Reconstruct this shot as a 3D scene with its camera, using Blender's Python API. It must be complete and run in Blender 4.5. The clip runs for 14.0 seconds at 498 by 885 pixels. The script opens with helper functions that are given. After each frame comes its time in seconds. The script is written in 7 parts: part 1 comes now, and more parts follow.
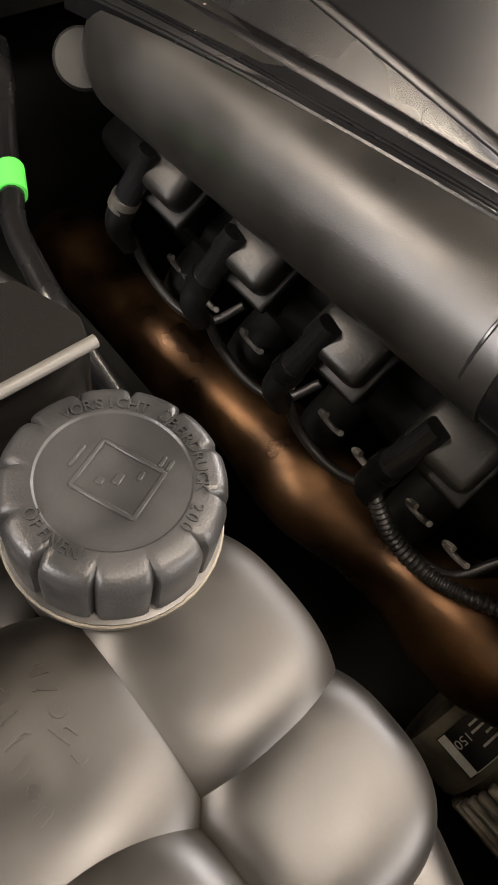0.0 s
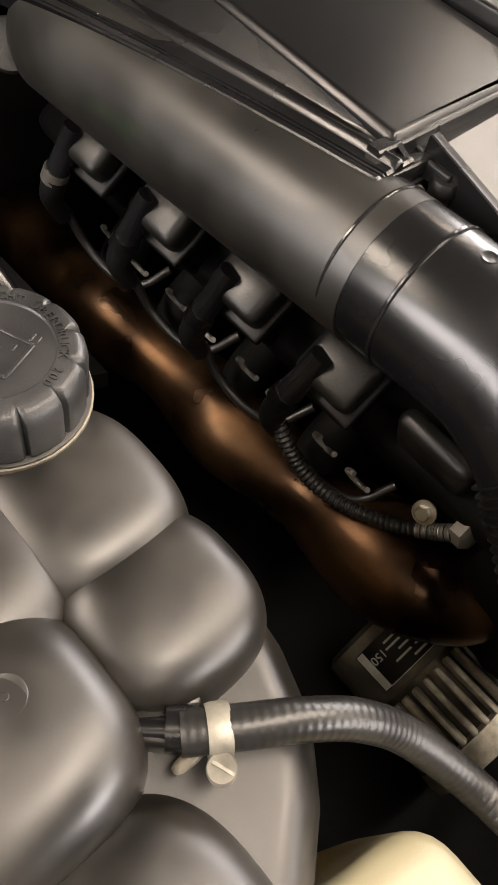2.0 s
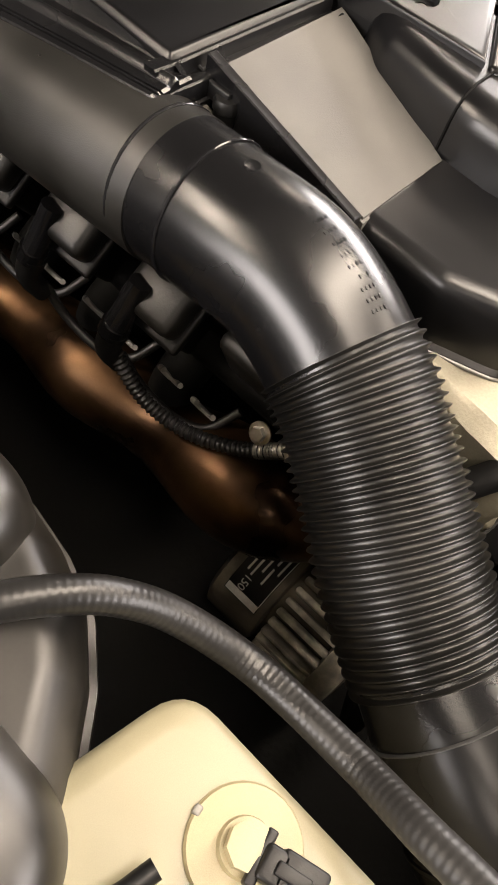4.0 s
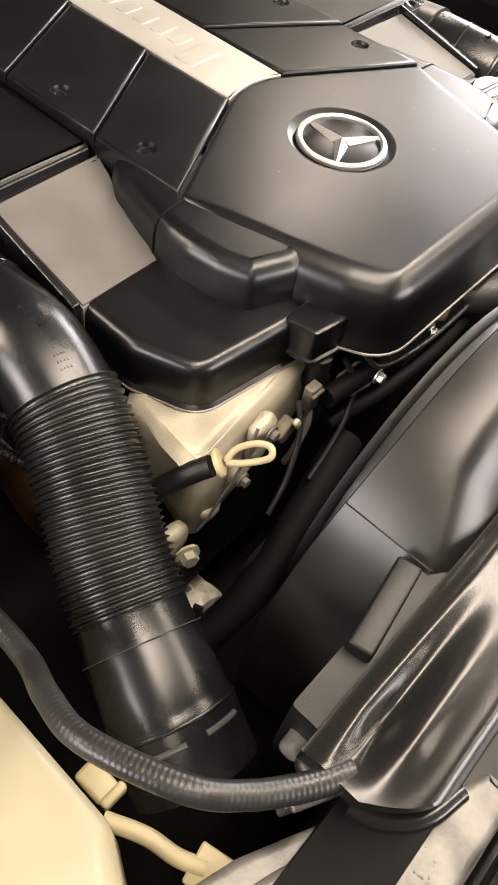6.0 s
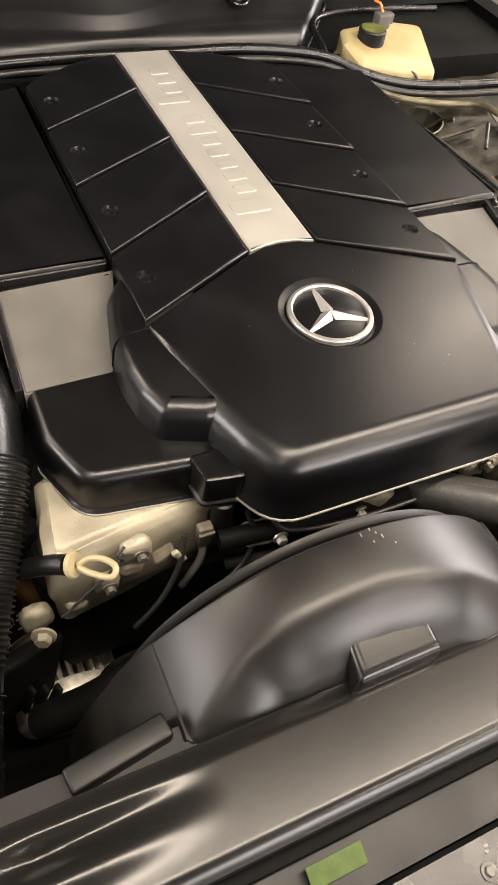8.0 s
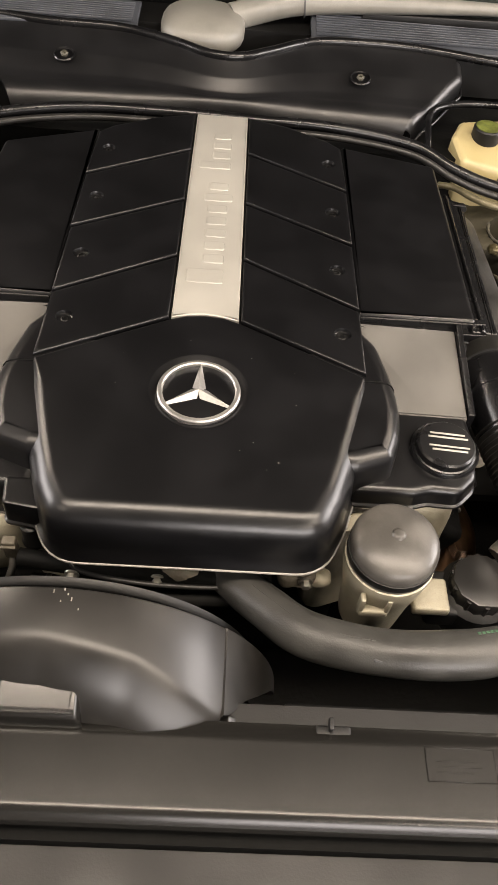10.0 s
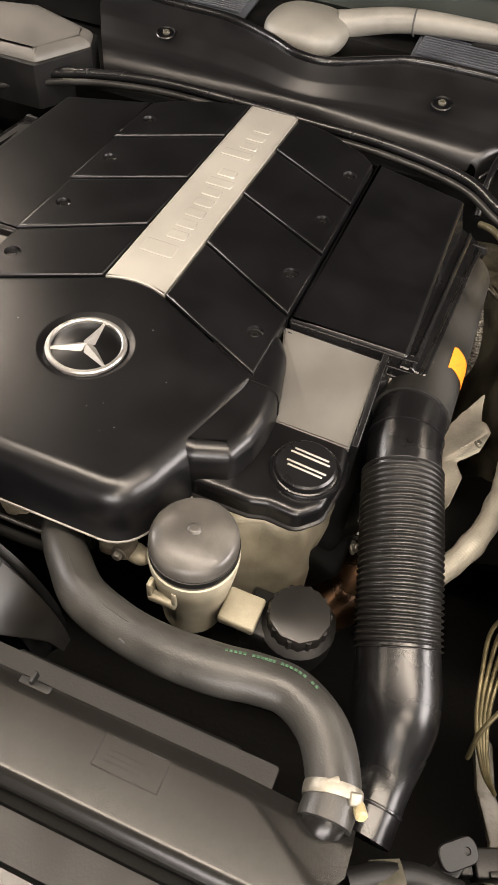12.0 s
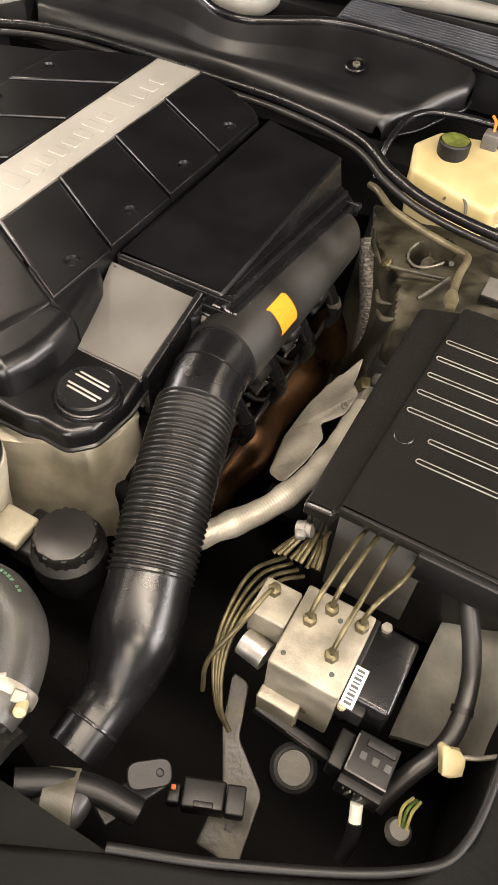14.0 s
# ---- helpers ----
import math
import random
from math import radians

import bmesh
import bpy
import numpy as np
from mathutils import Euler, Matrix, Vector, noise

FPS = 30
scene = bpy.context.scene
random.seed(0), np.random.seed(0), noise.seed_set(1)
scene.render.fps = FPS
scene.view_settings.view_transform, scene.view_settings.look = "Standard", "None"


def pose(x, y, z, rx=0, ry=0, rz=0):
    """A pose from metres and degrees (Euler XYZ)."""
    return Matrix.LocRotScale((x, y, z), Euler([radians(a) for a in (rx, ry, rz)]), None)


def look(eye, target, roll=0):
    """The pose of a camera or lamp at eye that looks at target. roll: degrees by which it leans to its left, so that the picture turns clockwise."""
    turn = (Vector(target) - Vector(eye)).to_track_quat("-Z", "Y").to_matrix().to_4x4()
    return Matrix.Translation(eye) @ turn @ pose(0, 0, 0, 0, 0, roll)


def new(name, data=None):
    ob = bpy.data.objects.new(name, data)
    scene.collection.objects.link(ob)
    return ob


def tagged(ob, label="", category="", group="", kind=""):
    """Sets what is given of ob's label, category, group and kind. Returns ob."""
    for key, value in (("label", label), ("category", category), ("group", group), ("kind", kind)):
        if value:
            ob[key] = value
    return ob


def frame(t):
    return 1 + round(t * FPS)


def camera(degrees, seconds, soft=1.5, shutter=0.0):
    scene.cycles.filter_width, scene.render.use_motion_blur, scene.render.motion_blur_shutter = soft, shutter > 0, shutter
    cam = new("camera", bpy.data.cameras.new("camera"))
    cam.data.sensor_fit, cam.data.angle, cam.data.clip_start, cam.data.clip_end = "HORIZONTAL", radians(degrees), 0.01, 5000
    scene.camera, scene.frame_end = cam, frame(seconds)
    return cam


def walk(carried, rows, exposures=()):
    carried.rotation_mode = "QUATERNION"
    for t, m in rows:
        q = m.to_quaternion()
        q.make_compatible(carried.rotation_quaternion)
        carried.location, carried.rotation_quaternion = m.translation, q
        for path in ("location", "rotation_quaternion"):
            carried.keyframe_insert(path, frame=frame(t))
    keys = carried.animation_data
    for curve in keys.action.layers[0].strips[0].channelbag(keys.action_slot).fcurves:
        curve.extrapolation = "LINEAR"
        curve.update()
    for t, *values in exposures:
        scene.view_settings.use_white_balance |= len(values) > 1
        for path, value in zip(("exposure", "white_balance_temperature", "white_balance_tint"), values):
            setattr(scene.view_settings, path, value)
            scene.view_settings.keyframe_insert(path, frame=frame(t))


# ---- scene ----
cam = camera(37.7, 14.0)
PATH = [
    (0, (-0.719, 0.081, 1.11), (0.17, 0.698, -0.573), 17.2),
    (0.5, (-0.716, 0.044, 1.121), (0.2, 0.652, -0.55), 17.1),
    (1, (-0.728, 0.013, 1.135), (0.195, 0.631, -0.529), 16.5),
    (1.5, (-0.739, -0.002, 1.141), (0.183, 0.623, -0.52), 16.1),
    (2, (-0.732, -0.02, 1.143), (0.186, 0.602, -0.522), 16.2),
    (2.2, (-0.728, -0.026, 1.139), (0.192, 0.591, -0.526), 16.4),
    (4.5, (-0.688, -0.166, 1.171), (0.292, 0.295, -0.51), 17.5),
    (5, (-0.719, -0.219, 1.237), (0.301, 0.235, -0.422), 15.4),
    (5.5, (-0.698, -0.276, 1.296), (0.348, 0.18, -0.347), 15.4),
    (6, (-0.642, -0.368, 1.341), (0.34, 0.275, -0.279), 11.3),
    (6.5, (-0.572, -0.438, 1.376), (0.339, 0.375, -0.208), 8.7),
    (7, (-0.515, -0.477, 1.406), (0.339, 0.461, -0.14), 8.6),
    (7.2, (-0.495, -0.485, 1.416), (0.339, 0.487, -0.12), 8.9),
    (9.3, (-0.155, -0.553, 1.507), (0.123, 0.645, -0.071), 9.5),
    (9.5, (-0.095, -0.561, 1.528), (0.111, 0.654, -0.048), 8.4),
    (10, (0.029, -0.588, 1.554), (0.109, 0.659, -0.007), 6.3),
    (10.5, (0.155, -0.614, 1.562), (0.13, 0.652, 0.014), 4.6),
    (11, (0.241, -0.597, 1.558), (0.133, 0.679, 0.021), 4.1),
    (11.5, (0.321, -0.576, 1.553), (0.111, 0.686, 0.015), 5.2),
    (12, (0.4, -0.541, 1.547), (0.023, 0.651, -0.014), 6.1),
    (12.5, (0.476, -0.502, 1.527), (0.008, 0.622, -0.06), 7.2),
    (13, (0.567, -0.482, 1.525), (0.001, 0.571, -0.078), 6.2),
    (13.5, (0.665, -0.458, 1.528), (0.069, 0.6, -0.06), 4.3),
    (14, (0.732, -0.458, 1.511), (0.202, 0.667, -0.056), 4.7),
]
# the film's own exposure and white balance
EXPOSURES = [(0, 0.25), (2.2, 0.22), (4.5, 0.17), (6.5, 0.05), (9.5, -0.2), (11, -0.22), (12.5, -0.06), (14, -0.03)]
walk(cam, [(t, look(eye, target, roll)) for t, eye, target, roll in PATH], [(t, stops, 6560, 14) for t, stops in EXPOSURES])

# ---- light: a closed, unseen workshop with added ceiling panels and windows ----
world = bpy.data.worlds.new("world")
scene.world = world
world.use_nodes = True
world.node_tree.nodes["Background"].inputs[0].default_value = (0.9, 0.92, 1.0, 1)
world.node_tree.nodes["Background"].inputs[1].default_value = 0.05
# unseen lamps: the last strip follows the reflections, the others are added
LAMPS = [(-1.9, -1.3, 14, 1.4), (1.9, -1.5, 36, 1.4), (-2.3, 1.6, 72, 1.4), (2.3, 1.6, 42, 1.4), (1.5, -2.7, 40, 1.4), (0.60, -0.46, 116, 3.3)]
# unseen windows added as fill light: middle, size, facing turn, power
FILL_WINDOWS = [((1.5, -4.18, 2.0), 3.2, 1.3, 0, 230), ((3.48, 0.33, 1.95), 2.45, 1.3, 90, 200), ((-3.48, 0.6, 2.0), 1.8, 1.2, -90, 130)]
CEILING_Z = 2.9


# ---- materials ----
def mat(name, color, rough, metal=0.0, var=0.25, scale=14.0, fine=420.0, bump=0.06, wear=0.08, second=None, coat=0.0, aniso=0.0, spec=0.5):
    """A surface with broad stains, fine grain in gloss and relief."""
    m = bpy.data.materials.new(name)
    m.use_nodes = True
    nt = m.node_tree
    bsdf = nt.nodes["Principled BSDF"]
    geo = nt.nodes.new("ShaderNodeTexCoord")
    big = nt.nodes.new("ShaderNodeTexNoise")
    big.inputs["Scale"].default_value = scale
    big.inputs["Detail"].default_value = 3
    big.inputs["Roughness"].default_value = 0.5
    small = nt.nodes.new("ShaderNodeTexNoise")
    small.inputs["Scale"].default_value = fine
    small.inputs["Detail"].default_value = 3
    nt.links.new(geo.outputs["Object"], big.inputs["Vector"])
    nt.links.new(geo.outputs["Object"], small.inputs["Vector"])
    ramp = nt.nodes.new("ShaderNodeValToRGB")
    lo = [c * (1 - var) for c in color]
    hi = list(second) if second else [min(1, c * (1 + var)) for c in color]
    ramp.color_ramp.interpolation = "EASE"
    ramp.color_ramp.elements[0].position, ramp.color_ramp.elements[1].position = 0.32, 0.7
    ramp.color_ramp.elements[0].color = (*lo, 1)
    ramp.color_ramp.elements[1].color = (*hi, 1)
    nt.links.new(big.outputs["Fac"], ramp.inputs["Fac"])
    mix = nt.nodes.new("ShaderNodeMix")
    mix.data_type = "RGBA"
    mix.blend_type = "MULTIPLY"
    mix.inputs["Factor"].default_value = 0.35
    nt.links.new(ramp.outputs["Color"], mix.inputs[6])
    grey = nt.nodes.new("ShaderNodeMapRange")
    grey.inputs["To Min"].default_value, grey.inputs["To Max"].default_value = 0.6, 1.4
    nt.links.new(small.outputs["Fac"], grey.inputs["Value"])
    nt.links.new(grey.outputs["Result"], mix.inputs[7])
    nt.links.new(mix.outputs[2], bsdf.inputs["Base Color"])
    mr = nt.nodes.new("ShaderNodeMapRange")
    mr.interpolation_type = "SMOOTHSTEP"
    mr.inputs["From Min"].default_value, mr.inputs["From Max"].default_value = 0.2, 0.8
    mr.inputs["To Min"].default_value, mr.inputs["To Max"].default_value = max(0.02, rough - wear), min(1, rough + wear)
    nt.links.new(big.outputs["Fac"], mr.inputs["Value"])
    nt.links.new(mr.outputs["Result"], bsdf.inputs["Roughness"])
    b = nt.nodes.new("ShaderNodeBump")
    b.inputs["Strength"].default_value = bump
    b.inputs["Distance"].default_value = 0.002
    nt.links.new(small.outputs["Fac"], b.inputs["Height"])
    nt.links.new(b.outputs["Normal"], bsdf.inputs["Normal"])
    bsdf.inputs["Metallic"].default_value = metal
    bsdf.inputs["Coat Weight"].default_value = coat
    bsdf.inputs["Anisotropic"].default_value = aniso
    bsdf.inputs["Specular IOR Level"].default_value = spec
    return m


def plain_glow(name, color, strength):
    m = bpy.data.materials.new(name)
    m.use_nodes = True
    b = m.node_tree.nodes["Principled BSDF"]
    b.inputs["Base Color"].default_value = (*color, 1)
    b.inputs["Emission Color"].default_value = (*color, 1)
    b.inputs["Emission Strength"].default_value = strength
    return m


M_COVER = mat("black_cover_plastic", (0.0035, 0.0035, 0.004), 0.3, spec=0.5, bump=0.04, fine=1500, wear=0.025)
M_PIPE = mat("satin_black_plastic", (0.005, 0.005, 0.0055), 0.27, bump=0.03, fine=900, wear=0.03)
M_TUBE = mat("dusty_black_plastic", (0.013, 0.0125, 0.0112), 0.36, bump=0.1, fine=1200, wear=0.1, spec=0.9)
M_RIB = mat("ribbed_black_rubber", (0.0065, 0.0062, 0.0056), 0.36, bump=0.0, fine=500, spec=0.6)
M_RUBBER = mat("black_rubber", (0.013, 0.0125, 0.012), 0.38, bump=0.04, fine=900)
M_DUCT = mat("grey_duct_plastic", (0.098, 0.094, 0.086), 0.5, var=0.14, bump=0.08, fine=900)
M_STRIP = mat("brushed_silver_trim", (0.385, 0.372, 0.335), 0.44, metal=0.35, var=0.06, bump=0.05, fine=1200)
M_CHROME = mat("polished_metal", (0.46, 0.45, 0.43), 0.42, metal=0.9, var=0.05, bump=0.01)
M_STEEL = mat("zinc_steel", (0.5, 0.48, 0.43), 0.36, metal=0.9, var=0.2, bump=0.06, scale=40)
M_TANK = mat("smoked_tank_plastic", (0.0065, 0.0056, 0.0042), 0.42, var=0.3, bump=0.014, fine=420, scale=20, second=(0.021, 0.0182, 0.0142), wear=0.10, spec=0.75)
M_CAP = mat("dark_grey_cap_plastic", (0.024, 0.024, 0.0245), 0.38, bump=0.12, fine=900, scale=40)
M_DARK = mat("dark_plastic", (0.0035, 0.0035, 0.0035), 0.48, bump=0.08, spec=0.4)
# near black: the deep bay's shade is put into this colour
M_DEEP = mat("shade_dark_metal", (0.0028, 0.0028, 0.0025), 0.7, bump=0.3, fine=120, var=0.5, spec=0.12)
M_BRONZE = mat("heat_stained_steel", (0.05, 0.027, 0.014), 0.34, metal=0.9, var=0.6, scale=11, bump=0.12, fine=160, second=(0.17, 0.092, 0.044), wear=0.12)
M_CAST = mat("cast_aluminium", (0.36, 0.328, 0.245), 0.5, metal=0.3, var=0.3, scale=13, bump=0.22, fine=500, second=(0.47, 0.435, 0.335))
M_CAST_DARK = mat("sooty_casting", (0.15, 0.132, 0.1), 0.55, metal=0.3, var=0.5, scale=20, bump=0.3, fine=260)
M_COIL = mat("grey_coil_resin", (0.0115, 0.0112, 0.0104), 0.40, bump=0.1)
M_WHITE = mat("yellowed_white_plastic", (0.262, 0.234, 0.145), 0.38, var=0.07, bump=0.01, fine=1800, scale=9, second=(0.295, 0.268, 0.178))
M_YELLOW = mat("yellow_plastic", (0.30, 0.275, 0.10), 0.4, var=0.1)
M_CREAM = mat("cream_plastic", (0.345, 0.295, 0.17), 0.42, var=0.07, fine=1800)
M_STICKER = mat("yellow_sticker", (0.76, 0.215, 0.004), 0.55, var=0.05, bump=0.02)
M_RED = mat("red_print", (0.7, 0.12, 0.02), 0.6, var=0.05)
M_GREEN = mat("green_label", (0.07, 0.115, 0.025), 0.5, var=0.2, scale=60)
M_GREENMARK = mat("green_print", (0.06, 0.13, 0.075), 0.6, var=0.3, scale=200)
M_LABEL = mat("pale_label", (0.68, 0.67, 0.62), 0.5, var=0.1, scale=60)
M_INK = mat("dark_print", (0.05, 0.05, 0.05), 0.6)
M_RAD = mat("radiator_panel_plastic", (0.009, 0.0086, 0.0078), 0.25, bump=0.03, fine=1100, scale=5, var=0.1, wear=0.03, spec=0.45)
M_SHROUD = mat("fan_shroud_plastic", (0.0115, 0.0107, 0.0096), 0.37, bump=0.03, spec=0.5, fine=1000, wear=0.06)
M_PAINT = mat("dark_green_grey_paint", (0.006, 0.0064, 0.0061), 0.25, bump=0.08, fine=200, scale=18, wear=0.08, spec=0.35)
M_INNER = mat("inner_wing_metal", (0.20, 0.195, 0.17), 0.5, metal=0.25, bump=0.12, fine=160, scale=12, var=0.35)
M_HOSE = mat("grey_coolant_rubber", (0.032, 0.0315, 0.029), 0.4, bump=0.14, fine=500, scale=20)
M_FOIL = mat("silver_sleeve", (0.46, 0.435, 0.37), 0.45, metal=0.35, var=0.2, bump=0.2, fine=300)
M_BRASS = mat("olive_plated_pipe", (0.105, 0.09, 0.048), 0.42, metal=0.7, var=0.25, scale=60)
M_ABS = mat("bare_aluminium_block", (0.27, 0.248, 0.198), 0.5, metal=0.5, var=0.25, scale=32, bump=0.15, wear=0.12)
M_SCREEN = mat("tinted_glass", (0.03, 0.035, 0.033), 0.08, var=0.1, bump=0.0)
M_WIPER = mat("grey_wiper_paint", (0.2, 0.193, 0.172), 0.42, var=0.12)
M_VENT = mat("blue_grey_vent_plastic", (0.05, 0.055, 0.065), 0.42, var=0.2)
M_WALL = mat("painted_wall", (0.24, 0.235, 0.23), 0.8, var=0.08, scale=2, fine=60)
# unseen ceiling, kept dark so upward faces mirror less light
M_CEILING = mat("dark_unseen_ceiling", (0.055, 0.053, 0.05), 0.85, var=0.2, scale=2, fine=60)
M_FLOOR = mat("concrete_floor", (0.3, 0.29, 0.27), 0.6, var=0.25, scale=3, fine=80, bump=0.2)
M_BONNET = mat("black_sound_mat", (0.012, 0.012, 0.012), 0.9, bump=0.5, fine=200)
M_FILTER = mat("grey_filter_cap", (0.07, 0.066, 0.06), 0.36, var=0.25, scale=25)
M_GLASSY = mat("polished_black_edge", (0.010, 0.010, 0.011), 0.15)
# pale colour that stands in for highlights along rounded edges
M_GLINT = mat("painted_edge_glint", (0.17, 0.16, 0.145), 0.3, bump=0.05)
M_PALE = mat("grimy_pale_zinc", (0.23, 0.215, 0.18), 0.42, metal=0.5, var=0.3, scale=60, bump=0.1)
M_AMBER = mat("amber_tank_plastic", (0.36, 0.25, 0.07), 0.35, var=0.3, scale=14)
M_METAL = mat("worn_grey_body_metal", (0.12, 0.115, 0.105), 0.45, metal=0.3, var=0.5, scale=22, bump=0.25, fine=220, second=(0.24, 0.23, 0.21), wear=0.12)
M_OLIVE = mat("olive_grey_body_paint", (0.055, 0.052, 0.036), 0.5, var=0.4, scale=18, bump=0.2, fine=200, second=(0.085, 0.08, 0.06))
M_ALU = mat("bare_bright_casting", (0.55, 0.52, 0.44), 0.45, metal=0.3, var=0.35, scale=50, bump=0.2)
M_DUST = mat("pale_dust", (0.22, 0.21, 0.185), 0.8)
M_TOWER = mat("grimy_tower_metal", (0.030, 0.027, 0.018), 0.5, var=0.6, scale=26, bump=0.35, fine=150, second=(0.062, 0.056, 0.038), wear=0.14)
M_COWL = mat("black_cowl_plastic", (0.006, 0.006, 0.0065), 0.38, spec=0.65, bump=0.05, fine=1300, wear=0.03)
M_BRAKE = mat("yellowed_brake_plastic", (0.40, 0.325, 0.155), 0.4, var=0.1, bump=0.02, fine=1500, scale=10, second=(0.46, 0.39, 0.21))
M_PLATED = mat("dull_plated_pipe", (0.12, 0.105, 0.062), 0.4, metal=0.3, var=0.3, scale=40, bump=0.05)
M_BRAID = mat("braided_steel", (0.15, 0.14, 0.12), 0.42, metal=0.5, var=0.5, scale=240, bump=0.5, fine=420)
M_CAPTOP = mat("olive_cap_print", (0.085, 0.10, 0.018), 0.5, var=0.4, scale=70)
M_ORANGE = mat("orange_wire", (0.8, 0.2, 0.02), 0.5)


# ---- building blocks ----
def put(name, bm, material, parent=None, label="", angle=38):
    """One mesh object, under a thing or a part if given."""
    bmesh.ops.recalc_face_normals(bm, faces=bm.faces)
    me = bpy.data.meshes.new(name)
    bm.to_mesh(me)
    bm.free()
    me.polygons.foreach_set("use_smooth", [True] * len(me.polygons))
    me.set_sharp_from_angle(angle=radians(angle))
    me.materials.append(material)
    ob = new(name, me)
    if parent:
        ob.parent = parent
        if parent.type == "EMPTY":
            ob.matrix_parent_inverse = Matrix.Translation(-parent.location)
    if label:
        ob["label"] = label
    return ob


part = put


def thing(name, base, label, category, group="", kind=""):
    ob = new(name)
    ob.location = base
    ob.empty_display_size = 0.02
    return tagged(ob, label, category, group, kind)


def fillet(pts, r, n=5):
    """Round the corners of a closed outline; r is one radius or one for each corner."""
    out, m = [], len(pts)
    rs = r if isinstance(r, (list, tuple)) else [r] * m
    for i in range(m):
        p, a, b = (Vector(pts[k][:2]) for k in (i, i - 1, (i + 1) % m))
        u, v = (a - p), (b - p)
        lu, lv = u.length, v.length
        u, v = u / lu, v / lv
        ang = u.angle(v)
        d = min(rs[i] / max(math.tan(ang / 2), 1e-3), 0.45 * lu, 0.45 * lv)
        if rs[i] < 1e-5 or ang > 3.05:
            out.append(tuple(p))
            continue
        s, e = p + u * d, p + v * d
        for k in range(n + 1):
            t = k / n
            q = s * (1 - t) ** 2 + p * 2 * t * (1 - t) + e * t * t
            out.append(tuple(q))
    return out


def offset(pts, d):
    """The outline moved outwards by d (counter-clockwise outlines)."""
    n, out = len(pts), []
    area = sum(pts[i - 1][0] * pts[i][1] - pts[i][0] * pts[i - 1][1] for i in range(n))
    s = 1 if area > 0 else -1
    for i in range(n):
        a, p, b = Vector(pts[i - 1]), Vector(pts[i]), Vector(pts[(i + 1) % n])
        e, f = (p - a), (b - p)
        if e.length < 1e-7 or f.length < 1e-7:
            e = f = (b - a)
        n1, n2 = Vector((e.y, -e.x)).normalized(), Vector((f.y, -f.x)).normalized()
        k = n1 + n2
        k = k / max(k.length_squared / 2, 0.5) if k.length > 1e-6 else n1
        out.append((p.x + s * d * k.x, p.y + s * d * k.y))
    return out


def skirted(outline, prof, holes=(), tilt=None, floor=True, other=None, share=None):
    """A body with the outline as its top, whose walls follow (outward offset, height) from the top down. tilt(x, y) adds height.
    other: a second wall shape, taken by the share that share(x, y) gives."""
    tilt = tilt or (lambda x, y: 0.0)
    bm = bmesh.new()
    loops = []
    prof = [(prof[0][0] - 0.0022, prof[0][1])] + list(prof)
    if other:
        other = [(other[0][0] - 0.0022, other[0][1])] + list(other)
        for (off, z), (off2, z2) in zip(prof, other):
            ring = []
            for (x, y), (x2, y2), (px, py) in zip(offset(outline, off), offset(outline, off2), outline):
                w = share(px, py)
                ring.append(bm.verts.new((x * (1 - w) + x2 * w, y * (1 - w) + y2 * w, z * (1 - w) + z2 * w)))
            loops.append(ring)
    for off, z in ([] if other else prof):
        loops.append([bm.verts.new((x, y, z + tilt(x, y))) for x, y in offset(outline, off)])
    for a, b in zip(loops, loops[1:]):
        for i in range(len(a)):
            bm.faces.new((a[i - 1], a[i], b[i], b[i - 1]))
    from_top = [[Vector(v.co) for v in loops[0]]]
    rings = [loops[0]]
    z0 = prof[0][1]
    for cx, cy, r, depth in holes:
        count = 18 if r < 0.03 else 56
        ring = [bm.verts.new((cx + r * math.cos(t), cy + r * math.sin(t), z0 + tilt(cx + r * math.cos(t), cy + r * math.sin(t)))) for t in np.linspace(0, 2 * math.pi, count, endpoint=False)]
        low = [bm.verts.new((v.co.x * 0.88 + cx * 0.12, v.co.y * 0.88 + cy * 0.12, v.co.z - depth * 0.5)) for v in ring]
        mid = bm.verts.new((cx, cy, z0 + tilt(cx, cy) - depth))
        for i in range(count):
            bm.faces.new((ring[i - 1], ring[i], low[i], low[i - 1]))
            bm.faces.new((low[i - 1], low[i], mid))
        lip = [bm.verts.new((cx + (r + 0.0018) * math.cos(t), cy + (r + 0.0018) * math.sin(t), z0 + tilt(cx + r * math.cos(t), cy + r * math.sin(t)))) for t in np.linspace(0, 2 * math.pi, len(ring), endpoint=False)]
        for i in range(len(ring)):
            bm.faces.new((lip[i - 1], lip[i], ring[i], ring[i - 1]))
        rings.append(lip)
        from_top.append([Vector(v.co) for v in lip])
    flat = [v for ring in rings for v in ring]
    from mathutils.geometry import tessellate_polygon
    for tri in tessellate_polygon([[Vector((p.x, p.y, 0)) for p in ring] for ring in from_top]):
        try:
            bm.faces.new([flat[k] for k in tri])
        except ValueError:
            pass
    if floor:
        last = loops[-1]
        for tri in tessellate_polygon([[Vector((v.co.x, v.co.y, 0)) for v in last]]):
            try:
                bm.faces.new([last[k] for k in tri])
            except ValueError:
                pass
    return bm


def smooth_path(pts, n=8):
    """A curve through the points."""
    p = [Vector(q) for q in pts]
    p = [2 * p[0] - p[1]] + p + [2 * p[-1] - p[-2]]
    out = []
    for i in range(1, len(p) - 2):
        a, b, c, d = p[i - 1:i + 3]
        for k in range(n):
            u = k / n
            out.append(0.5 * (2 * b + (c - a) * u + (2 * a - 5 * b + 4 * c - d) * u * u + (3 * b - a - 3 * c + d) * u ** 3))
    out.append(p[-2])
    return out


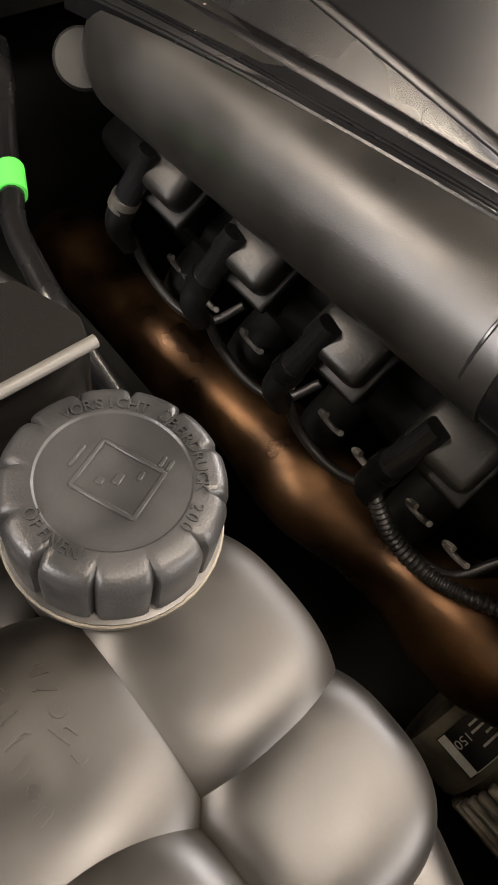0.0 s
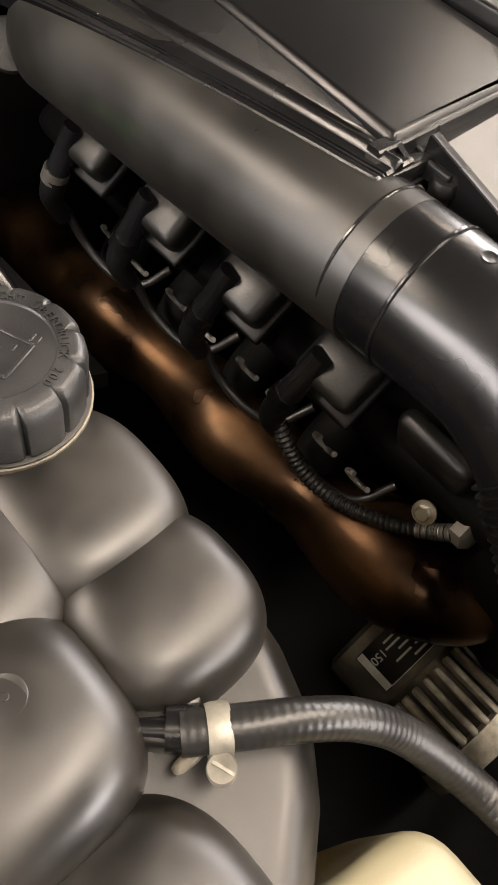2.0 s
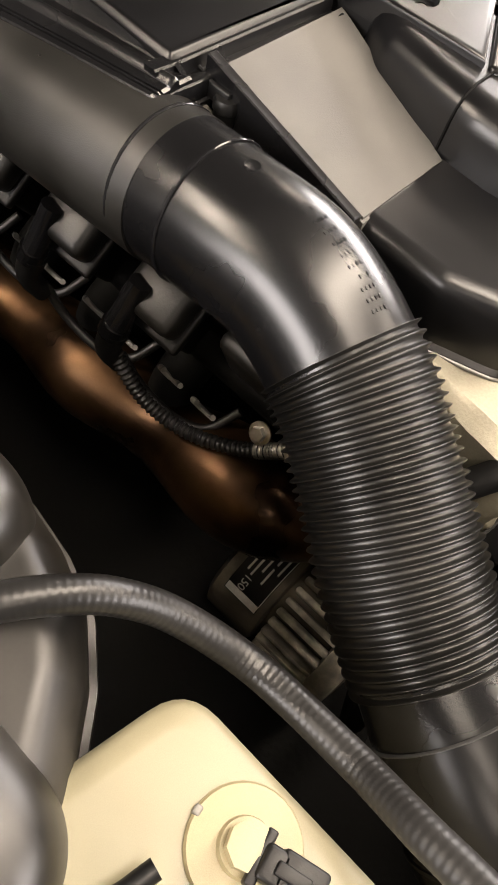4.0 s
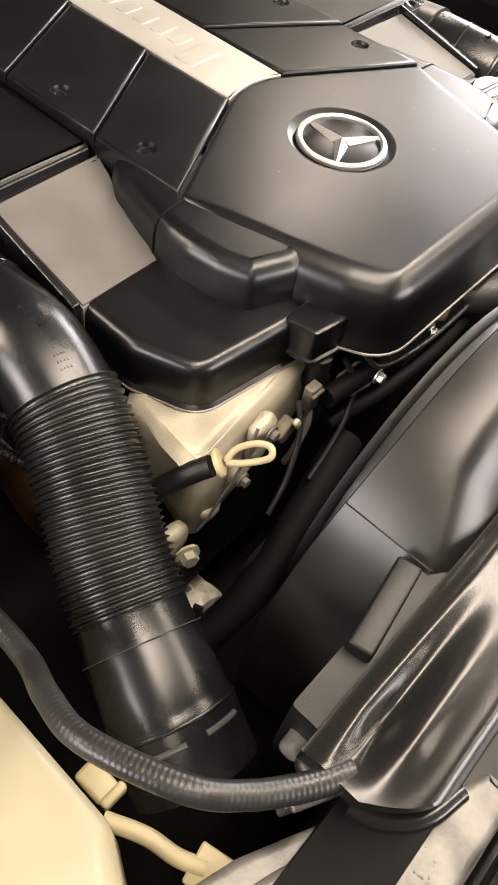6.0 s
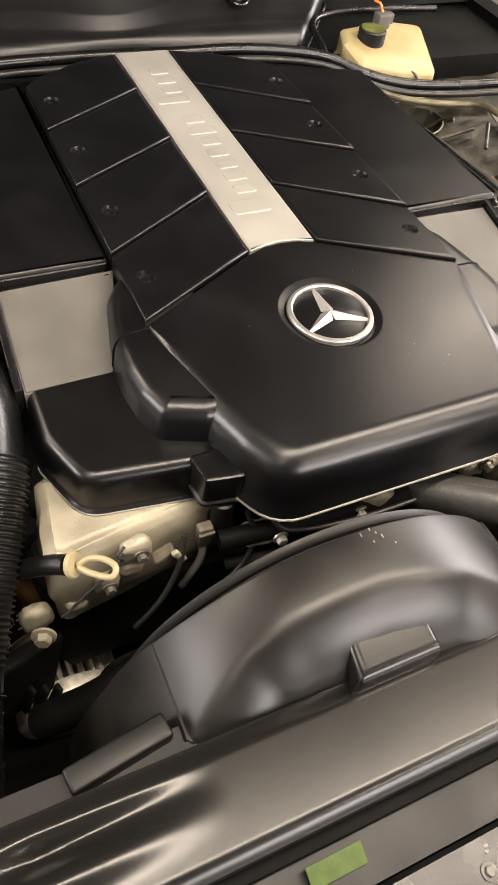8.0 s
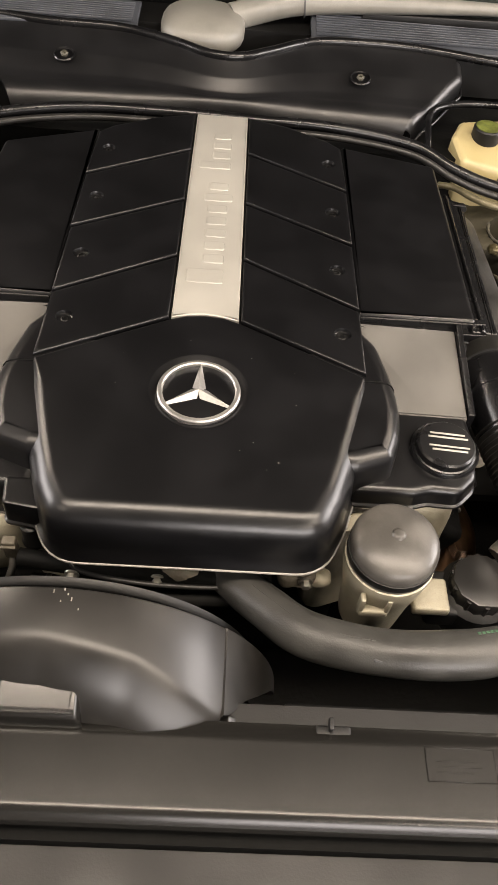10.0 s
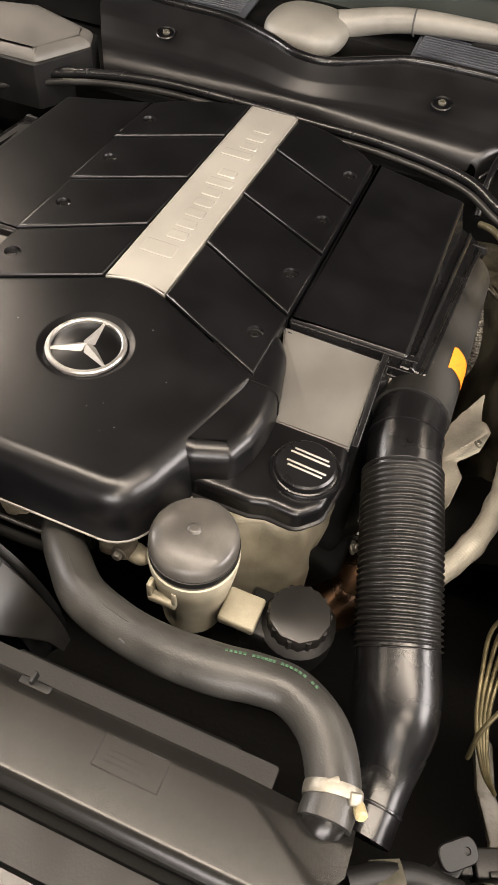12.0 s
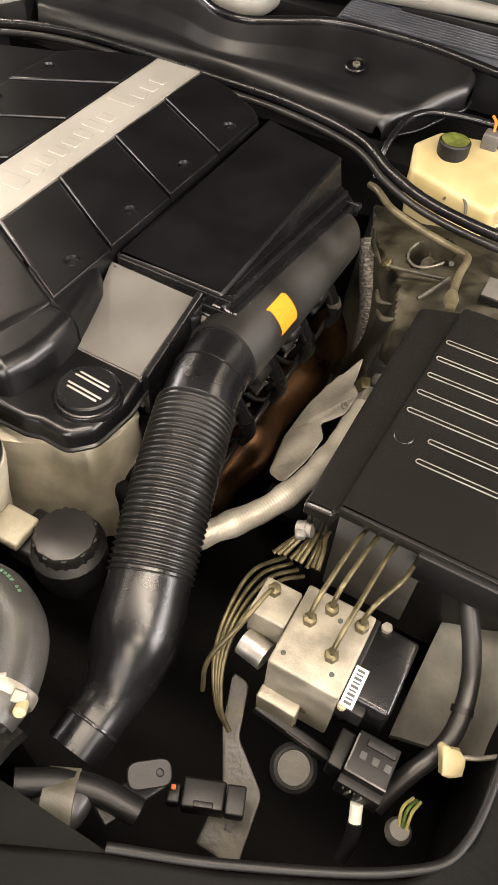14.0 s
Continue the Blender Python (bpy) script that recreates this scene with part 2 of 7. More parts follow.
def sweep(path, radius, seg=16, caps=True, squash=None):
    """A tube along the path; radius is a number or a function of the share 0..1 of its length."""
    bm = bmesh.new()
    path = [Vector(q) for q in path]
    lens = [0.0]
    for a, b in zip(path, path[1:]):
        lens.append(lens[-1] + (b - a).length)
    up, rings = None, []
    for i, p in enumerate(path):
        d = (path[min(i + 1, len(path) - 1)] - path[max(i - 1, 0)]).normalized()
        if up is None:
            up = d.orthogonal().normalized()
        up = (up - d * up.dot(d)).normalized()
        side = d.cross(up)
        r = radius(lens[i] / lens[-1]) if callable(radius) else radius
        rings.append([bm.verts.new(p + (up * math.cos(t) + side * math.sin(t)) * r) for t in np.linspace(0, 2 * math.pi, seg, endpoint=False)])
    for a, b in zip(rings, rings[1:]):
        for k in range(seg):
            bm.faces.new((a[k - 1], a[k], b[k], b[k - 1]))
    if caps:
        bm.faces.new(rings[0])
        bm.faces.new(rings[-1][::-1])
    return bm


def resample(path, n):
    """The path at n even steps."""
    path = [Vector(q) for q in path]
    lens = [0.0]
    for a, b in zip(path, path[1:]):
        lens.append(lens[-1] + (b - a).length)
    out = []
    for s in np.linspace(0, lens[-1], n):
        i = min(max(int(np.searchsorted(lens, s)) - 1, 0), len(path) - 2)
        u = (s - lens[i]) / max(lens[i + 1] - lens[i], 1e-9)
        out.append(path[i].lerp(path[i + 1], u))
    return out


def lathe(profile, seg=32, m=None):
    """A turned body round z from (radius, height) pairs, posed by m."""
    bm = bmesh.new()
    rings = []
    for r, z in profile:
        if r < 1e-6:
            rings.append([bm.verts.new((0, 0, z))])
        else:
            rings.append([bm.verts.new((r * math.cos(t), r * math.sin(t), z)) for t in np.linspace(0, 2 * math.pi, seg, endpoint=False)])
    for a, b in zip(rings, rings[1:]):
        for k in range(seg):
            if len(a) == 1 and len(b) > 1:
                bm.faces.new((a[0], b[k], b[k - 1]))
            elif len(b) == 1 and len(a) > 1:
                bm.faces.new((a[k - 1], a[k], b[0]))
            elif len(a) > 1:
                bm.faces.new((a[k - 1], a[k], b[k], b[k - 1]))
    for ring in (rings[0], rings[-1]):
        if len(ring) > 1:
            bm.faces.new(ring)
    if m:
        bmesh.ops.transform(bm, matrix=m, verts=bm.verts)
    return bm


def block(c, s, bevel=0.003, m=None, seg=3):
    """A box with rounded edges: centre, size, and a pose."""
    bm = bmesh.new()
    bmesh.ops.create_cube(bm, size=1)
    bmesh.ops.scale(bm, vec=s, verts=bm.verts)
    if bevel:
        bmesh.ops.bevel(bm, geom=bm.edges[:], offset=min(bevel, min(s) * 0.45), segments=seg, profile=0.5, affect="EDGES")
    bmesh.ops.transform(bm, matrix=Matrix.Translation(c) @ (m or Matrix()), verts=bm.verts)
    return bm


def lump(c, s, p=0.7, seg=36, rings=22, m=None, pz=None):
    """A bulging rounded body of half sizes s; p below 1 makes it squarer."""
    bm = bmesh.new()
    f = lambda v: math.copysign(abs(v) ** p, v)
    g = lambda v: math.copysign(abs(v) ** (pz or p), v)
    rows = []
    for j in range(1, rings):
        b = -math.pi / 2 + math.pi * j / rings
        rows.append([bm.verts.new((s[0] * g(math.cos(b)) * f(math.cos(a)), s[1] * g(math.cos(b)) * f(math.sin(a)), s[2] * g(math.sin(b)))) for a in np.linspace(0, 2 * math.pi, seg, endpoint=False)])
    lo, hi = bm.verts.new((0, 0, -s[2])), bm.verts.new((0, 0, s[2]))
    for a, b in zip(rows, rows[1:]):
        for k in range(seg):
            bm.faces.new((a[k - 1], a[k], b[k], b[k - 1]))
    for k in range(seg):
        bm.faces.new((rows[0][k], rows[0][k - 1], lo))
        bm.faces.new((rows[-1][k - 1], rows[-1][k], hi))
    bmesh.ops.transform(bm, matrix=Matrix.Translation(c) @ (m or Matrix()), verts=bm.verts)
    return bm


def merge(*bms):
    """Several bodies in one mesh."""
    out = bmesh.new()
    for b in bms:
        me = bpy.data.meshes.new("tmp")
        b.to_mesh(me)
        b.free()
        out.from_mesh(me)
        bpy.data.meshes.remove(me)
    return out


def sheet(xs, ys, f, thick=0.004):
    """A surface z = f(x, y) over a grid, with thickness below."""
    bm = bmesh.new()
    top = [[bm.verts.new((*(f(x, y)[:2]), f(x, y)[2])) for y in ys] for x in xs]
    bot = [[bm.verts.new((v.co.x, v.co.y, v.co.z - thick)) for v in row] for row in top]
    nx, ny = len(xs), len(ys)
    for i in range(nx - 1):
        for j in range(ny - 1):
            bm.faces.new((top[i][j], top[i + 1][j], top[i + 1][j + 1], top[i][j + 1]))
            bm.faces.new((bot[i][j], bot[i][j + 1], bot[i + 1][j + 1], bot[i + 1][j]))
    rim = [(i, 0) for i in range(nx)] + [(nx - 1, j) for j in range(1, ny)] + [(i, ny - 1) for i in range(nx - 2, -1, -1)] + [(0, j) for j in range(ny - 2, 0, -1)]
    for (a, b), (c, d) in zip(rim, rim[1:] + rim[:1]):
        bm.faces.new((top[a][b], bot[a][b], bot[c][d], top[c][d]))
    return bm


def lettering(text, size, depth, m):
    """Raised letters as a mesh, centred, posed by m."""
    cu = bpy.data.curves.new("letters", "FONT")
    cu.body, cu.size, cu.extrude, cu.align_x, cu.align_y = text, size, depth, "CENTER", "CENTER"
    ob = bpy.data.objects.new("letters", cu)
    scene.collection.objects.link(ob)
    me = bpy.data.meshes.new_from_object(ob.evaluated_get(bpy.context.evaluated_depsgraph_get()))
    bm = bmesh.new()
    bm.from_mesh(me)
    bpy.data.objects.remove(ob)
    bpy.data.curves.remove(cu)
    bpy.data.meshes.remove(me)
    bmesh.ops.transform(bm, matrix=m, verts=bm.verts)
    return bm


def rough(bm, amp, size, cuts=3):
    """Uneven cast surfaces: finer faces, pushed in and out."""
    bmesh.ops.subdivide_edges(bm, edges=bm.edges[:], cuts=cuts, use_grid_fill=True)
    bm.normal_update()
    moves = [(v, v.normal * (noise.noise(v.co * size) + 0.5 * noise.noise(v.co * size * 2.3)) * amp) for v in bm.verts]
    for v, d in moves:
        v.co += d
    return bm


def mirror(pts):
    return [(-p[0], *p[1:]) for p in pts]


def bolt(name, c, r, h, material, parent, m=None):
    """A hexagon head on a washer."""
    pose_m = Matrix.Translation(c) @ (m or Matrix())
    bm = merge(lathe([(r * 1.5, 0), (r * 1.5, h * 0.25), (r, h * 0.3)], 20, pose_m), lathe([(r, h * 0.25), (r, h * 0.9), (r * 0.85, h), (0, h)], 6, pose_m))
    return put(name, bm, material, parent)


def clip_ring(path_point, direction, r, w, material, name, parent):
    """A band round a hose."""
    q = Vector(direction).to_track_quat("Z", "Y").to_matrix().to_4x4()
    return put(name, lathe([(r - 0.002, -w / 2), (r + 0.0008, -w / 2), (r + 0.0014, -w / 4), (r + 0.0014, w / 4), (r + 0.0008, w / 2), (r - 0.002, w / 2)], 32, Matrix.Translation(path_point) @ q), material, parent)


def smooth_step(v):
    v = min(1.0, max(0.0, v))
    return v * v * (3 - 2 * v)


# ---- the unseen workshop round the car ----
def slab(name, c, s, material):
    return tagged(put(name, block(c, s, 0.0), material), kind="structure")


slab("floor", (0, 0.3, -0.05), (7.0, 9.0, 0.1), M_FLOOR)
slab("wall_west", (-3.55, 0.3, 1.45), (0.1, 9.2, 2.9), M_WALL)
slab("wall_east", (3.55, 0.3, 1.45), (0.1, 9.2, 2.9), M_WALL)
slab("wall_south", (0, -4.25, 1.45), (7.0, 0.1, 2.9), M_WALL)
slab("wall_north", (0, 4.85, 1.45), (7.0, 0.1, 2.9), M_WALL)
slab("ceiling", (0, 0.3, CEILING_Z + 0.05), (7.2, 9.2, 0.1), M_CEILING)
M_DIFF = plain_glow("lamp_diffuser", (1.0, 0.93, 0.82), 2.0)
for lx, ly, watts, long in LAMPS:
    lamp = thing("unseen_ceiling_light", (lx, ly, CEILING_Z), "unseen long ceiling light with a frosted diffuser, added for highlights", "lamp", "ceiling lights")
    put("frame", block((lx, ly, CEILING_Z - 0.025), (long + 0.1, 0.40, 0.05), 0.006), M_WALL, lamp)
    put("diffuser", block((lx, ly, CEILING_Z - 0.054), (long + 0.02, 0.32, 0.008), 0.002), M_DIFF, lamp)
    data = bpy.data.lights.new("panel_light", "AREA")
    data.shape, data.size, data.size_y, data.energy, data.color = "RECTANGLE", long, 0.3, watts, (1.0, 0.87, 0.70)
    new("panel_light", data).matrix_world = look((lx, ly, CEILING_Z - 0.065), (lx, ly, 0))

# added windows: a frame round an area lamp, all out of view
for k, (c, w, h, turn, watts) in enumerate(FILL_WINDOWS):
    win = thing("window_%d" % (k + 1), c, "unseen bright window in a white frame, added as fill light", "window", kind="structure")
    m_w = Matrix.Translation(c) @ pose(0, 0, 0, 90, 0, turn)
    put("window_frame", merge(*[block(q, s2, 0.004) for q, s2 in (((0, h / 2, 0), (w + 0.1, 0.06, 0.06)), ((0, -h / 2, 0), (w + 0.1, 0.06, 0.06)), ((w / 2, 0, 0), (0.06, h, 0.06)), ((-w / 2, 0, 0), (0.06, h, 0.06)), ((0, 0, 0), (0.04, h, 0.05)))]), M_WALL, win).data.transform(m_w)
    data = bpy.data.lights.new("window_light", "AREA")
    data.shape, data.size, data.size_y, data.energy, data.color = "RECTANGLE", w, h, watts, (1.0, 0.95, 0.90)
    aim = Vector(c) + Vector((0, 1, 0) if turn == 0 else ((-1, 0, 0) if turn > 0 else (1, 0, 0)))
    new("window_light", data).matrix_world = look(c, aim)

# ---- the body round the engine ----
# floor and walls take the shade colour, so the pit stays black
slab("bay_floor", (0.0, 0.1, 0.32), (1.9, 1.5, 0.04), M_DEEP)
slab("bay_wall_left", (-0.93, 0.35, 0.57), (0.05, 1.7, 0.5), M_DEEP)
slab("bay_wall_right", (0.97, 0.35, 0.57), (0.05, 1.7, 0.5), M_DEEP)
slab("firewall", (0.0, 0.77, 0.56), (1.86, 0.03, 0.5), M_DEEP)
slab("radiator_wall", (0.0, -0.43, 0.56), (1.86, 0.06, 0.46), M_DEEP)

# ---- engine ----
engine = thing("engine_block", (0, 0.25, 0.345), "grimy aluminium engine block low in the bay, coloured near black for shade", "engine")
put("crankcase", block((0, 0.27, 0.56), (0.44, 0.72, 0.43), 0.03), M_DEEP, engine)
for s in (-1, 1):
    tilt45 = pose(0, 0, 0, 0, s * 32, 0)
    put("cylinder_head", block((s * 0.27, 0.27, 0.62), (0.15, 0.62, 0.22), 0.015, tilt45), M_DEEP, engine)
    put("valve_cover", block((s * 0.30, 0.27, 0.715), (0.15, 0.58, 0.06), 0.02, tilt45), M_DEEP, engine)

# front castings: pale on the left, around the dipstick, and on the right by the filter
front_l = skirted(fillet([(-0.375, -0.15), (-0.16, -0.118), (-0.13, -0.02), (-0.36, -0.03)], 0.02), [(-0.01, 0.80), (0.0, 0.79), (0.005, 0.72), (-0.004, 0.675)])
# the case under the pale castings is painted as deep shade
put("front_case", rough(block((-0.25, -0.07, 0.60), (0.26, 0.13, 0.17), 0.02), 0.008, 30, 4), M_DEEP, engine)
put("timing_cover", rough(front_l, 0.006, 38, 2), M_CAST, engine, "pale cast aluminium timing cover")
put("timing_cover", rough(skirted(fillet([(0.16, -0.12), (0.28, -0.075), (0.335, -0.06), (0.35, 0.03), (0.14, 0.03)], 0.02), [(-0.012, 0.80), (0.0, 0.79), (0.003, 0.74), (0.006, 0.60)]), 0.007, 34, 2), M_CAST, engine, "pale cast aluminium timing cover")
put("front_rail", sweep(smooth_path([(-0.2, -0.16, 0.775), (-0.1, -0.17, 0.775), (0.0, -0.172, 0.77), (0.1, -0.17, 0.77)]), 0.012, 10), M_DEEP, engine)
for k, (bx, bz, br) in enumerate(((-0.155, 0.772, 0.014), (-0.115, 0.765, 0.010), (-0.06, 0.768, 0.016), (-0.01, 0.772, 0.018), (0.02, 0.768, 0.013), (0.13, 0.775, 0.016), (0.155, 0.77, 0.012))):
    put("casting_boss", rough(lump((bx, -0.163, bz), (br * 1.5, br, br * 0.8), 0.7, 20, 12), 0.003, 60, 0), M_CAST if k % 2 == 0 else M_CAST_DARK, engine)
for bx, bz in ((-0.135, 0.775), (-0.035, 0.775), (0.14, 0.785)):
    bolt("flange_bolt", (bx, -0.178, bz), 0.006, 0.009, M_STEEL, engine, pose(0, 0, 0, 90, 0, 0))
put("front_pipe", sweep(smooth_path([(-0.19, -0.165, 0.73), (-0.12, -0.185, 0.745), (-0.04, -0.19, 0.745), (0.05, -0.185, 0.74)]), 0.009, 10), M_DEEP, engine)

# ---- the engine cover ----
COVER_Z = 0.9
cover = thing("engine_cover", (0, 0.25, 0.80), "satin black plastic engine cover with a silver strip and round emblem", "engine cover")
SIDE = [(0.044, 0.136), (0.207, 0.050), (0.198, 0.005), (0.187, -0.035), (0.176, -0.075), (0.160, -0.125), (0.140, -0.166)]
front_outline = [(0.0, 0.146), (0.025, 0.1435)] + SIDE + mirror(SIDE[::-1]) + [(-0.025, 0.1435)]
radii = [0.0, 0.0, 0.004, 0.006, 0.05, 0.05, 0.05, 0.05, 0.030] + [0.030, 0.05, 0.05, 0.05, 0.05, 0.006, 0.004, 0.0]
front_outline = fillet(front_outline, radii, 5)


EMB = (0.0, 0.011)
LIP_PROF = [(-0.0115, COVER_Z), (-0.0075, COVER_Z - 0.0006), (-0.002, COVER_Z - 0.0028), (0.004, COVER_Z - 0.0068), (0.009, COVER_Z - 0.0118), (0.0125, COVER_Z - 0.018), (0.0148, COVER_Z - 0.026), (0.0172, COVER_Z - 0.050), (0.0190, COVER_Z - 0.072), (0.0225, COVER_Z - 0.077), (0.0228, COVER_Z - 0.081), (0.016, COVER_Z - 0.082)]
SEAM_PROF = [(-0.0032, COVER_Z), (-0.0014, COVER_Z - 0.0006), (-0.0004, COVER_Z - 0.0018), (0.0, COVER_Z - 0.0035), (0.0, COVER_Z - 0.010), (0.0, COVER_Z - 0.014), (0.0, COVER_Z - 0.02), (0.0, COVER_Z - 0.03), (0.0, COVER_Z - 0.04), (0.0, COVER_Z - 0.05), (0.0, COVER_Z - 0.052), (0.0, COVER_Z - 0.054)]
put("front_panel", skirted(front_outline, LIP_PROF, holes=[(EMB[0], EMB[1], 0.0600, 0.0105)], other=SEAM_PROF, share=lambda x, y: 1.0 if y > 0.046 else max(0.0, min(1.0, (y - 0.02) / 0.026))), M_COVER, cover)

# the front lip's edge highlight, drawn as a thin pale line
edge_o = offset(front_outline, 0.0230)
edge_i = [k for k, (x, y) in enumerate(front_outline) if y < 0.0]
put("lip_glint", sweep([(edge_o[k][0], edge_o[k][1], COVER_Z - 0.0792) for k in edge_i], 0.0016, 8), M_GLINT, cover, "thin pale line painted as the lip's highlight")

# ribbed side panels, four on each side
SEAM_IN = [0.136, 0.268, 0.4075, 0.552, 0.672]
SEAM_OUT = [0.052, 0.174, 0.319, 0.459, 0.600]
HOLE_Y = [0.125, 0.258, 0.399, 0.537]
for s in (-1, 1):
    for k in range(4):
        g = 0.0013
        quad = [(0.0475, SEAM_IN[k] + g), (0.208, SEAM_OUT[k] + g), (0.208, SEAM_OUT[k + 1] - g), (0.0475, SEAM_IN[k + 1] - g)]
        if k == 3:
            quad = [(0.0475, SEAM_IN[3] + g), (0.208, SEAM_OUT[3] + g), (0.206, 0.590), (0.185, 0.612), (0.115, 0.652), (0.0475, 0.671)]
        quad = quad if s > 0 else mirror(quad[::-1])
        ramp = lambda x, y, k=k: 0.0030 - 0.022 * (y - (SEAM_IN[k] + SEAM_OUT[k]) / 2 - 0.52 * (0.128 - abs(x)))
        put("rib_panel", skirted(quad, [(-0.0032, COVER_Z), (-0.0014, COVER_Z - 0.0006), (-0.0003, COVER_Z - 0.0018), (0.0, COVER_Z - 0.0035), (0.0, COVER_Z - 0.02)], holes=[(s * 0.182, HOLE_Y[k], 0.0115, 0.009)], tilt=ramp), M_COVER, cover)
        put("screw", lathe([(0.0062, -0.001), (0.0062, 0.0022), (0.005, 0.003), (0.0035, 0.003), (0.003, 0.001), (0, 0.001)], 14, Matrix.Translation((s * 0.182, HOLE_Y[k], COVER_Z - 0.0060))), M_DARK, cover)
put("backing", skirted([(-0.207, 0.055), (0.207, 0.055), (0.207, 0.592), (0.12, 0.648), (0.046, 0.669), (-0.046, 0.669), (-0.12, 0.648), (-0.207, 0.592)], [(0.0, COVER_Z - 0.008), (0.0, COVER_Z - 0.04)]), M_DARK, cover)

strip = put("trim_strip", skirted(fillet([(-0.0445, 0.138), (-0.02, 0.1445), (0.0, 0.147), (0.02, 0.1445), (0.0445, 0.138), (0.0445, 0.671), (-0.0445, 0.671)], [0.001, 0.0, 0.0, 0.0, 0.001, 0.002, 0.002], 3), [(-0.0012, COVER_Z + 0.0008), (0.0, COVER_Z), (0.0, COVER_Z - 0.01)]), M_STRIP, cover, "brushed silver strip with raised marks")
# raised marks along the strip, left unlettered
random.seed(4)
ypos = 0.205
for k in range(13):
    tall = 0.052 if k in (0, 9) else (0.044 if k == 6 else 0.030)
    step = 0.046 if k == 0 else 0.0305
    x0 = -0.006 if k in (0, 9) else 0.004
    if k != 8:
        w = step * 0.66
        y0, y1 = ypos + step * 0.12, ypos + step * 0.12 + w
        bar = fillet([(x0 - tall / 2, y0), (x0 + tall / 2, y0), (x0 + tall / 2, y1), (x0 - tall / 2, y1)], 0.004, 3)
        put("raised_bar", skirted(bar, [(-0.0012, COVER_Z + 0.0019), (-0.0004, COVER_Z + 0.0016), (0.0, COVER_Z + 0.0008), (0.0002, COVER_Z)], floor=False), M_STRIP, strip)
    ypos += step

# the emblem: a ring with three spokes
emblem = put("emblem", lathe([(0.0, 0), (0.0515, 0), (0.0518, 0.0006), (0.051, 0.001), (0.0, 0.001)], 48, Matrix.Translation((EMB[0], EMB[1], COVER_Z - 0.0052))), M_COVER, cover, "round emblem with a silver ring and three spokes")
put("ring", lathe([(0.0440, 0.0), (0.0440, 0.004), (0.0458, 0.0054), (0.0492, 0.0052), (0.0508, 0.0035), (0.0508, 0.0), (0.0440, 0.0)], 56, Matrix.Translation((EMB[0], EMB[1], COVER_Z - 0.0045))), M_CHROME, emblem)
for a in (90, 210, 330):
    bm = bmesh.new()
    low = [bm.verts.new((x, y, 0)) for x, y in ((0.0455, 0.0012), (0.0068, 0.0082), (-0.002, 0.0), (0.0068, -0.0082), (0.0455, -0.0012))]
    tip, mid = bm.verts.new((0.045, 0, 0.0035)), bm.verts.new((0.0, 0, 0.0055))
    bm.faces.new((low[0], low[1], mid, tip))
    bm.faces.new((low[1], low[2], mid))
    bm.faces.new((low[2], low[3], mid))
    bm.faces.new((low[3], low[4], tip, mid))
    bm.faces.new((low[4], low[0], tip))
    bmesh.ops.transform(bm, matrix=Matrix.Translation((EMB[0], EMB[1], COVER_Z - 0.004)) @ pose(0, 0, 0, 0, 0, a), verts=bm.verts)
    put("spoke", bm, M_CHROME, emblem, angle=15)

# side pods of the cover, crossed by the seam
POD = fillet([(0.120, 0.148), (0.209, 0.146), (0.229, 0.118), (0.240, 0.070), (0.2465, 0.03), (0.2475, 0.0), (0.2435, -0.034), (0.232, -0.068), (0.190, -0.084), (0.120, -0.088)], [0.001, 0.02, 0.03, 0.05, 0.05, 0.05, 0.03, 0.012, 0.015, 0.001], 5)
for s in (-1, 1):
    o2 = POD if s > 0 else mirror(POD[::-1])
    pod = put("side_pod", skirted(o2, [(-0.017, COVER_Z - 0.0035), (-0.010, COVER_Z - 0.005), (-0.004, COVER_Z - 0.0085), (0.0, COVER_Z - 0.0145), (0.002, COVER_Z - 0.022), (0.004, COVER_Z - 0.05), (0.004, COVER_Z - 0.062)]), M_COVER, cover)
    seam_pts = [(s * x, 0.0465 - 0.03 * (x - 0.205), z) for x, z in ((0.200, COVER_Z - 0.0030), (0.226, COVER_Z - 0.0032), (0.234, COVER_Z - 0.0048), (0.2405, COVER_Z - 0.0085), (0.2445, COVER_Z - 0.0145), (0.2468, COVER_Z - 0.024), (0.2485, COVER_Z - 0.05))]
    put("seam", sweep(seam_pts, 0.0011, 8), M_DEEP, pod)

# ---- lower front covers beside the lobes ----
left_cover = thing("front_cover_box", (-0.26, -0.03, 0.79), "glossy black stepped plastic cover box beside the engine cover", "engine cover")
o = fillet([(-0.345, 0.045), (-0.345, -0.03), (-0.322, -0.095), (-0.192, -0.112), (-0.165, -0.06), (-0.165, 0.045)], [0.014, 0.03, 0.03, 0.014, 0.014, 0.014], 6)
put("top", skirted(o, [(-0.010, 0.8535), (-0.004, 0.852), (0.0, 0.847), (0.0015, 0.84), (0.004, 0.806), (0.0075, 0.803), (0.0075, 0.799), (0.0, 0.798)]), M_COVER, left_cover)
# highlight round the box's lower edge, painted as a pale line
lo = offset(o, 0.0078)
put("edge_glint", sweep([(x, y, 0.801) for x, y in lo if y < 0.03 and x < -0.17][::1], 0.0014, 8), M_GLINT, left_cover)
o = fillet([(-0.216, -0.10), (-0.211, -0.137), (-0.168, -0.144), (-0.160, -0.10)], 0.006, 4)
put("small_box", skirted(o, [(-0.003, 0.8565), (-0.001, 0.8555), (0.0, 0.853), (0.001, 0.822), (0.0035, 0.82), (0.0035, 0.816), (0.0, 0.815)]), M_COVER, left_cover)

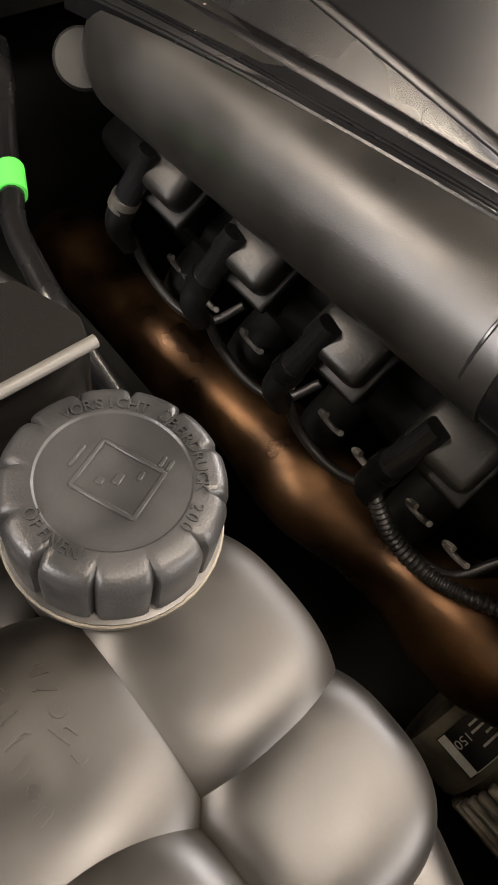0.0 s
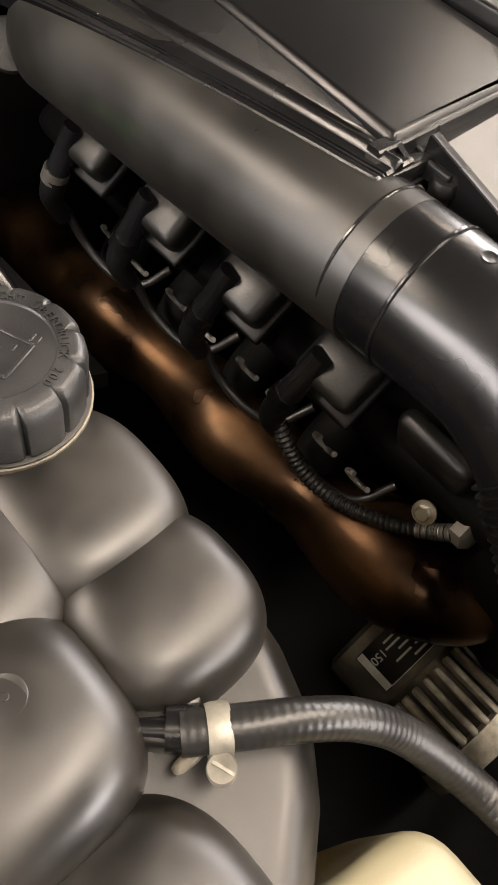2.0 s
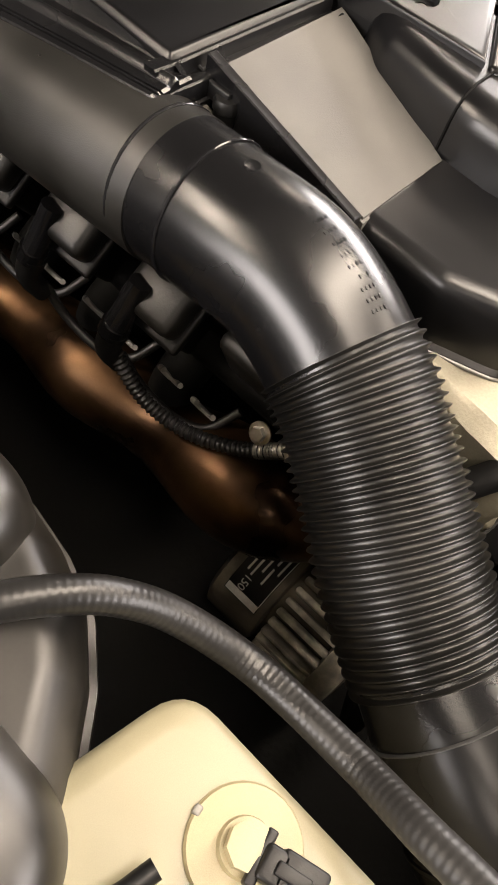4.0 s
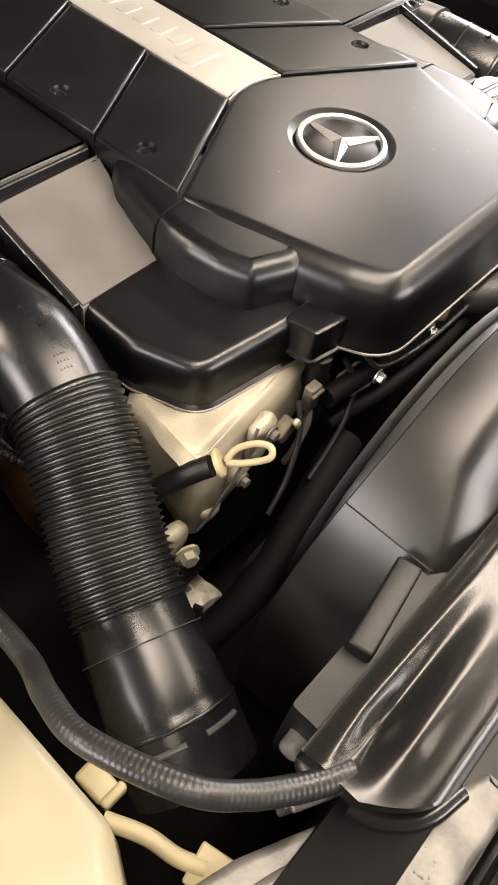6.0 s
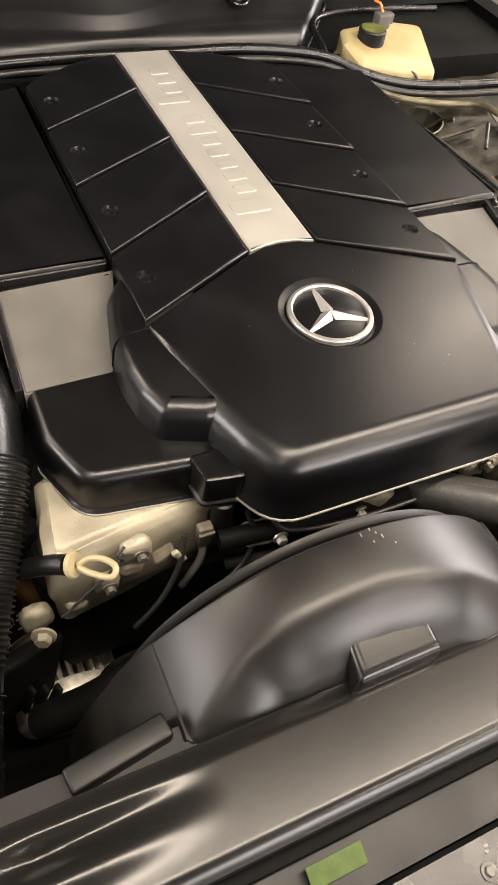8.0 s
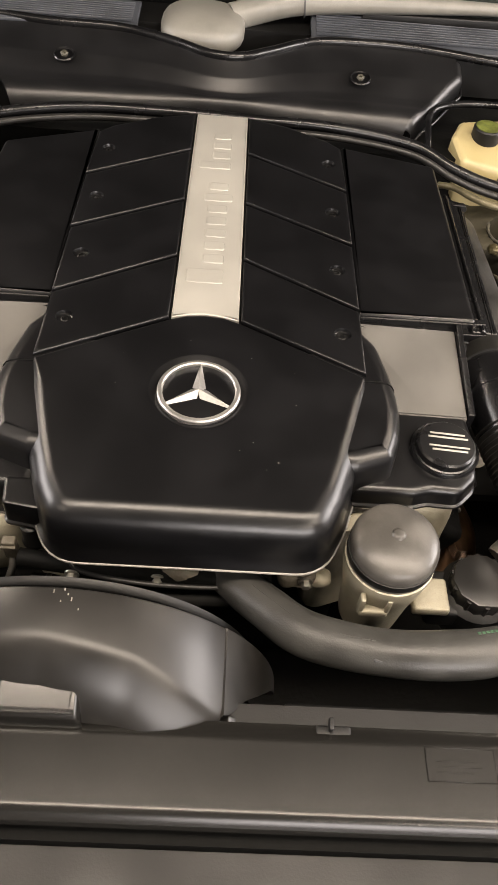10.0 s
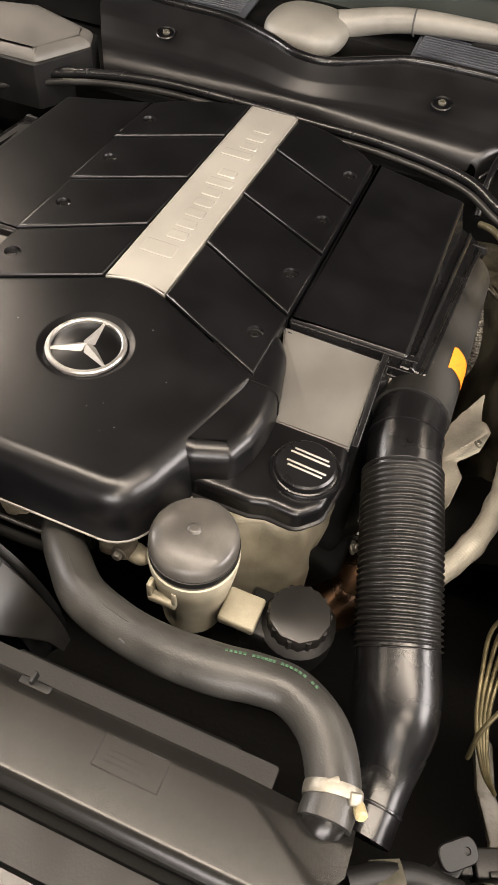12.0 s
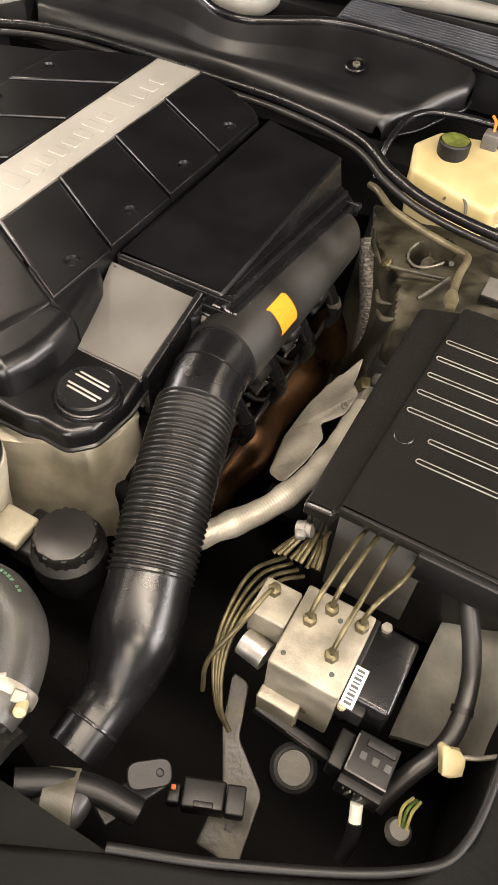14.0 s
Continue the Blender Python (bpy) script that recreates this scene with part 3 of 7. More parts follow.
right_cover = thing("oil_filler_cover", (0.27, -0.03, 0.80), "glossy black plastic cover round the oil filler", "engine cover")
o = fillet([(0.346, 0.045), (0.165, 0.045), (0.168, -0.07), (0.195, -0.088), (0.265, -0.088), (0.285, -0.082), (0.322, -0.084), (0.345, -0.06), (0.352, 0.0)], [0.012, 0.012, 0.012, 0.012, 0.02, 0.02, 0.02, 0.02, 0.03], 5)
put("top", skirted(o, [(-0.008, 0.8515), (-0.003, 0.850), (0.0, 0.846), (0.001, 0.84), (0.002, 0.826), (0.005, 0.824), (0.005, 0.821), (0.0, 0.82)]), M_COVER, right_cover)
body = put("filler_cap", lathe([(0.043, -0.004), (0.0435, 0.004), (0.042, 0.0065), (0.039, 0.005), (0.037, 0.006), (0.0365, 0.014), (0.034, 0.0165), (0, 0.017)], 40, Matrix.Translation((0.309, -0.022, 0.851))), M_PIPE, right_cover, "round black oil cap with pale raised lines")
for k, (dy, w) in enumerate(((0.014, 0.044), (0.008, 0.05), (-0.006, 0.05), (-0.012, 0.044))):
    put("raised_line", block((0.309 + 0.002, -0.022 + dy, 0.8685), (w, 0.0028, 0.0014), 0.0005, pose(0, 0, 0, 0, 0, -4), 1), M_STRIP, body)

# ---- air boxes with their side tubes ----
TUBE_X, TUBE_Z, TUBE_R = 0.404, 0.832, 0.051


def tube_top(x, y):
    """Height of the side tube's upper skin."""
    return TUBE_Z - 0.081 * (y - 0.135) + math.sqrt(max(0.0, TUBE_R ** 2 - (x - TUBE_X) ** 2))


for s in (-1, 1):
    side = "left" if s < 0 else "right"
    box = thing("air_filter_box", (s * 0.30, 0.38, 0.78), "black plastic air filter box with a flat lid and tube" if s < 0 else "black plastic air filter box with a yellow sticker", "air filter", "air filter boxes")
    far = (0.3690, 0.576) if s > 0 else (0.3585, 0.560)
    lid = fillet([(0.2095, 0.1815), (0.3745, 0.1815), far, (0.211, 0.617)], [0.002, 0.006, 0.010, 0.002], 4)
    lid = lid if s > 0 else mirror(lid[::-1])
    put("lid", skirted(lid, [(-0.0046, 0.8892), (-0.0038, 0.8889), (-0.0032, 0.8885), (-0.0002, 0.8858), (0.0002, 0.8850), (-0.0010, 0.862)]), M_COVER, box)
    # the long flange: a wedge wall under the lid edge, a ledge, a rim and two fine grooves above the tube
    bm = bmesh.new()
    rings = []
    for y in [0.1668, 0.1675, 0.169, 0.172] + list(np.linspace(0.18, 0.574 if s > 0 else 0.53, 19)):
        v = y - 0.18
        end = 0.0014 * max(0.0, 1 - (y - 0.1668) / 0.0022)
        w = max(0.0, v)
        spread = 1.0 if s < 0 else 0.4
        rx, gx = 0.3850 + 0.070 * v * spread, 0.3995 + 0.105 * v * spread
        ox = gx + 0.0055
        gz = tube_top(gx, y) + 0.0016 - end
        oz = tube_top(ox, y) + 0.0014 - end
        rz = gz + 0.0050
        ax, az = 0.3725 + 0.045 * w * spread, rz - 0.0042
        lx = 0.3735 - (0.0135 if s > 0 else 0.042) * w
        slant = 0.9 * smooth_step((y - 0.42) / 0.15) if s > 0 else 0.0
        low = rz - 0.004
        line = [(0.345, 0.83), (lx - 0.004, 0.8862 if v >= 0 else low), (lx, 0.8858 if v >= 0 else low), (ax, az + 0.0012 if v >= 0 else low), (ax + 0.0014, az if v >= 0 else low), (rx - 0.0036, rz - 0.0042), (rx - 0.0032, rz - 0.0018), (rx - 0.0024, rz - 0.0005), (rx - 0.0010, rz), (rx - 0.0002, rz - 0.0003), (rx + 0.0038, rz - 0.0036), (rx + 0.0042, rz - 0.0044),
                (gx - 0.0042, gz), (gx - 0.0036, gz - 0.0022), (gx - 0.0026, gz - 0.0022), (gx - 0.0020, gz + 0.0002), (gx - 0.0010, gz + 0.0001), (gx - 0.0004, gz - 0.0022), (gx + 0.0006, gz - 0.0022), (gx + 0.0012, gz - 0.0002),
                (ox - 0.0022, oz + 0.0002), (ox - 0.0006, oz - 0.0001), (ox + 0.0004, oz - 0.0014), (ox + 0.0006, oz - 0.016), (ox - 0.02, 0.82)]
        rings.append([bm.verts.new((s * x, y - max(0.0, x - 0.365) * slant, z + (0.081 * max(0.0, x - 0.365) * slant if x > lx + 0.0005 else 0.0))) for x, z in line])
    for a, b in zip(rings, rings[1:]):
        for i in range(len(a)):
            k = (i + 1) % len(a)
            bm.faces.new((a[i], a[k], b[k], b[i]))
    bm.faces.new(rings[0])
    bm.faces.new(rings[-1])
    put("stepped_flange", bm, M_PIPE, box, angle=30)
    # the same rim carried round the front
    bm = bmesh.new()
    rings = []
    for x in np.linspace(0.214, 0.389, 10):
        d = 0.0012 if x < 0.388 else 0.0
        line = [(0.190, 0.886), (0.1812, 0.8862), (0.1798, 0.8850), (0.1792, 0.8800), (0.1785, 0.8765), (0.1690, 0.8790), (0.1676, 0.8788), (0.1664, 0.8778), (0.1660, 0.8762), (0.1660, 0.8660), (0.1640, 0.8650), (0.1636, 0.8630), (0.1640, 0.8580), (0.190, 0.856)]
        rings.append([bm.verts.new((s * x, y - d, z)) for y, z in line])
    for a, b in zip(rings, rings[1:]):
        for i in range(len(a)):
            k = (i + 1) % len(a)
            bm.faces.new((a[i], a[k], b[k], b[i]))
    bm.faces.new(rings[0])
    bm.faces.new(rings[-1])
    put("front_rim", bm, M_PIPE, box, angle=30)
    put("end_flange", merge(block((s * 0.415, 0.523, 0.842), (0.024, 0.006, 0.022), 0.002), sweep([(s * 0.424, 0.519, 0.846), (s * 0.424, 0.531, 0.845)], 0.006, 12)), M_DARK, box)
    put("gasket_tab", block((s * 0.372, 0.160, 0.8605), (0.03, 0.014, 0.002), 0.0006, pose(0, 0, 0, 14, 0, 0), 1), M_PALE, box, "small pale gasket tab")
    path = resample([(s * TUBE_X, 0.135, TUBE_Z), (s * (TUBE_X - 0.001), 0.32, TUBE_Z - 0.015), (s * (TUBE_X - 0.004), 0.505, TUBE_Z - 0.030)], 24)
    put("side_tube", sweep(path, lambda u: TUBE_R * (1.0 if u < 0.965 else 1.0 - 0.12 * (u - 0.965) / 0.035), 40), M_TUBE, box)
    put("bracket", merge(block((s * 0.3535, 0.164, 0.8705), (0.004, 0.034, 0.012), 0.0016), lathe([(0.0085, -0.05), (0.0085, -0.004), (0.0095, -0.003), (0.0095, 0.002), (0.008, 0.0045), (0.0, 0.005)], 18, Matrix.Translation((s * 0.3525, 0.150, 0.868))), sweep([(s * 0.352, 0.178, 0.8775), (s * 0.354, 0.166, 0.876), (s * 0.3535, 0.151, 0.873)], 0.0016, 8)), M_DARK, box)
    put("clip", block((s * 0.3795, 0.192, 0.8790), (0.005, 0.010, 0.004), 0.0012), M_DUCT, box)
    if s < 0:
        put("end_disc", lathe([(0.0, 0), (0.021, 0), (0.022, 0.003), (0.02, 0.006), (0, 0.006)], 24, Matrix.Translation((-0.432, 0.525, 0.783)) @ pose(0, 0, 0, 40, -35, 0)), M_COIL, box, "grey round end plug")
    else:
        bm = bmesh.new()
        rows = []
        for j, y in enumerate(np.linspace(0.206, 0.252, 7)):
            rows.append([bm.verts.new((TUBE_X - 0.0005 + math.cos(a) * (TUBE_R + 0.0012), y + (0.004 if 0 < i < 8 else 0), TUBE_Z - 0.0155 + 0.081 * (0.32 - y) + math.sin(a) * (TUBE_R + 0.0012))) for i, a in enumerate(np.linspace(radians(14), radians(62), 9))])
        for a, b in zip(rows, rows[1:]):
            for i in range(8):
                bm.faces.new((a[i], a[i + 1], b[i + 1], b[i]))
        stick = put("sticker", bm, M_STICKER, box, "bright yellow sticker")
        bm = bmesh.new()
        mark = [bm.verts.new((TUBE_X - 0.0005 + math.cos(a) * (TUBE_R + 0.0018), y, TUBE_Z - 0.0155 + 0.081 * (0.32 - y) + math.sin(a) * (TUBE_R + 0.0018))) for a, y in ((radians(54), 0.215), (radians(44), 0.229), (radians(40), 0.236), (radians(48), 0.225))]
        bm.faces.new(mark)
        put("red_mark", bm, M_RED, stick)
    # a sloping panel, bent along a fold that runs from the rear inner corner
    bm = bmesh.new()
    tops = [(0.206, 0.174, 0.880), (0.3435, 0.168, 0.882), (0.3475, 0.032, 0.8545), (0.300, 0.0335, 0.8535), (0.250, 0.0345, 0.8535)]
    up_v = [bm.verts.new((s * x, y, z)) for x, y, z in tops]
    lo_v = [bm.verts.new((s * x, y, 0.80)) for x, y, z in tops]
    bm.faces.new((up_v[0], up_v[1], up_v[2], up_v[3]))
    bm.faces.new((up_v[0], up_v[3], up_v[4]))
    bm.faces.new(lo_v[::-1])
    for i in range(5):
        bm.faces.new((up_v[i - 1], up_v[i], lo_v[i], lo_v[i - 1]))
    bmesh.ops.recalc_face_normals(bm, faces=bm.faces)
    bmesh.ops.bevel(bm, geom=[e for e in bm.edges if min(w.co.z for w in e.verts) > 0.84], offset=0.002, segments=2, affect="EDGES")
    put("duct_panel", bm, M_DUCT, box, "grey sloping air duct panel")
    edge = [(0.344, 0.172), (0.352, 0.172), (0.357, 0.034), (0.349, 0.034)]
    edge = edge if s > 0 else mirror(edge[::-1])
    put("duct_edge", skirted(edge, [(-0.001, 0.859), (0.0, 0.858), (0.0, 0.79)], tilt=lambda x, y: 0.12 * (y - 0.03) + (0.35 * max(0, y - 0.13))), M_PIPE, box)


# ---- intake hoses ----
def intake(path, ribs, label, r_top, r_rib, marks, low):
    pts = smooth_path(path, 10)
    hose = thing("intake_hose", path[-1], label, "air hose", "intake hoses")
    n = len(pts)
    a, b = int(n * ribs[0]), int(n * ribs[1])
    put("elbow", sweep(resample(pts[:a + 1], 40), r_top, 40), M_PIPE, hose)
    count = 30
    fine = resample(smooth_path(pts[a - 1:b + 2], 6), count * 12 + 1)
    put("ribbed_sleeve", sweep(fine, lambda u: r_rib - 0.0016 + 0.0040 * (0.5 + 0.5 * math.cos(2 * math.pi * count * u)) ** 2.2, 56), M_RIB, hose, angle=170)
    put("lower_pipe", sweep(resample(pts[b:], 48), low, 56), M_PIPE, hose)
    for u in marks:
        i = min(int(u * n), n - 2)
        d = pts[i + 1] - pts[i]
        clip_ring(pts[i], d, r_top * 1.004, 0.0026, M_GLASSY, "ring", hose)
    return hose, pts


HOSE_R = [(0.404, 0.150, 0.832), (0.408, 0.095, 0.831), (0.419, 0.045, 0.825), (0.438, -0.02, 0.811), (0.457, -0.083, 0.793), (0.474, -0.137, 0.773), (0.489, -0.182, 0.755), (0.500, -0.224, 0.736), (0.505, -0.262, 0.722), (0.504, -0.300, 0.714), (0.501, -0.335, 0.708)]
HOSE_L = [(-0.404, 0.150, 0.832), (-0.405, 0.095, 0.836), (-0.405, 0.035, 0.835), (-0.414, -0.02, 0.815), (-0.434, -0.073, 0.786), (-0.462, -0.130, 0.755), (-0.487, -0.19, 0.728), (-0.510, -0.255, 0.705), (-0.526, -0.305, 0.68)]
hose_r, pts_r = intake(HOSE_R, (0.215, 0.515), "black ribbed intake hose with smooth plastic ends", 0.0475, 0.0485, (0.01, 0.10),
                       lambda u: 0.0475 * (1.0 + 0.06 * math.sin(math.pi * min(1.0, u / 0.7)) ** 2 - 0.33 * smooth_step((u - 0.30) / 0.50)))
clip_ring((0.5035, -0.304, 0.7135), (-0.06, -0.98, -0.17), 0.0325, 0.004, M_GLASSY, "joint_ring", hose_r)
hose_l, pts_l = intake(HOSE_L, (0.38, 0.705), "black ribbed intake hose leading down beside the radiator", 0.0495, 0.051, (0.01, 0.10), lambda u: 0.0495 * (1.0 + 0.10 * smooth_step(u * 1.5)) + 0.0016 * smooth_step((u - 0.62) / 0.03))
n_l = len(pts_l)
clip_ring(pts_l[int(n_l * 0.775)], pts_l[int(n_l * 0.775) + 1] - pts_l[int(n_l * 0.775)], 0.0530, 0.0010, M_INK, "seam", hose_l)
for u, w, mm in ((0.878, 0.0022, M_INK), (0.888, 0.0035, M_PIPE)):
    i = min(int(n_l * u), n_l - 2)
    clip_ring(pts_l[i], pts_l[i + 1] - pts_l[i], 0.0562 if mm is not M_INK else 0.0556, w, mm, "collar", hose_l)
for u, a0, a1 in ((0.905, 6, 40), (0.905, -48, -12)):
    i = int(n_l * u)
    d = (pts_l[i + 1] - pts_l[i]).normalized()
    side = d.cross(Vector((0, 0, 1))).normalized()
    up = side.cross(d)
    arc = [pts_l[i] + (up * math.cos(radians(a)) + side * math.sin(radians(a))) * 0.0562 for a in np.linspace(a0, a1, 10)]
    put("slot", sweep(arc, 0.0026, 8), M_INK, hose_l)


def moulded_rows(hose, pts, u0, u1, turn, r, rows):
    """Rows of small raised bars wrapped on a pipe."""
    n = len(pts)
    for j in range(rows):
        for k in range(15):
            if (k * 7 + j * 3) % 6 == 0:
                continue
            i = int(n * (u0 + (u1 - u0) * k / 14 + 0.004 * (j % 2)))
            d = (pts[i + 1] - pts[i]).normalized()
            side = d.cross(Vector((0, 0, 1))).normalized()
            up = side.cross(d)
            a = radians(turn + 3.6 * j)
            nrm = up * math.cos(a) + side * math.sin(a)
            m = Matrix.Translation(pts[i] + nrm * r) @ Matrix((d, nrm.cross(d), nrm)).transposed().to_4x4()
            b = put("raised_mark", block((0, 0, 0), (0.0024, 0.0017, 0.0008), 0.0003, None, 1), M_PIPE, hose)
            b.data.transform(m)


put("moulded_dot", lathe([(0.005, 0.0), (0.005, 0.0008), (0.0035, 0.0004), (0.0, 0.0006)], 18, Matrix.Translation((0.4125, 0.060, 0.8755)) @ pose(0, 0, 0, -10, 4, 0)), M_PIPE, hose_r)
put("moulded_dot", lathe([(0.005, 0.0), (0.005, 0.0008), (0.0035, 0.0004), (0.0, 0.0006)], 18, Matrix.Translation((-0.402, 0.085, 0.8855))), M_PIPE, hose_l)
moulded_rows(hose_l, pts_l, 0.23, 0.335, -10, 0.0495, 4)

# ---- fan shroud and radiator panel ----
shroud = thing("fan_shroud", (-0.12, -0.31, 0.6), "dark grey domed plastic fan shroud behind the radiator", "fan shroud")
FAN = (-0.125, 0.671)
turn_y = Matrix.Translation((FAN[0], 0, FAN[1])) @ pose(0, 0, 0, -90, 0, 0)
FRONT_TURN = [0, 15, 34, 41, 45, 57, 68, 90, 112, 122, 137, 144, 150, 165, 180, 210]
FRONT_Y = [-0.275, -0.29, -0.328, -0.352, -0.352, -0.340, -0.325, -0.312, -0.312, -0.317, -0.342, -0.352, -0.352, -0.35, -0.35, -0.35]


def shroud_ring(deg):
    """Section of the shroud at one turn: a wide band, and between the two folds a front that slopes in."""
    yb = float(np.interp(deg, FRONT_TURN, FRONT_Y))
    yr = -0.262 + 0.012 * smooth_step((deg - 120) / 60)
    inside = 43.0 <= deg <= 141.5
    r = 0.2352 + (0.0 if inside else 0.0022) + 0.075 * max(0.0, (deg - 165) / 45) ** 1.3
    k = 1.0 if inside else 0.0
    return [(r - 0.013, yr), (r - 0.0018, yr), (r - 0.0003, yr - 0.0012), (r, yr - 0.003), (r, (yr + yb) / 2), (r - 0.0004, yb + 0.008), (r - 0.0014 * k, yb + 0.002), (r - 0.0028 * k - 0.0006, yb - 0.004 * k), (r - 0.0065 * k - 0.002, yb - 0.011 * k), (r - 0.016 * k - 0.006, yb - 0.026 * k), (r - 0.028 * k - 0.012, yb - 0.040 * k), (r - 0.048 * k - 0.02, yb - 0.050 * k + 0.01 * (1 - k)), (r - 0.095 * k - 0.03, yb - 0.052 * k + 0.02 * (1 - k))]


bm = bmesh.new()
rings = []
for deg in sorted(list(np.linspace(4, 208, 103)) + [42.8, 43.0, 141.5, 141.7]):
    a = radians(deg)
    rings.append([bm.verts.new((FAN[0] + r * math.cos(a), y, FAN[1] + r * math.sin(a))) for r, y in shroud_ring(deg)])
for a, b in zip(rings, rings[1:]):
    for i in range(len(a) - 1):
        bm.faces.new((a[i], a[i + 1], b[i + 1], b[i]))
put("dome", bm, M_SHROUD, shroud, angle=34)
put("fold_tab", block((0.049, -0.353, 0.806), (0.016, 0.007, 0.03), 0.0012, pose(0, 0, 0, 0, 44, 0)), M_SHROUD, shroud)
put("rear_ring", lathe([(0.210, -0.248), (0.213, -0.245), (0.214, -0.24), (0.204, -0.24), (0.204, -0.3), (0.21, -0.3)], 96, turn_y), M_DARK, shroud)
put("face_plate", skirted(fillet([(-0.47, -0.362), (0.40, -0.362), (0.40, -0.335), (-0.47, -0.335)], 0.004), [(0, 0.815), (0, 0.45)]), M_DARK, shroud)
put("support", block((-0.366, -0.340, 0.818), (0.088, 0.022, 0.026), 0.003, pose(0, 0, 0, 0, 0, 9)), M_DARK, shroud)
put("ledge", block((0.235, -0.345, 0.80), (0.25, 0.03, 0.02), 0.004), M_DARK, shroud)
for k in (1, 2, 3, 5, 6, 9):
    put("scuff", block((-0.125 + 0.012 * (k % 2) + 0.002 * k, -0.262 - 0.0025 * k, FAN[1] + 0.2354), (0.0012, 0.002 + 0.001 * (k % 3), 0.0006), 0.0, None, 1), M_DUST, shroud)

radiator = thing("radiator_cover", (0, -0.40, 0.79), "smooth black plastic panel over the radiator", "radiator cover")


def panel_z(x, y):
    v = (y + 0.36) / -0.092
    z = 0.836 + 0.0065 * smooth_step(v / 0.2) - 0.009 * (max(0, v - 0.86) / 0.14) ** 2
    if x < -0.3:
        w = min(1.0, (-0.3 - x) / 0.14) ** 1.3 * (1.0 if x > -0.445 else max(0.0, (x + 0.495) / 0.05))
        z += w * (0.006 * math.exp(-((v - 0.56) / 0.13) ** 2) - 0.012 * math.exp(-((v - 0.32) / 0.12) ** 2))
    if x > 0.36:
        # the end facet hinges on a slanting line and falls towards the neck
        z -= 0.30 * max(0.0, (x - 0.408) * 0.512 + (y + 0.389) * 0.859)
    return z


def panel_point(u, v):
    x = -0.495 + 0.978 * u
    x0 = x
    if x < -0.44:
        w = (-0.44 - x) / 0.055
        front = -0.452 + 0.045 * w * w
    elif x > 0.42:
        w = (x - 0.42) / 0.063
        front = -0.452 + 0.05 * w * w
    else:
        front = -0.452
    y = -0.36 + (front + 0.36) * v
    return (x0, y, panel_z(x, y))


put("panel", sheet(np.linspace(0, 1, 180), np.linspace(0, 1, 60), panel_point, 0.02), M_RAD, radiator, angle=15)
put("tab_block", skirted(fillet([(-0.170, -0.374), (-0.086, -0.374), (-0.088, -0.334), (-0.167, -0.334)], 0.004), [(-0.0065, 0.8670), (-0.0040, 0.8662), (-0.0015, 0.8640), (0.0, 0.8600), (0.001, 0.83)], tilt=lambda x, y: 0.25 * (y + 0.372)), M_RAD, radiator)
lab = put("moulded_label", block((0.274, -0.393, 0.8433), (0.066, 0.030, 0.0008), 0.0003, None, 1), M_RAD, radiator)
for q, s2 in (((0.274, -0.3782, 0.8440), (0.066, 0.0009, 0.0008)), ((0.274, -0.4078, 0.8440), (0.066, 0.0009, 0.0008)), ((0.2412, -0.393, 0.8440), (0.0009, 0.030, 0.0008)), ((0.3068, -0.393, 0.8440), (0.0009, 0.030, 0.0008)), ((0.270, -0.390, 0.8440), (0.040, 0.0012, 0.0006)), ((0.272, -0.395, 0.8440), (0.044, 0.0012, 0.0006)), ((0.268, -0.400, 0.8440), (0.034, 0.0012, 0.0006))):
    put("raised_bar", block(q, s2, 0.0002, None, 1), M_RAD, lab)
put("rear_clip", merge(block((0.155, -0.366, 0.834), (0.034, 0.012, 0.010), 0.002), block((0.152, -0.361, 0.842), (0.004, 0.012, 0.012), 0.001)), M_DARK, radiator)

# ---- front body member ----
member = thing("front_crossmember", (0, -0.56, 0.6), "dark grey painted front crossmember with specks of dirt", "car body", kind="structure")
put("gutter", skirted([(-0.62, -0.452), (-0.62, -0.50), (0.60, -0.50), (0.60, -0.452)], [(0, 0.765), (0, 0.6)]), M_DARK, member)
put("member", skirted(fillet([(-0.62, -0.502), (-0.62, -0.72), (0.62, -0.72), (0.62, -0.502)], 0.01), [(-0.004, 0.795), (0, 0.79), (0, 0.6)]), M_PAINT, member)
green = put("green_label", block((-0.228, -0.476, 0.778), (0.052, 0.018, 0.001), 0.0003, pose(0, 0, 0, 20, 0, 0), 1), M_GREEN, member, "small green label")

# ---- coolant hose and radiator neck ----
cool = thing("coolant_hose", (0.457, -0.341, 0.80), "thick grey rubber coolant hose with a steel clamp", "coolant hose")
COOL = [(0.015, -0.11, 0.745), (0.062, -0.178, 0.770), (0.096, -0.214, 0.783), (0.134, -0.246, 0.793), (0.188, -0.266, 0.806), (0.245, -0.277, 0.820), (0.305, -0.277, 0.828), (0.350, -0.270, 0.830), (0.388, -0.270, 0.831), (0.427, -0.292, 0.829), (0.451, -0.334, 0.829), (0.453, -0.368, 0.828)]
cpts = smooth_path(COOL, 10)
put("hose", sweep(cpts, lambda u: 0.0258 + 0.0006 * math.sin(23 * u), 32), M_HOSE, cool)
put("mould_notch", block((0.2130, -0.2905, 0.8290), (0.020, 0.003, 0.004), 0.001, pose(0, 0, 0, -35, 0, -12), 1), M_INK, cool)
clip_ring(cpts[-9], cpts[-8] - cpts[-10], 0.0268, 0.012, M_PALE, "clamp", cool)
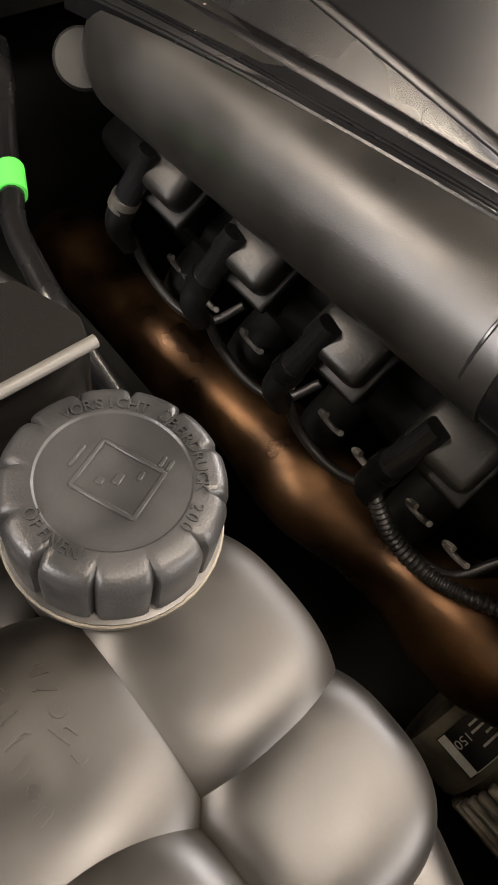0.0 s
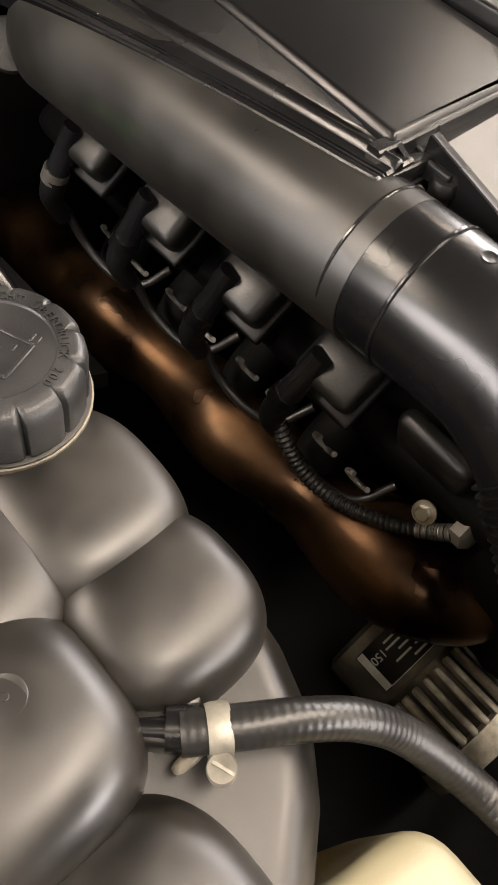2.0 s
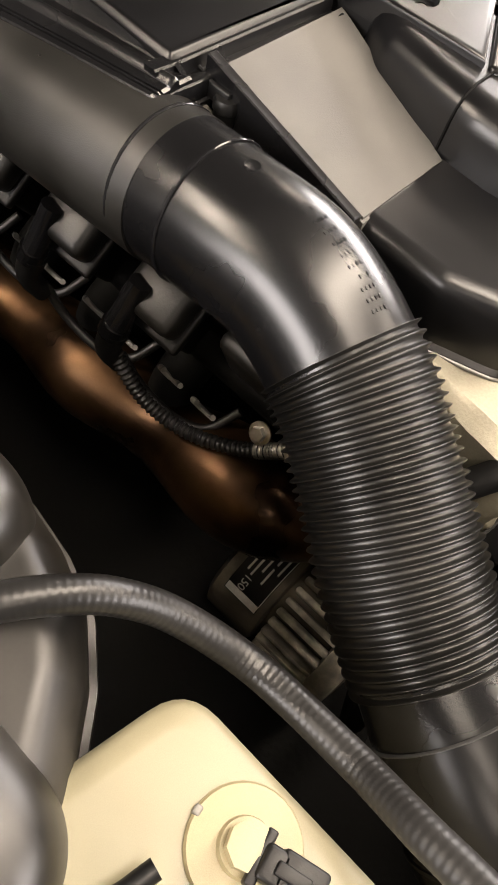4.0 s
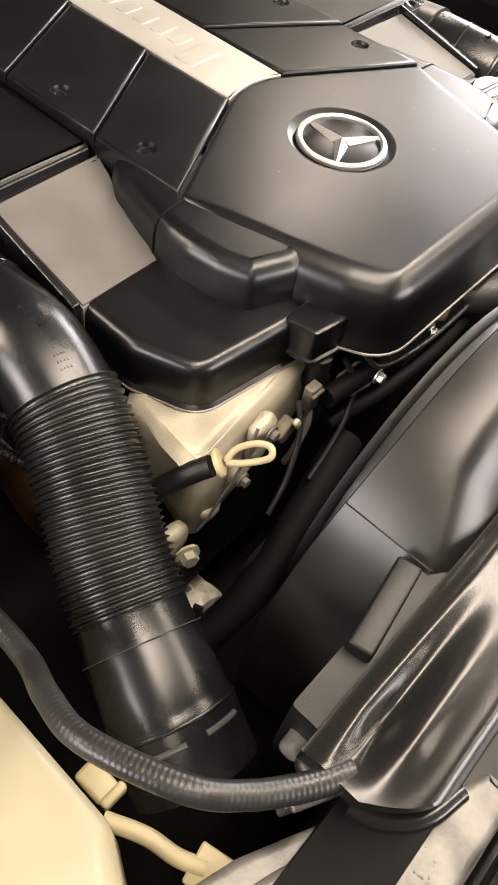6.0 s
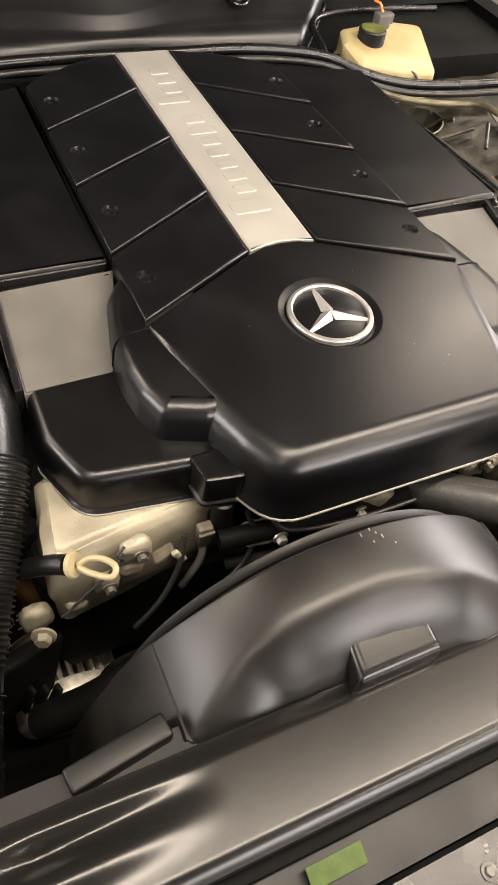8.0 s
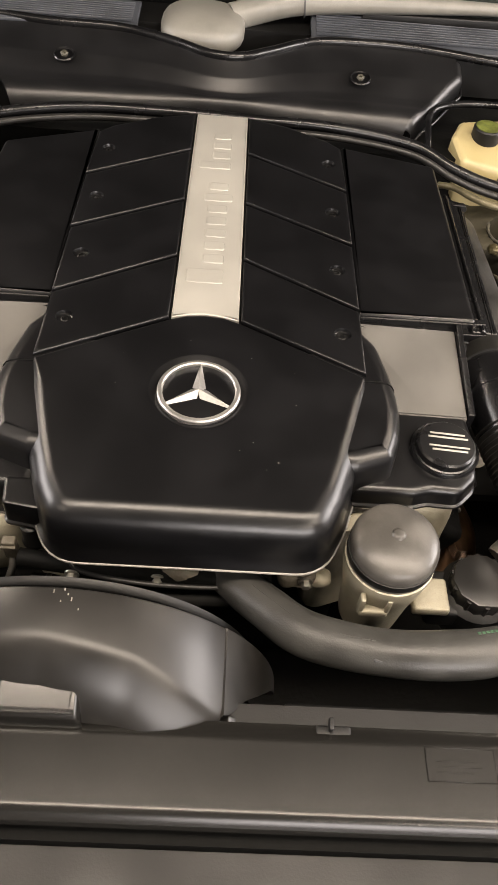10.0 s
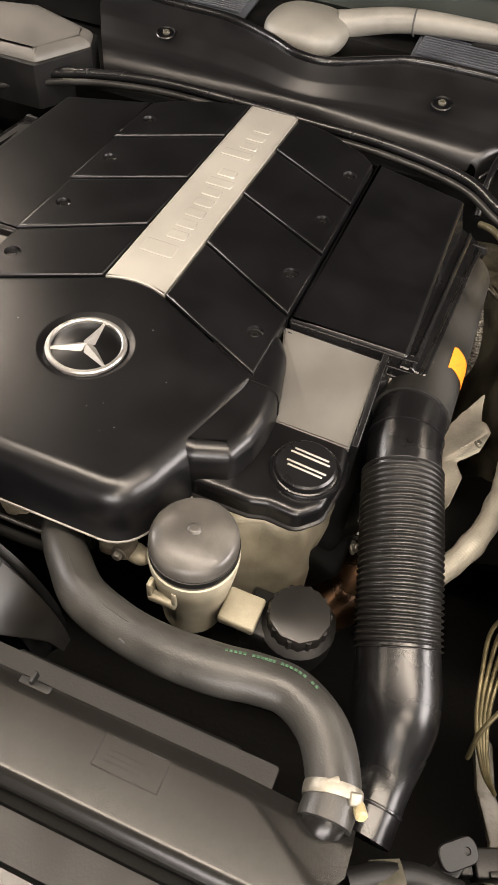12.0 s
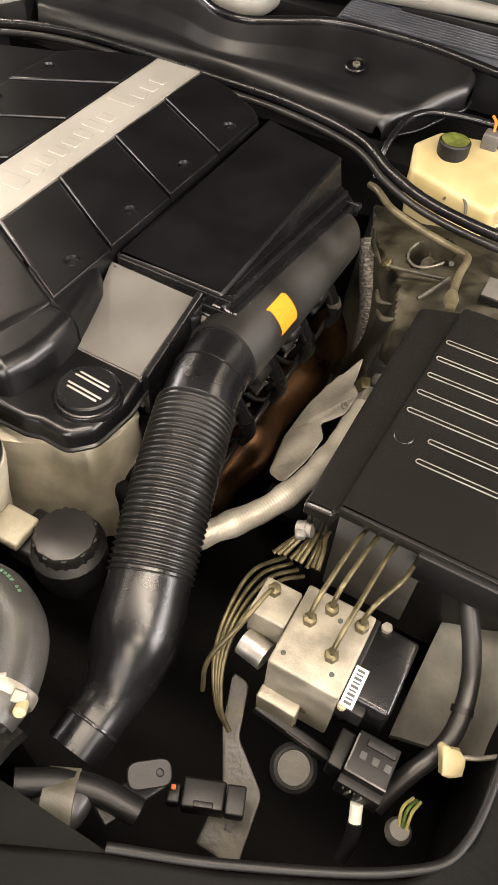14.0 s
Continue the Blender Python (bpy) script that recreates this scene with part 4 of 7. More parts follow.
for k in range(22):
    i = 62 + k
    if i >= len(cpts) - 19 or k % 7 == 5:
        continue
    d = (cpts[i + 1] - cpts[i]).normalized()
    side = d.cross(Vector((0, 0, 1))).normalized()
    nrm = (side.cross(d) * 0.86 - side * 0.5).normalized()
    b = put("green_mark", block((0, 0, 0), (0.0030, 0.0036, 0.0006), 0.0, None, 1), M_GREENMARK, cool)
    b.data.transform(Matrix.Translation(cpts[i] + nrm * 0.0263) @ Matrix((d, nrm.cross(d), nrm)).transposed().to_4x4())
put("moulded_seam", sweep([p + Vector((0, 0, 0.0260)) for p in cpts[14:44]], 0.0007, 6), M_HOSE, cool)
put("clamp_screw", lathe([(0.006, 0), (0.006, 0.012), (0.004, 0.014), (0, 0.014)], 12, Matrix.Translation((0.476, -0.345, 0.842)) @ pose(0, 0, 0, 50, 40, 0)), M_CREAM, cool)
put("neck", sweep(smooth_path([(0.4545, -0.350, 0.829), (0.452, -0.362, 0.822), (0.449, -0.374, 0.806)], 6), 0.0228, 28), M_RAD, cool)
put("clamp_ear", merge(block((0.471, -0.343, 0.848), (0.014, 0.012, 0.008), 0.002, pose(0, 0, 0, 20, 30, 20)), block((0.448, -0.338, 0.855), (0.012, 0.006, 0.003), 0.001, pose(0, 0, 0, 0, -10, 35))), M_PALE, cool)

# ---- oil filter and power steering reservoir ----
filt = thing("oil_filter_housing", (0.235, -0.165, 0.74), "pale aluminium oil filter housing with a grey screw cap", "oil filter")
FC = (0.231, -0.165)
put("housing", lathe([(0.038, 0.70), (0.043, 0.76), (0.049, 0.80), (0.052, 0.824), (0.052, 0.834), (0.048, 0.836)], 36, Matrix.Translation((FC[0], FC[1], 0))), M_CAST, filt)
cap = put("screw_cap", lathe([(0.049, 0.832), (0.0505, 0.836), (0.0505, 0.840), (0.048, 0.842), (0.048, 0.850), (0.0500, 0.852), (0.0500, 0.862), (0.048, 0.868), (0.044, 0.8715), (0.034, 0.8755), (0.02, 0.8785), (0.008, 0.8795), (0.0065, 0.8815), (0.004, 0.8825), (0, 0.8825)], 40, Matrix.Translation((FC[0], FC[1], 0))), M_FILTER, filt, "domed grey screw cap")
put("seal_band", lathe([(0.049, 0.8405), (0.0512, 0.841), (0.0512, 0.8505), (0.049, 0.851)], 40, Matrix.Translation((FC[0], FC[1], 0))), M_DARK, filt)
put("lug", merge(block((0.215, -0.213, 0.79), (0.035, 0.012, 0.012), 0.003), block((0.20, -0.212, 0.805), (0.006, 0.012, 0.03), 0.002), block((0.23, -0.212, 0.805), (0.006, 0.012, 0.03), 0.002)), M_CAST, filt)

ps = thing("steering_fluid_reservoir", (0.362, -0.155, 0.70), "matt black steering fluid reservoir with an eight-sided cap", "reservoir")
put("body", lathe([(0.04, 0.68), (0.046, 0.71), (0.046, 0.742), (0.036, 0.75), (0.03, 0.752)], 28, Matrix.Translation((0.362, -0.155, 0))), M_DARK, ps)
put("cap", lathe([(0.036, 0.744), (0.0385, 0.748), (0.0385, 0.764), (0.0365, 0.7685), (0.034, 0.7695), (0.0, 0.7700)], 10, Matrix.Translation((0.362, -0.155, 0))), M_RUBBER, ps)
for k in range(10):
    a = 2 * math.pi * (k + 0.5) / 10
    put("grip", sweep([(0.362 + 0.0350 * math.cos(a), -0.155 + 0.0350 * math.sin(a), 0.748), (0.362 + 0.0350 * math.cos(a), -0.155 + 0.0350 * math.sin(a), 0.7665)], 0.0036, 8), M_RUBBER, ps)
put("shoulder", block((0.322, -0.160, 0.727), (0.05, 0.062, 0.034), 0.006), M_DARK, ps)
put("pale_flange", block((0.296, -0.172, 0.752), (0.046, 0.045, 0.015), 0.004), M_CAST, engine)

# ---- exhaust manifolds, coils and leads ----
for s in (-1, 1):
    man = thing("exhaust_manifold", (s * 0.39, 0.25, 0.40), "bronze heat-stained steel exhaust manifold under the coils", "exhaust", "exhaust manifolds")
    put("log", sweep(smooth_path([(s * 0.40, 0.62, 0.50), (s * 0.408, 0.47, 0.535), (s * 0.405, 0.33, 0.545), (s * 0.40, 0.22, 0.543), (s * 0.397, 0.12, 0.548), (s * 0.395, 0.06, 0.556), (s * 0.392, 0.005, 0.562), (s * 0.376, -0.040, 0.566), (s * 0.345, -0.060, 0.568)], 10),
                     lambda u: (0.045 + 0.006 * math.sin(u * 24 + 0.6) + 0.008 * max(0, u - 0.75) / 0.25) * min(1, (1.03 - u) * 8) ** 0.5, 32), M_BRONZE, man)
    for k, y in enumerate((0.44, 0.345, 0.245, 0.14)):
        # ports painted in the shade colour, so they vanish in the dark
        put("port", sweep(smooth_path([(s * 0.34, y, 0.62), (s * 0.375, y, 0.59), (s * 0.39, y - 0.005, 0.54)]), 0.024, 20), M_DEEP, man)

COIL_Y = [0.448, 0.345, 0.243, 0.141]
for s in (-1, 1):
    for k, y in enumerate(COIL_Y):
        lean_out = pose(0, 0, 0, 0, s * 38, 0)
        coil = thing("ignition_coil", (s * 0.39, y, 0.70), "grey ignition coil pack with a dark rim", "ignition coil", "ignition coils")
        put("cover", block((s * 0.404, y, 0.728), (0.047, 0.057, 0.028), 0.009, lean_out), M_COIL, coil)
        put("rim", block((s * 0.398, y, 0.713), (0.054, 0.064, 0.010), 0.004, lean_out), M_DARK, coil)
        put("base", block((s * 0.382, y, 0.692), (0.045, 0.05, 0.04), 0.006, lean_out), M_DEEP, coil)
        lead = thing("spark_plug_lead", (s * 0.428, y + 0.018, 0.66), "black spark plug lead with a shiny connector tube", "ignition lead", "plug leads")
        c = (s * 0.428, y + 0.020, 0.707)
        put("tube", sweep([(s * 0.416, y + 0.012, 0.742), (s * 0.424, y + 0.016, 0.718), (s * 0.432, y + 0.022, 0.692)], lambda u: 0.0095 + 0.002 * u, 18), M_GLASSY, lead)
        put("sleeve", sweep([(s * 0.4305, y + 0.021, 0.698), (s * 0.4335, y + 0.024, 0.686)], 0.0125, 18), M_STEEL if k == 0 else M_PIPE, lead)
        put("boot", sweep(smooth_path([(s * 0.432, y + 0.022, 0.690), (s * 0.436, y + 0.026, 0.666), (s * 0.426, y + 0.022, 0.640)]), lambda u: 0.0125 - 0.004 * u, 16), M_DARK, lead)
        put("cable", sweep(smooth_path([(s * 0.424, y + 0.022, 0.65), (s * 0.415, y + 0.005, 0.615), (s * 0.408, y - 0.03, 0.598), (s * 0.395, y - 0.06, 0.60), (s * 0.37, y - 0.075, 0.62)], 8), 0.0045, 10), M_RUBBER, lead)
        for dy, dz in ((-0.008, 0.622), (-0.05, 0.618)):
            ring = [(s * (0.392 + 0.006 * math.cos(t)), y + dy + 0.012 * math.sin(t), dz + 0.012 * math.cos(t)) for t in np.linspace(0.3, 4.4, 12)]
            put("hook", sweep(ring, 0.0028, 8), M_METAL, lead)

harness = thing("wire_harness", (-0.40, 0.0, 0.65), "black corrugated wire harness with a bright steel end", "wiring")
hp = smooth_path([(-0.432, 0.165, 0.66), (-0.428, 0.13, 0.625), (-0.418, 0.09, 0.612), (-0.405, 0.05, 0.62), (-0.394, 0.02, 0.638), (-0.386, 0.0, 0.655)], 10)
put("conduit", sweep(resample(hp, 160), lambda u: 0.0062 + 0.0009 * math.cos(u * 2 * math.pi * 40), 14), M_RUBBER, harness)
put("sleeve", sweep(resample(hp[-13:], 60), lambda u: 0.0068 + 0.001 * math.cos(u * 2 * math.pi * 12), 14), M_STEEL, harness)
put("end_nut", lathe([(0.012, -0.006), (0.0125, 0.006), (0.008, 0.008), (0, 0.008)], 6, Matrix.Translation((-0.384, -0.003, 0.658)) @ pose(0, 0, 0, 60, -30, 0)), M_STEEL, harness)
for s in (-1, 1):
    lug = thing("lifting_bracket", (s * 0.37, 0.05, 0.66), "grey cast bracket bolted to the cylinder head", "bracket", "lifting brackets")
    put("plate", block((s * 0.375, 0.052, 0.69), (0.02, 0.07, 0.09), 0.009, pose(0, 0, 0, 0, s * 25, 0)), M_COIL, lug)
    bolt("bolt", (s * 0.39, 0.03, 0.65), 0.007, 0.008, M_STEEL, lug, pose(0, 0, 0, 0, s * 60, 0))

alt = thing("alternator", (-0.375, -0.09, 0.36), "finned alternator with a rating label", "alternator")
ALT = Matrix.Translation((-0.375, 0, 0.42)) @ pose(0, 0, 0, 90, 0, 0)
put("housing", lathe([(0.0, -0.005), (0.06, -0.005), (0.068, 0.0), (0.0695, 0.055), (0.066, 0.06), (0.058, 0.062), (0.058, 0.14), (0.05, 0.16), (0.0, 0.165)], 48, ALT), M_CAST_DARK, alt)
for k in range(30):
    a = k / 30 * 2 * math.pi
    put("fin", block((-0.375 + 0.066 * math.cos(a), -0.100, 0.42 + 0.066 * math.sin(a)), (0.012, 0.066, 0.0068), 0.0026, pose(0, 0, 0, 0, -math.degrees(a), 0), 2), M_ALU, alt)
put("fin_ring", lathe([(0.060, 0.13), (0.0735, 0.132), (0.0745, 0.150), (0.071, 0.156), (0.06, 0.158)], 48, ALT), M_ALU, alt)


def on_alternator(name, a0, a1, y0, y1, lift, material, parent, label=""):
    """A thin plate bent round the housing between two angles."""
    bm = bmesh.new()
    rows = []
    for r in (0.0703 + lift, 0.0708 + lift):
        rows.append([[bm.verts.new((-0.375 + r * math.cos(radians(a)), y, 0.42 + r * math.sin(radians(a)))) for a in np.linspace(a0, a1, 9)] for y in (y0, y1)])
    (la, lb), (ha, hb) = rows
    for i in range(8):
        bm.faces.new((ha[i], ha[i + 1], hb[i + 1], hb[i]))
        bm.faces.new((la[i], ha[i], ha[i + 1], la[i + 1])[::-1])
        bm.faces.new((lb[i], lb[i + 1], hb[i + 1], hb[i])[::-1])
    bm.faces.new((la[0], ha[0], hb[0], lb[0]))
    bm.faces.new((la[-1], lb[-1], hb[-1], ha[-1]))
    return put(name, bm, material, parent, label)


plate = on_alternator("rating_plate", 86, 150, -0.053, -0.011, 0.0, M_DARK, alt, "black rating plate with a pale block")
on_alternator("pale_block", 142, 149, -0.052, -0.012, 0.0006, M_LABEL, plate)
on_alternator("edge_line", 88, 142, -0.0525, -0.0515, 0.0006, M_LABEL, plate)
for a0, a1, y in ((92, 124, -0.019), (92, 126, -0.025), (96, 118, -0.032), (92, 106, -0.039), (110, 126, -0.039), (92, 112, -0.046)):
    on_alternator("print_bar", a0, a1, y - 0.0011, y + 0.0011, 0.0006, M_LABEL, plate)
num_a = radians(134)
put("rating", lettering("150", 0.012, 0.0003, Matrix.Translation((-0.375 + 0.0714 * math.cos(num_a), -0.025, 0.42 + 0.0714 * math.sin(num_a))) @ pose(0, 0, 0, 0, 90 - math.degrees(num_a), 0) @ pose(0, 0, 0, 0, 0, 180)), M_LABEL, plate)

# ---- coolant expansion tank ----
tank = thing("expansion_tank", (-0.69, 0.07, 0.70), "smoky dark plastic coolant tank of bulging lobes", "coolant tank")
TANK_LOW = [(-0.60, 0.20), (-0.598, 0.05), (-0.604, 0.012), (-0.616, -0.022), (-0.640, -0.052), (-0.68, -0.085), (-0.72, -0.11), (-0.80, -0.12), (-0.80, 0.24), (-0.66, 0.24)]
lobes = [(-0.697, -0.6005, 0.066, 0.176, 0.850), (-0.696, -0.6010, 0.012, 0.105, 0.845), (-0.782, -0.664, 0.064, 0.180, 0.852), (-0.790, -0.6805, -0.003, 0.107, 0.855),
         (-0.80, -0.679, -0.115, 0.016, 0.838), (-0.694, -0.5985, 0.15, 0.235, 0.832), (-0.79, -0.670, 0.155, 0.24, 0.832)]
for a, b, c, d, top in lobes:
    put("lobe", lump(((a + b) / 2, (c + d) / 2, top - 0.06), ((b - a) / 2 + 0.0005, (d - c) / 2 + 0.001, 0.06), 0.76, 72, 56, None, 0.54), M_TANK, tank, angle=70)
put("lower_shell", skirted(fillet(TANK_LOW, 0.03), [(-0.022, 0.8145), (-0.018, 0.8135), (-0.013, 0.810), (-0.007, 0.801), (-0.002, 0.790), (0.0, 0.778), (0.0, 0.766), (0.004, 0.764), (0.0045, 0.757), (0.0, 0.755)]), M_TANK, tank)
put("lower_half", skirted(fillet(TANK_LOW, 0.03), [(0.001, 0.754), (0.0, 0.752), (-0.004, 0.66), (-0.02, 0.62)]), M_AMBER, tank, "amber translucent lower half")
put("nipple_socket", merge(block((-0.679, 0.0165, 0.819), (0.016, 0.030, 0.022), 0.004, pose(0, 0, 0, 0, 0, 42)), block((-0.671, 0.022, 0.8235), (0.024, 0.004, 0.012), 0.0015, pose(0, 0, 0, 0, 0, -35))), M_TANK, tank)
put("glue_smear", rough(lump((-0.6795, 0.001, 0.8245), (0.008, 0.0035, 0.003), 0.8, 14, 8), 0.001, 300, 0), M_CAST_DARK, tank, "dusty glue smear beside the outlet")
put("moulded_spot", lathe([(0.0092, -0.0008), (0.0088, 0.0004), (0.0080, 0.0001), (0.002, 0.0001), (0.0016, 0.0006), (0.0, 0.0007)], 24, Matrix.Translation((-0.722, 0.060, 0.8545)) @ pose(0, 0, 0, 0, 0, 0)), M_TANK, tank)


def lobe_z(x, y):
    """Height of the lobe that carries the lettering."""
    a, b, c, d, top = lobes[2]
    q = 2 / 0.76
    rho = ((abs(x - (a + b) / 2) / ((b - a) / 2)) ** q + (abs(y - (c + d) / 2) / ((d - c) / 2)) ** q) ** (1 / q)
    return top - 0.06 + 0.06 * max(0.0, 1 - rho ** (2 / 0.54)) ** (0.54 / 2)


turn_m = pose(0, 0, 0, 0, 0, -80)
for word, x in (("nicht", -0.701), ("öffnen", -0.716)):
    for k, ch in enumerate(word):
        y = 0.150 - 0.0078 * k
        xx = x - 0.0012 * k
        put("letter", lettering(ch, 0.013, 0.0006, Matrix.Translation((xx, y, lobe_z(xx, y) + 0.0004)) @ Vector((lobe_z(xx - 0.002, y) - lobe_z(xx + 0.002, y), lobe_z(xx, y - 0.002) - lobe_z(xx, y + 0.002), 0.004)).to_track_quat("Z", "Y").to_matrix().to_4x4() @ turn_m), M_TANK, tank)
put("neck", lathe([(0.04, 0.825), (0.0405, 0.848), (0.042, 0.850), (0.042, 0.853), (0.038, 0.854)], 40, Matrix.Translation((-0.648, 0.180, 0))), M_TANK, tank)
put("dirt_ring", lathe([(0.0405, 0.8475), (0.0425, 0.848), (0.0428, 0.8515), (0.041, 0.8525)], 40, Matrix.Translation((-0.648, 0.180, 0))), M_CAST_DARK, tank, "dusty grime round the filler neck")
put("nipple", sweep([(-0.700, 0.034, 0.824), (-0.688, 0.024, 0.826), (-0.664, 0.002, 0.829)], 0.0052, 16), M_PIPE, tank)
put("nipple_collar", sweep([(-0.679, 0.016, 0.827), (-0.669, 0.007, 0.828)], 0.0095, 20), M_PIPE, tank)

CAPC = (-0.6480, 0.1800)
tcap = thing("tank_cap", (CAPC[0], CAPC[1], 0.853), "ribbed dark grey pressure cap with raised warning lettering", "tank cap")
bm = bmesh.new()
prof = [(0.0385, 0.8535), (0.0395, 0.855), (0.0398, 0.8755), (0.0392, 0.880), (0.037, 0.8835), (0.0345, 0.8848), (0.027, 0.8848), (0.0262, 0.8840), (0.0, 0.8842)]
seg = 144
rows = []
for r, z in prof[:-1]:
    row = []
    for i in range(seg):
        a = 2 * math.pi * i / seg
        cut = math.exp(-((((a * 12 / (2 * math.pi)) % 1) - 0.5) / 0.06) ** 2)
        rr = r * 1.03 - (0.0032 * cut if r > 0.0335 else 0)
        row.append(bm.verts.new((CAPC[0] + rr * math.cos(a), CAPC[1] + rr * math.sin(a), z)))
    rows.append(row)
for a, b in zip(rows, rows[1:]):
    for i in range(seg):
        bm.faces.new((a[i - 1], a[i], b[i], b[i - 1]))
bm.faces.new(rows[-1])
bm.faces.new(rows[0][::-1])
shell = put("cap_shell", bm, M_CAP, tcap)
TEXT = "VORSICHT ÜBERDRUCK 200"
for k, ch in enumerate(TEXT):
    if ch == " ":
        continue
    a = radians(88 - 7.7 * k)
    mm = Matrix.Translation((CAPC[0] + 0.0305 * math.cos(a), CAPC[1] + 0.0305 * math.sin(a), 0.8849)) @ pose(0, 0, 0, 0, 0, math.degrees(a) - 90)
    put("letter", lettering(ch, 0.0062, 0.0008, mm), M_CAP, shell)
for k, ch in enumerate("ÖFFNEN"):
    a = radians(-150 - 7.7 * (5 - k))
    mm = Matrix.Translation((CAPC[0] + 0.0305 * math.cos(a), CAPC[1] + 0.0305 * math.sin(a), 0.8849)) @ pose(0, 0, 0, 0, 0, math.degrees(a) + 90)
    put("letter", lettering(ch, 0.0062, 0.0008, mm), M_CAP, shell)
sym = Matrix.Translation((CAPC[0] + 0.001, CAPC[1] - 0.001, 0.8844)) @ pose(0, 0, 0, 0, 0, 22)
for q, s2 in (((0.0, 0.0125, 0), (0.022, 0.0018, 0.0012)), ((0.0, -0.0125, 0), (0.022, 0.0018, 0.0012)), ((-0.0105, 0, 0), (0.0018, 0.025, 0.0012)), ((0.0105, 0, 0), (0.0018, 0.025, 0.0012)), ((0.0, 0.017, 0), (0.010, 0.0016, 0.0012)), ((0.014, -0.0095, 0), (0.005, 0.0016, 0.0012)), ((0.014, -0.0125, 0), (0.005, 0.0016, 0.0012)), ((0.0, 0.0, 0), (0.005, 0.003, 0.001)), ((-0.004, 0.005, 0), (0.003, 0.003, 0.001)), ((0.005, -0.006, 0), (0.004, 0.002, 0.001))):
    b = put("raised_symbol", block(q, s2, 0.0004, None, 1), M_CAP, shell)
    b.data.transform(sym)

OVER = [(-0.676, 0.010, 0.830), (-0.655, -0.005, 0.833), (-0.634, -0.019, 0.831), (-0.611, -0.036, 0.820), (-0.590, -0.060, 0.798), (-0.574, -0.105, 0.778), (-0.576, -0.168, 0.792), (-0.587, -0.212, 0.825), (-0.590, -0.256, 0.846), (-0.567, -0.323, 0.855), (-0.542, -0.353, 0.847), (-0.510, -0.377, 0.838), (-0.481, -0.393, 0.832)]
over = thing("overflow_hose", (-0.66, 0.0, 0.82), "black braided rubber hose running from the tank", "hose")
opts = smooth_path(OVER, 12)
put("hose", sweep(resample(opts, 780), lambda u: 0.0094 + 0.00007 * math.cos(u * 2 * math.pi * 130), 18), M_RUBBER, over)
clip_ring((-0.664, 0.001, 0.8305), (0.021, -0.014, 0.001), 0.0103, 0.010, M_PALE, "clamp", over)
put("clamp_screw", merge(lathe([(0.0, 0.0), (0.0062, 0.0), (0.0064, 0.004), (0.0058, 0.0052), (0.0, 0.0052)], 24, Matrix.Translation((-0.673, -0.0115, 0.832)) @ pose(0, 0, 0, -8, -4, 0)), block((-0.673, -0.0115, 0.8375), (0.0014, 0.010, 0.0012), 0.0, pose(0, 0, 0, 0, 0, 20))), M_PALE, over)

# ---- washer reservoir ----
wash = thing("washer_reservoir", (-0.70, -0.20, 0.60), "translucent cream plastic washer fluid reservoir", "reservoir")
o = fillet([(-0.605, -0.084), (-0.90, -0.03), (-0.90, -0.36), (-0.628, -0.335), (-0.606, -0.295)], [0.028, 0.02, 0.02, 0.02, 0.03], 6)
put("tank", skirted(o, [(-0.014, 0.790), (-0.006, 0.788), (-0.001, 0.782), (0.0, 0.775), (0.002, 0.70), (0.0, 0.58)]), M_WHITE, wash)
put("raised_pad", skirted(fillet([(-0.668, -0.147), (-0.708, -0.185), (-0.672, -0.223), (-0.637, -0.196)], 0.006), [(-0.004, 0.7935), (-0.001, 0.7925), (0.001, 0.788)]), M_WHITE, wash)
put("tab", merge(block((-0.592, -0.262, 0.745), (0.02, 0.03, 0.012), 0.004), block((-0.590, -0.278, 0.744), (0.022, 0.008, 0.016), 0.003)), M_CREAM, wash)
put("foot_bracket", merge(block((-0.574, -0.374, 0.742), (0.03, 0.05, 0.005), 0.002, pose(0, 0, 0, 8, -14, 12)), sweep(smooth_path([(-0.606, -0.285, 0.75), (-0.592, -0.315, 0.748), (-0.586, -0.34, 0.745), (-0.577, -0.36, 0.743)], 6), 0.0065, 10)), M_CREAM, wash)
put("foot_bolt", lathe([(0.008, 0.0), (0.008, 0.003), (0.0, 0.0035)], 16, Matrix.Translation((-0.573, -0.388, 0.746))), M_INK, wash)
sens = thing("level_sensor", (-0.634, -0.150, 0.79), "cream round level sensor with a black plug", "sensor")
SC = (-0.639, -0.154)
put("flange", lathe([(0.0, 0.0), (0.0265, 0.0), (0.0272, 0.002), (0.026, 0.0045), (0.013, 0.005), (0.012, 0.010), (0.0, 0.010)], 32, Matrix.Translation((SC[0], SC[1], 0.7895))), M_CREAM, sens)
put("notch", block((SC[0] - 0.004, SC[1] + 0.0255, 0.792), (0.005, 0.004, 0.0055), 0.0012, pose(0, 0, 0, 0, 0, 10)), M_METAL, sens)
put("stem", lathe([(0.0105, 0.0), (0.0105, 0.013), (0.0, 0.014)], 8, Matrix.Translation((SC[0], SC[1], 0.797))), M_CREAM, sens)
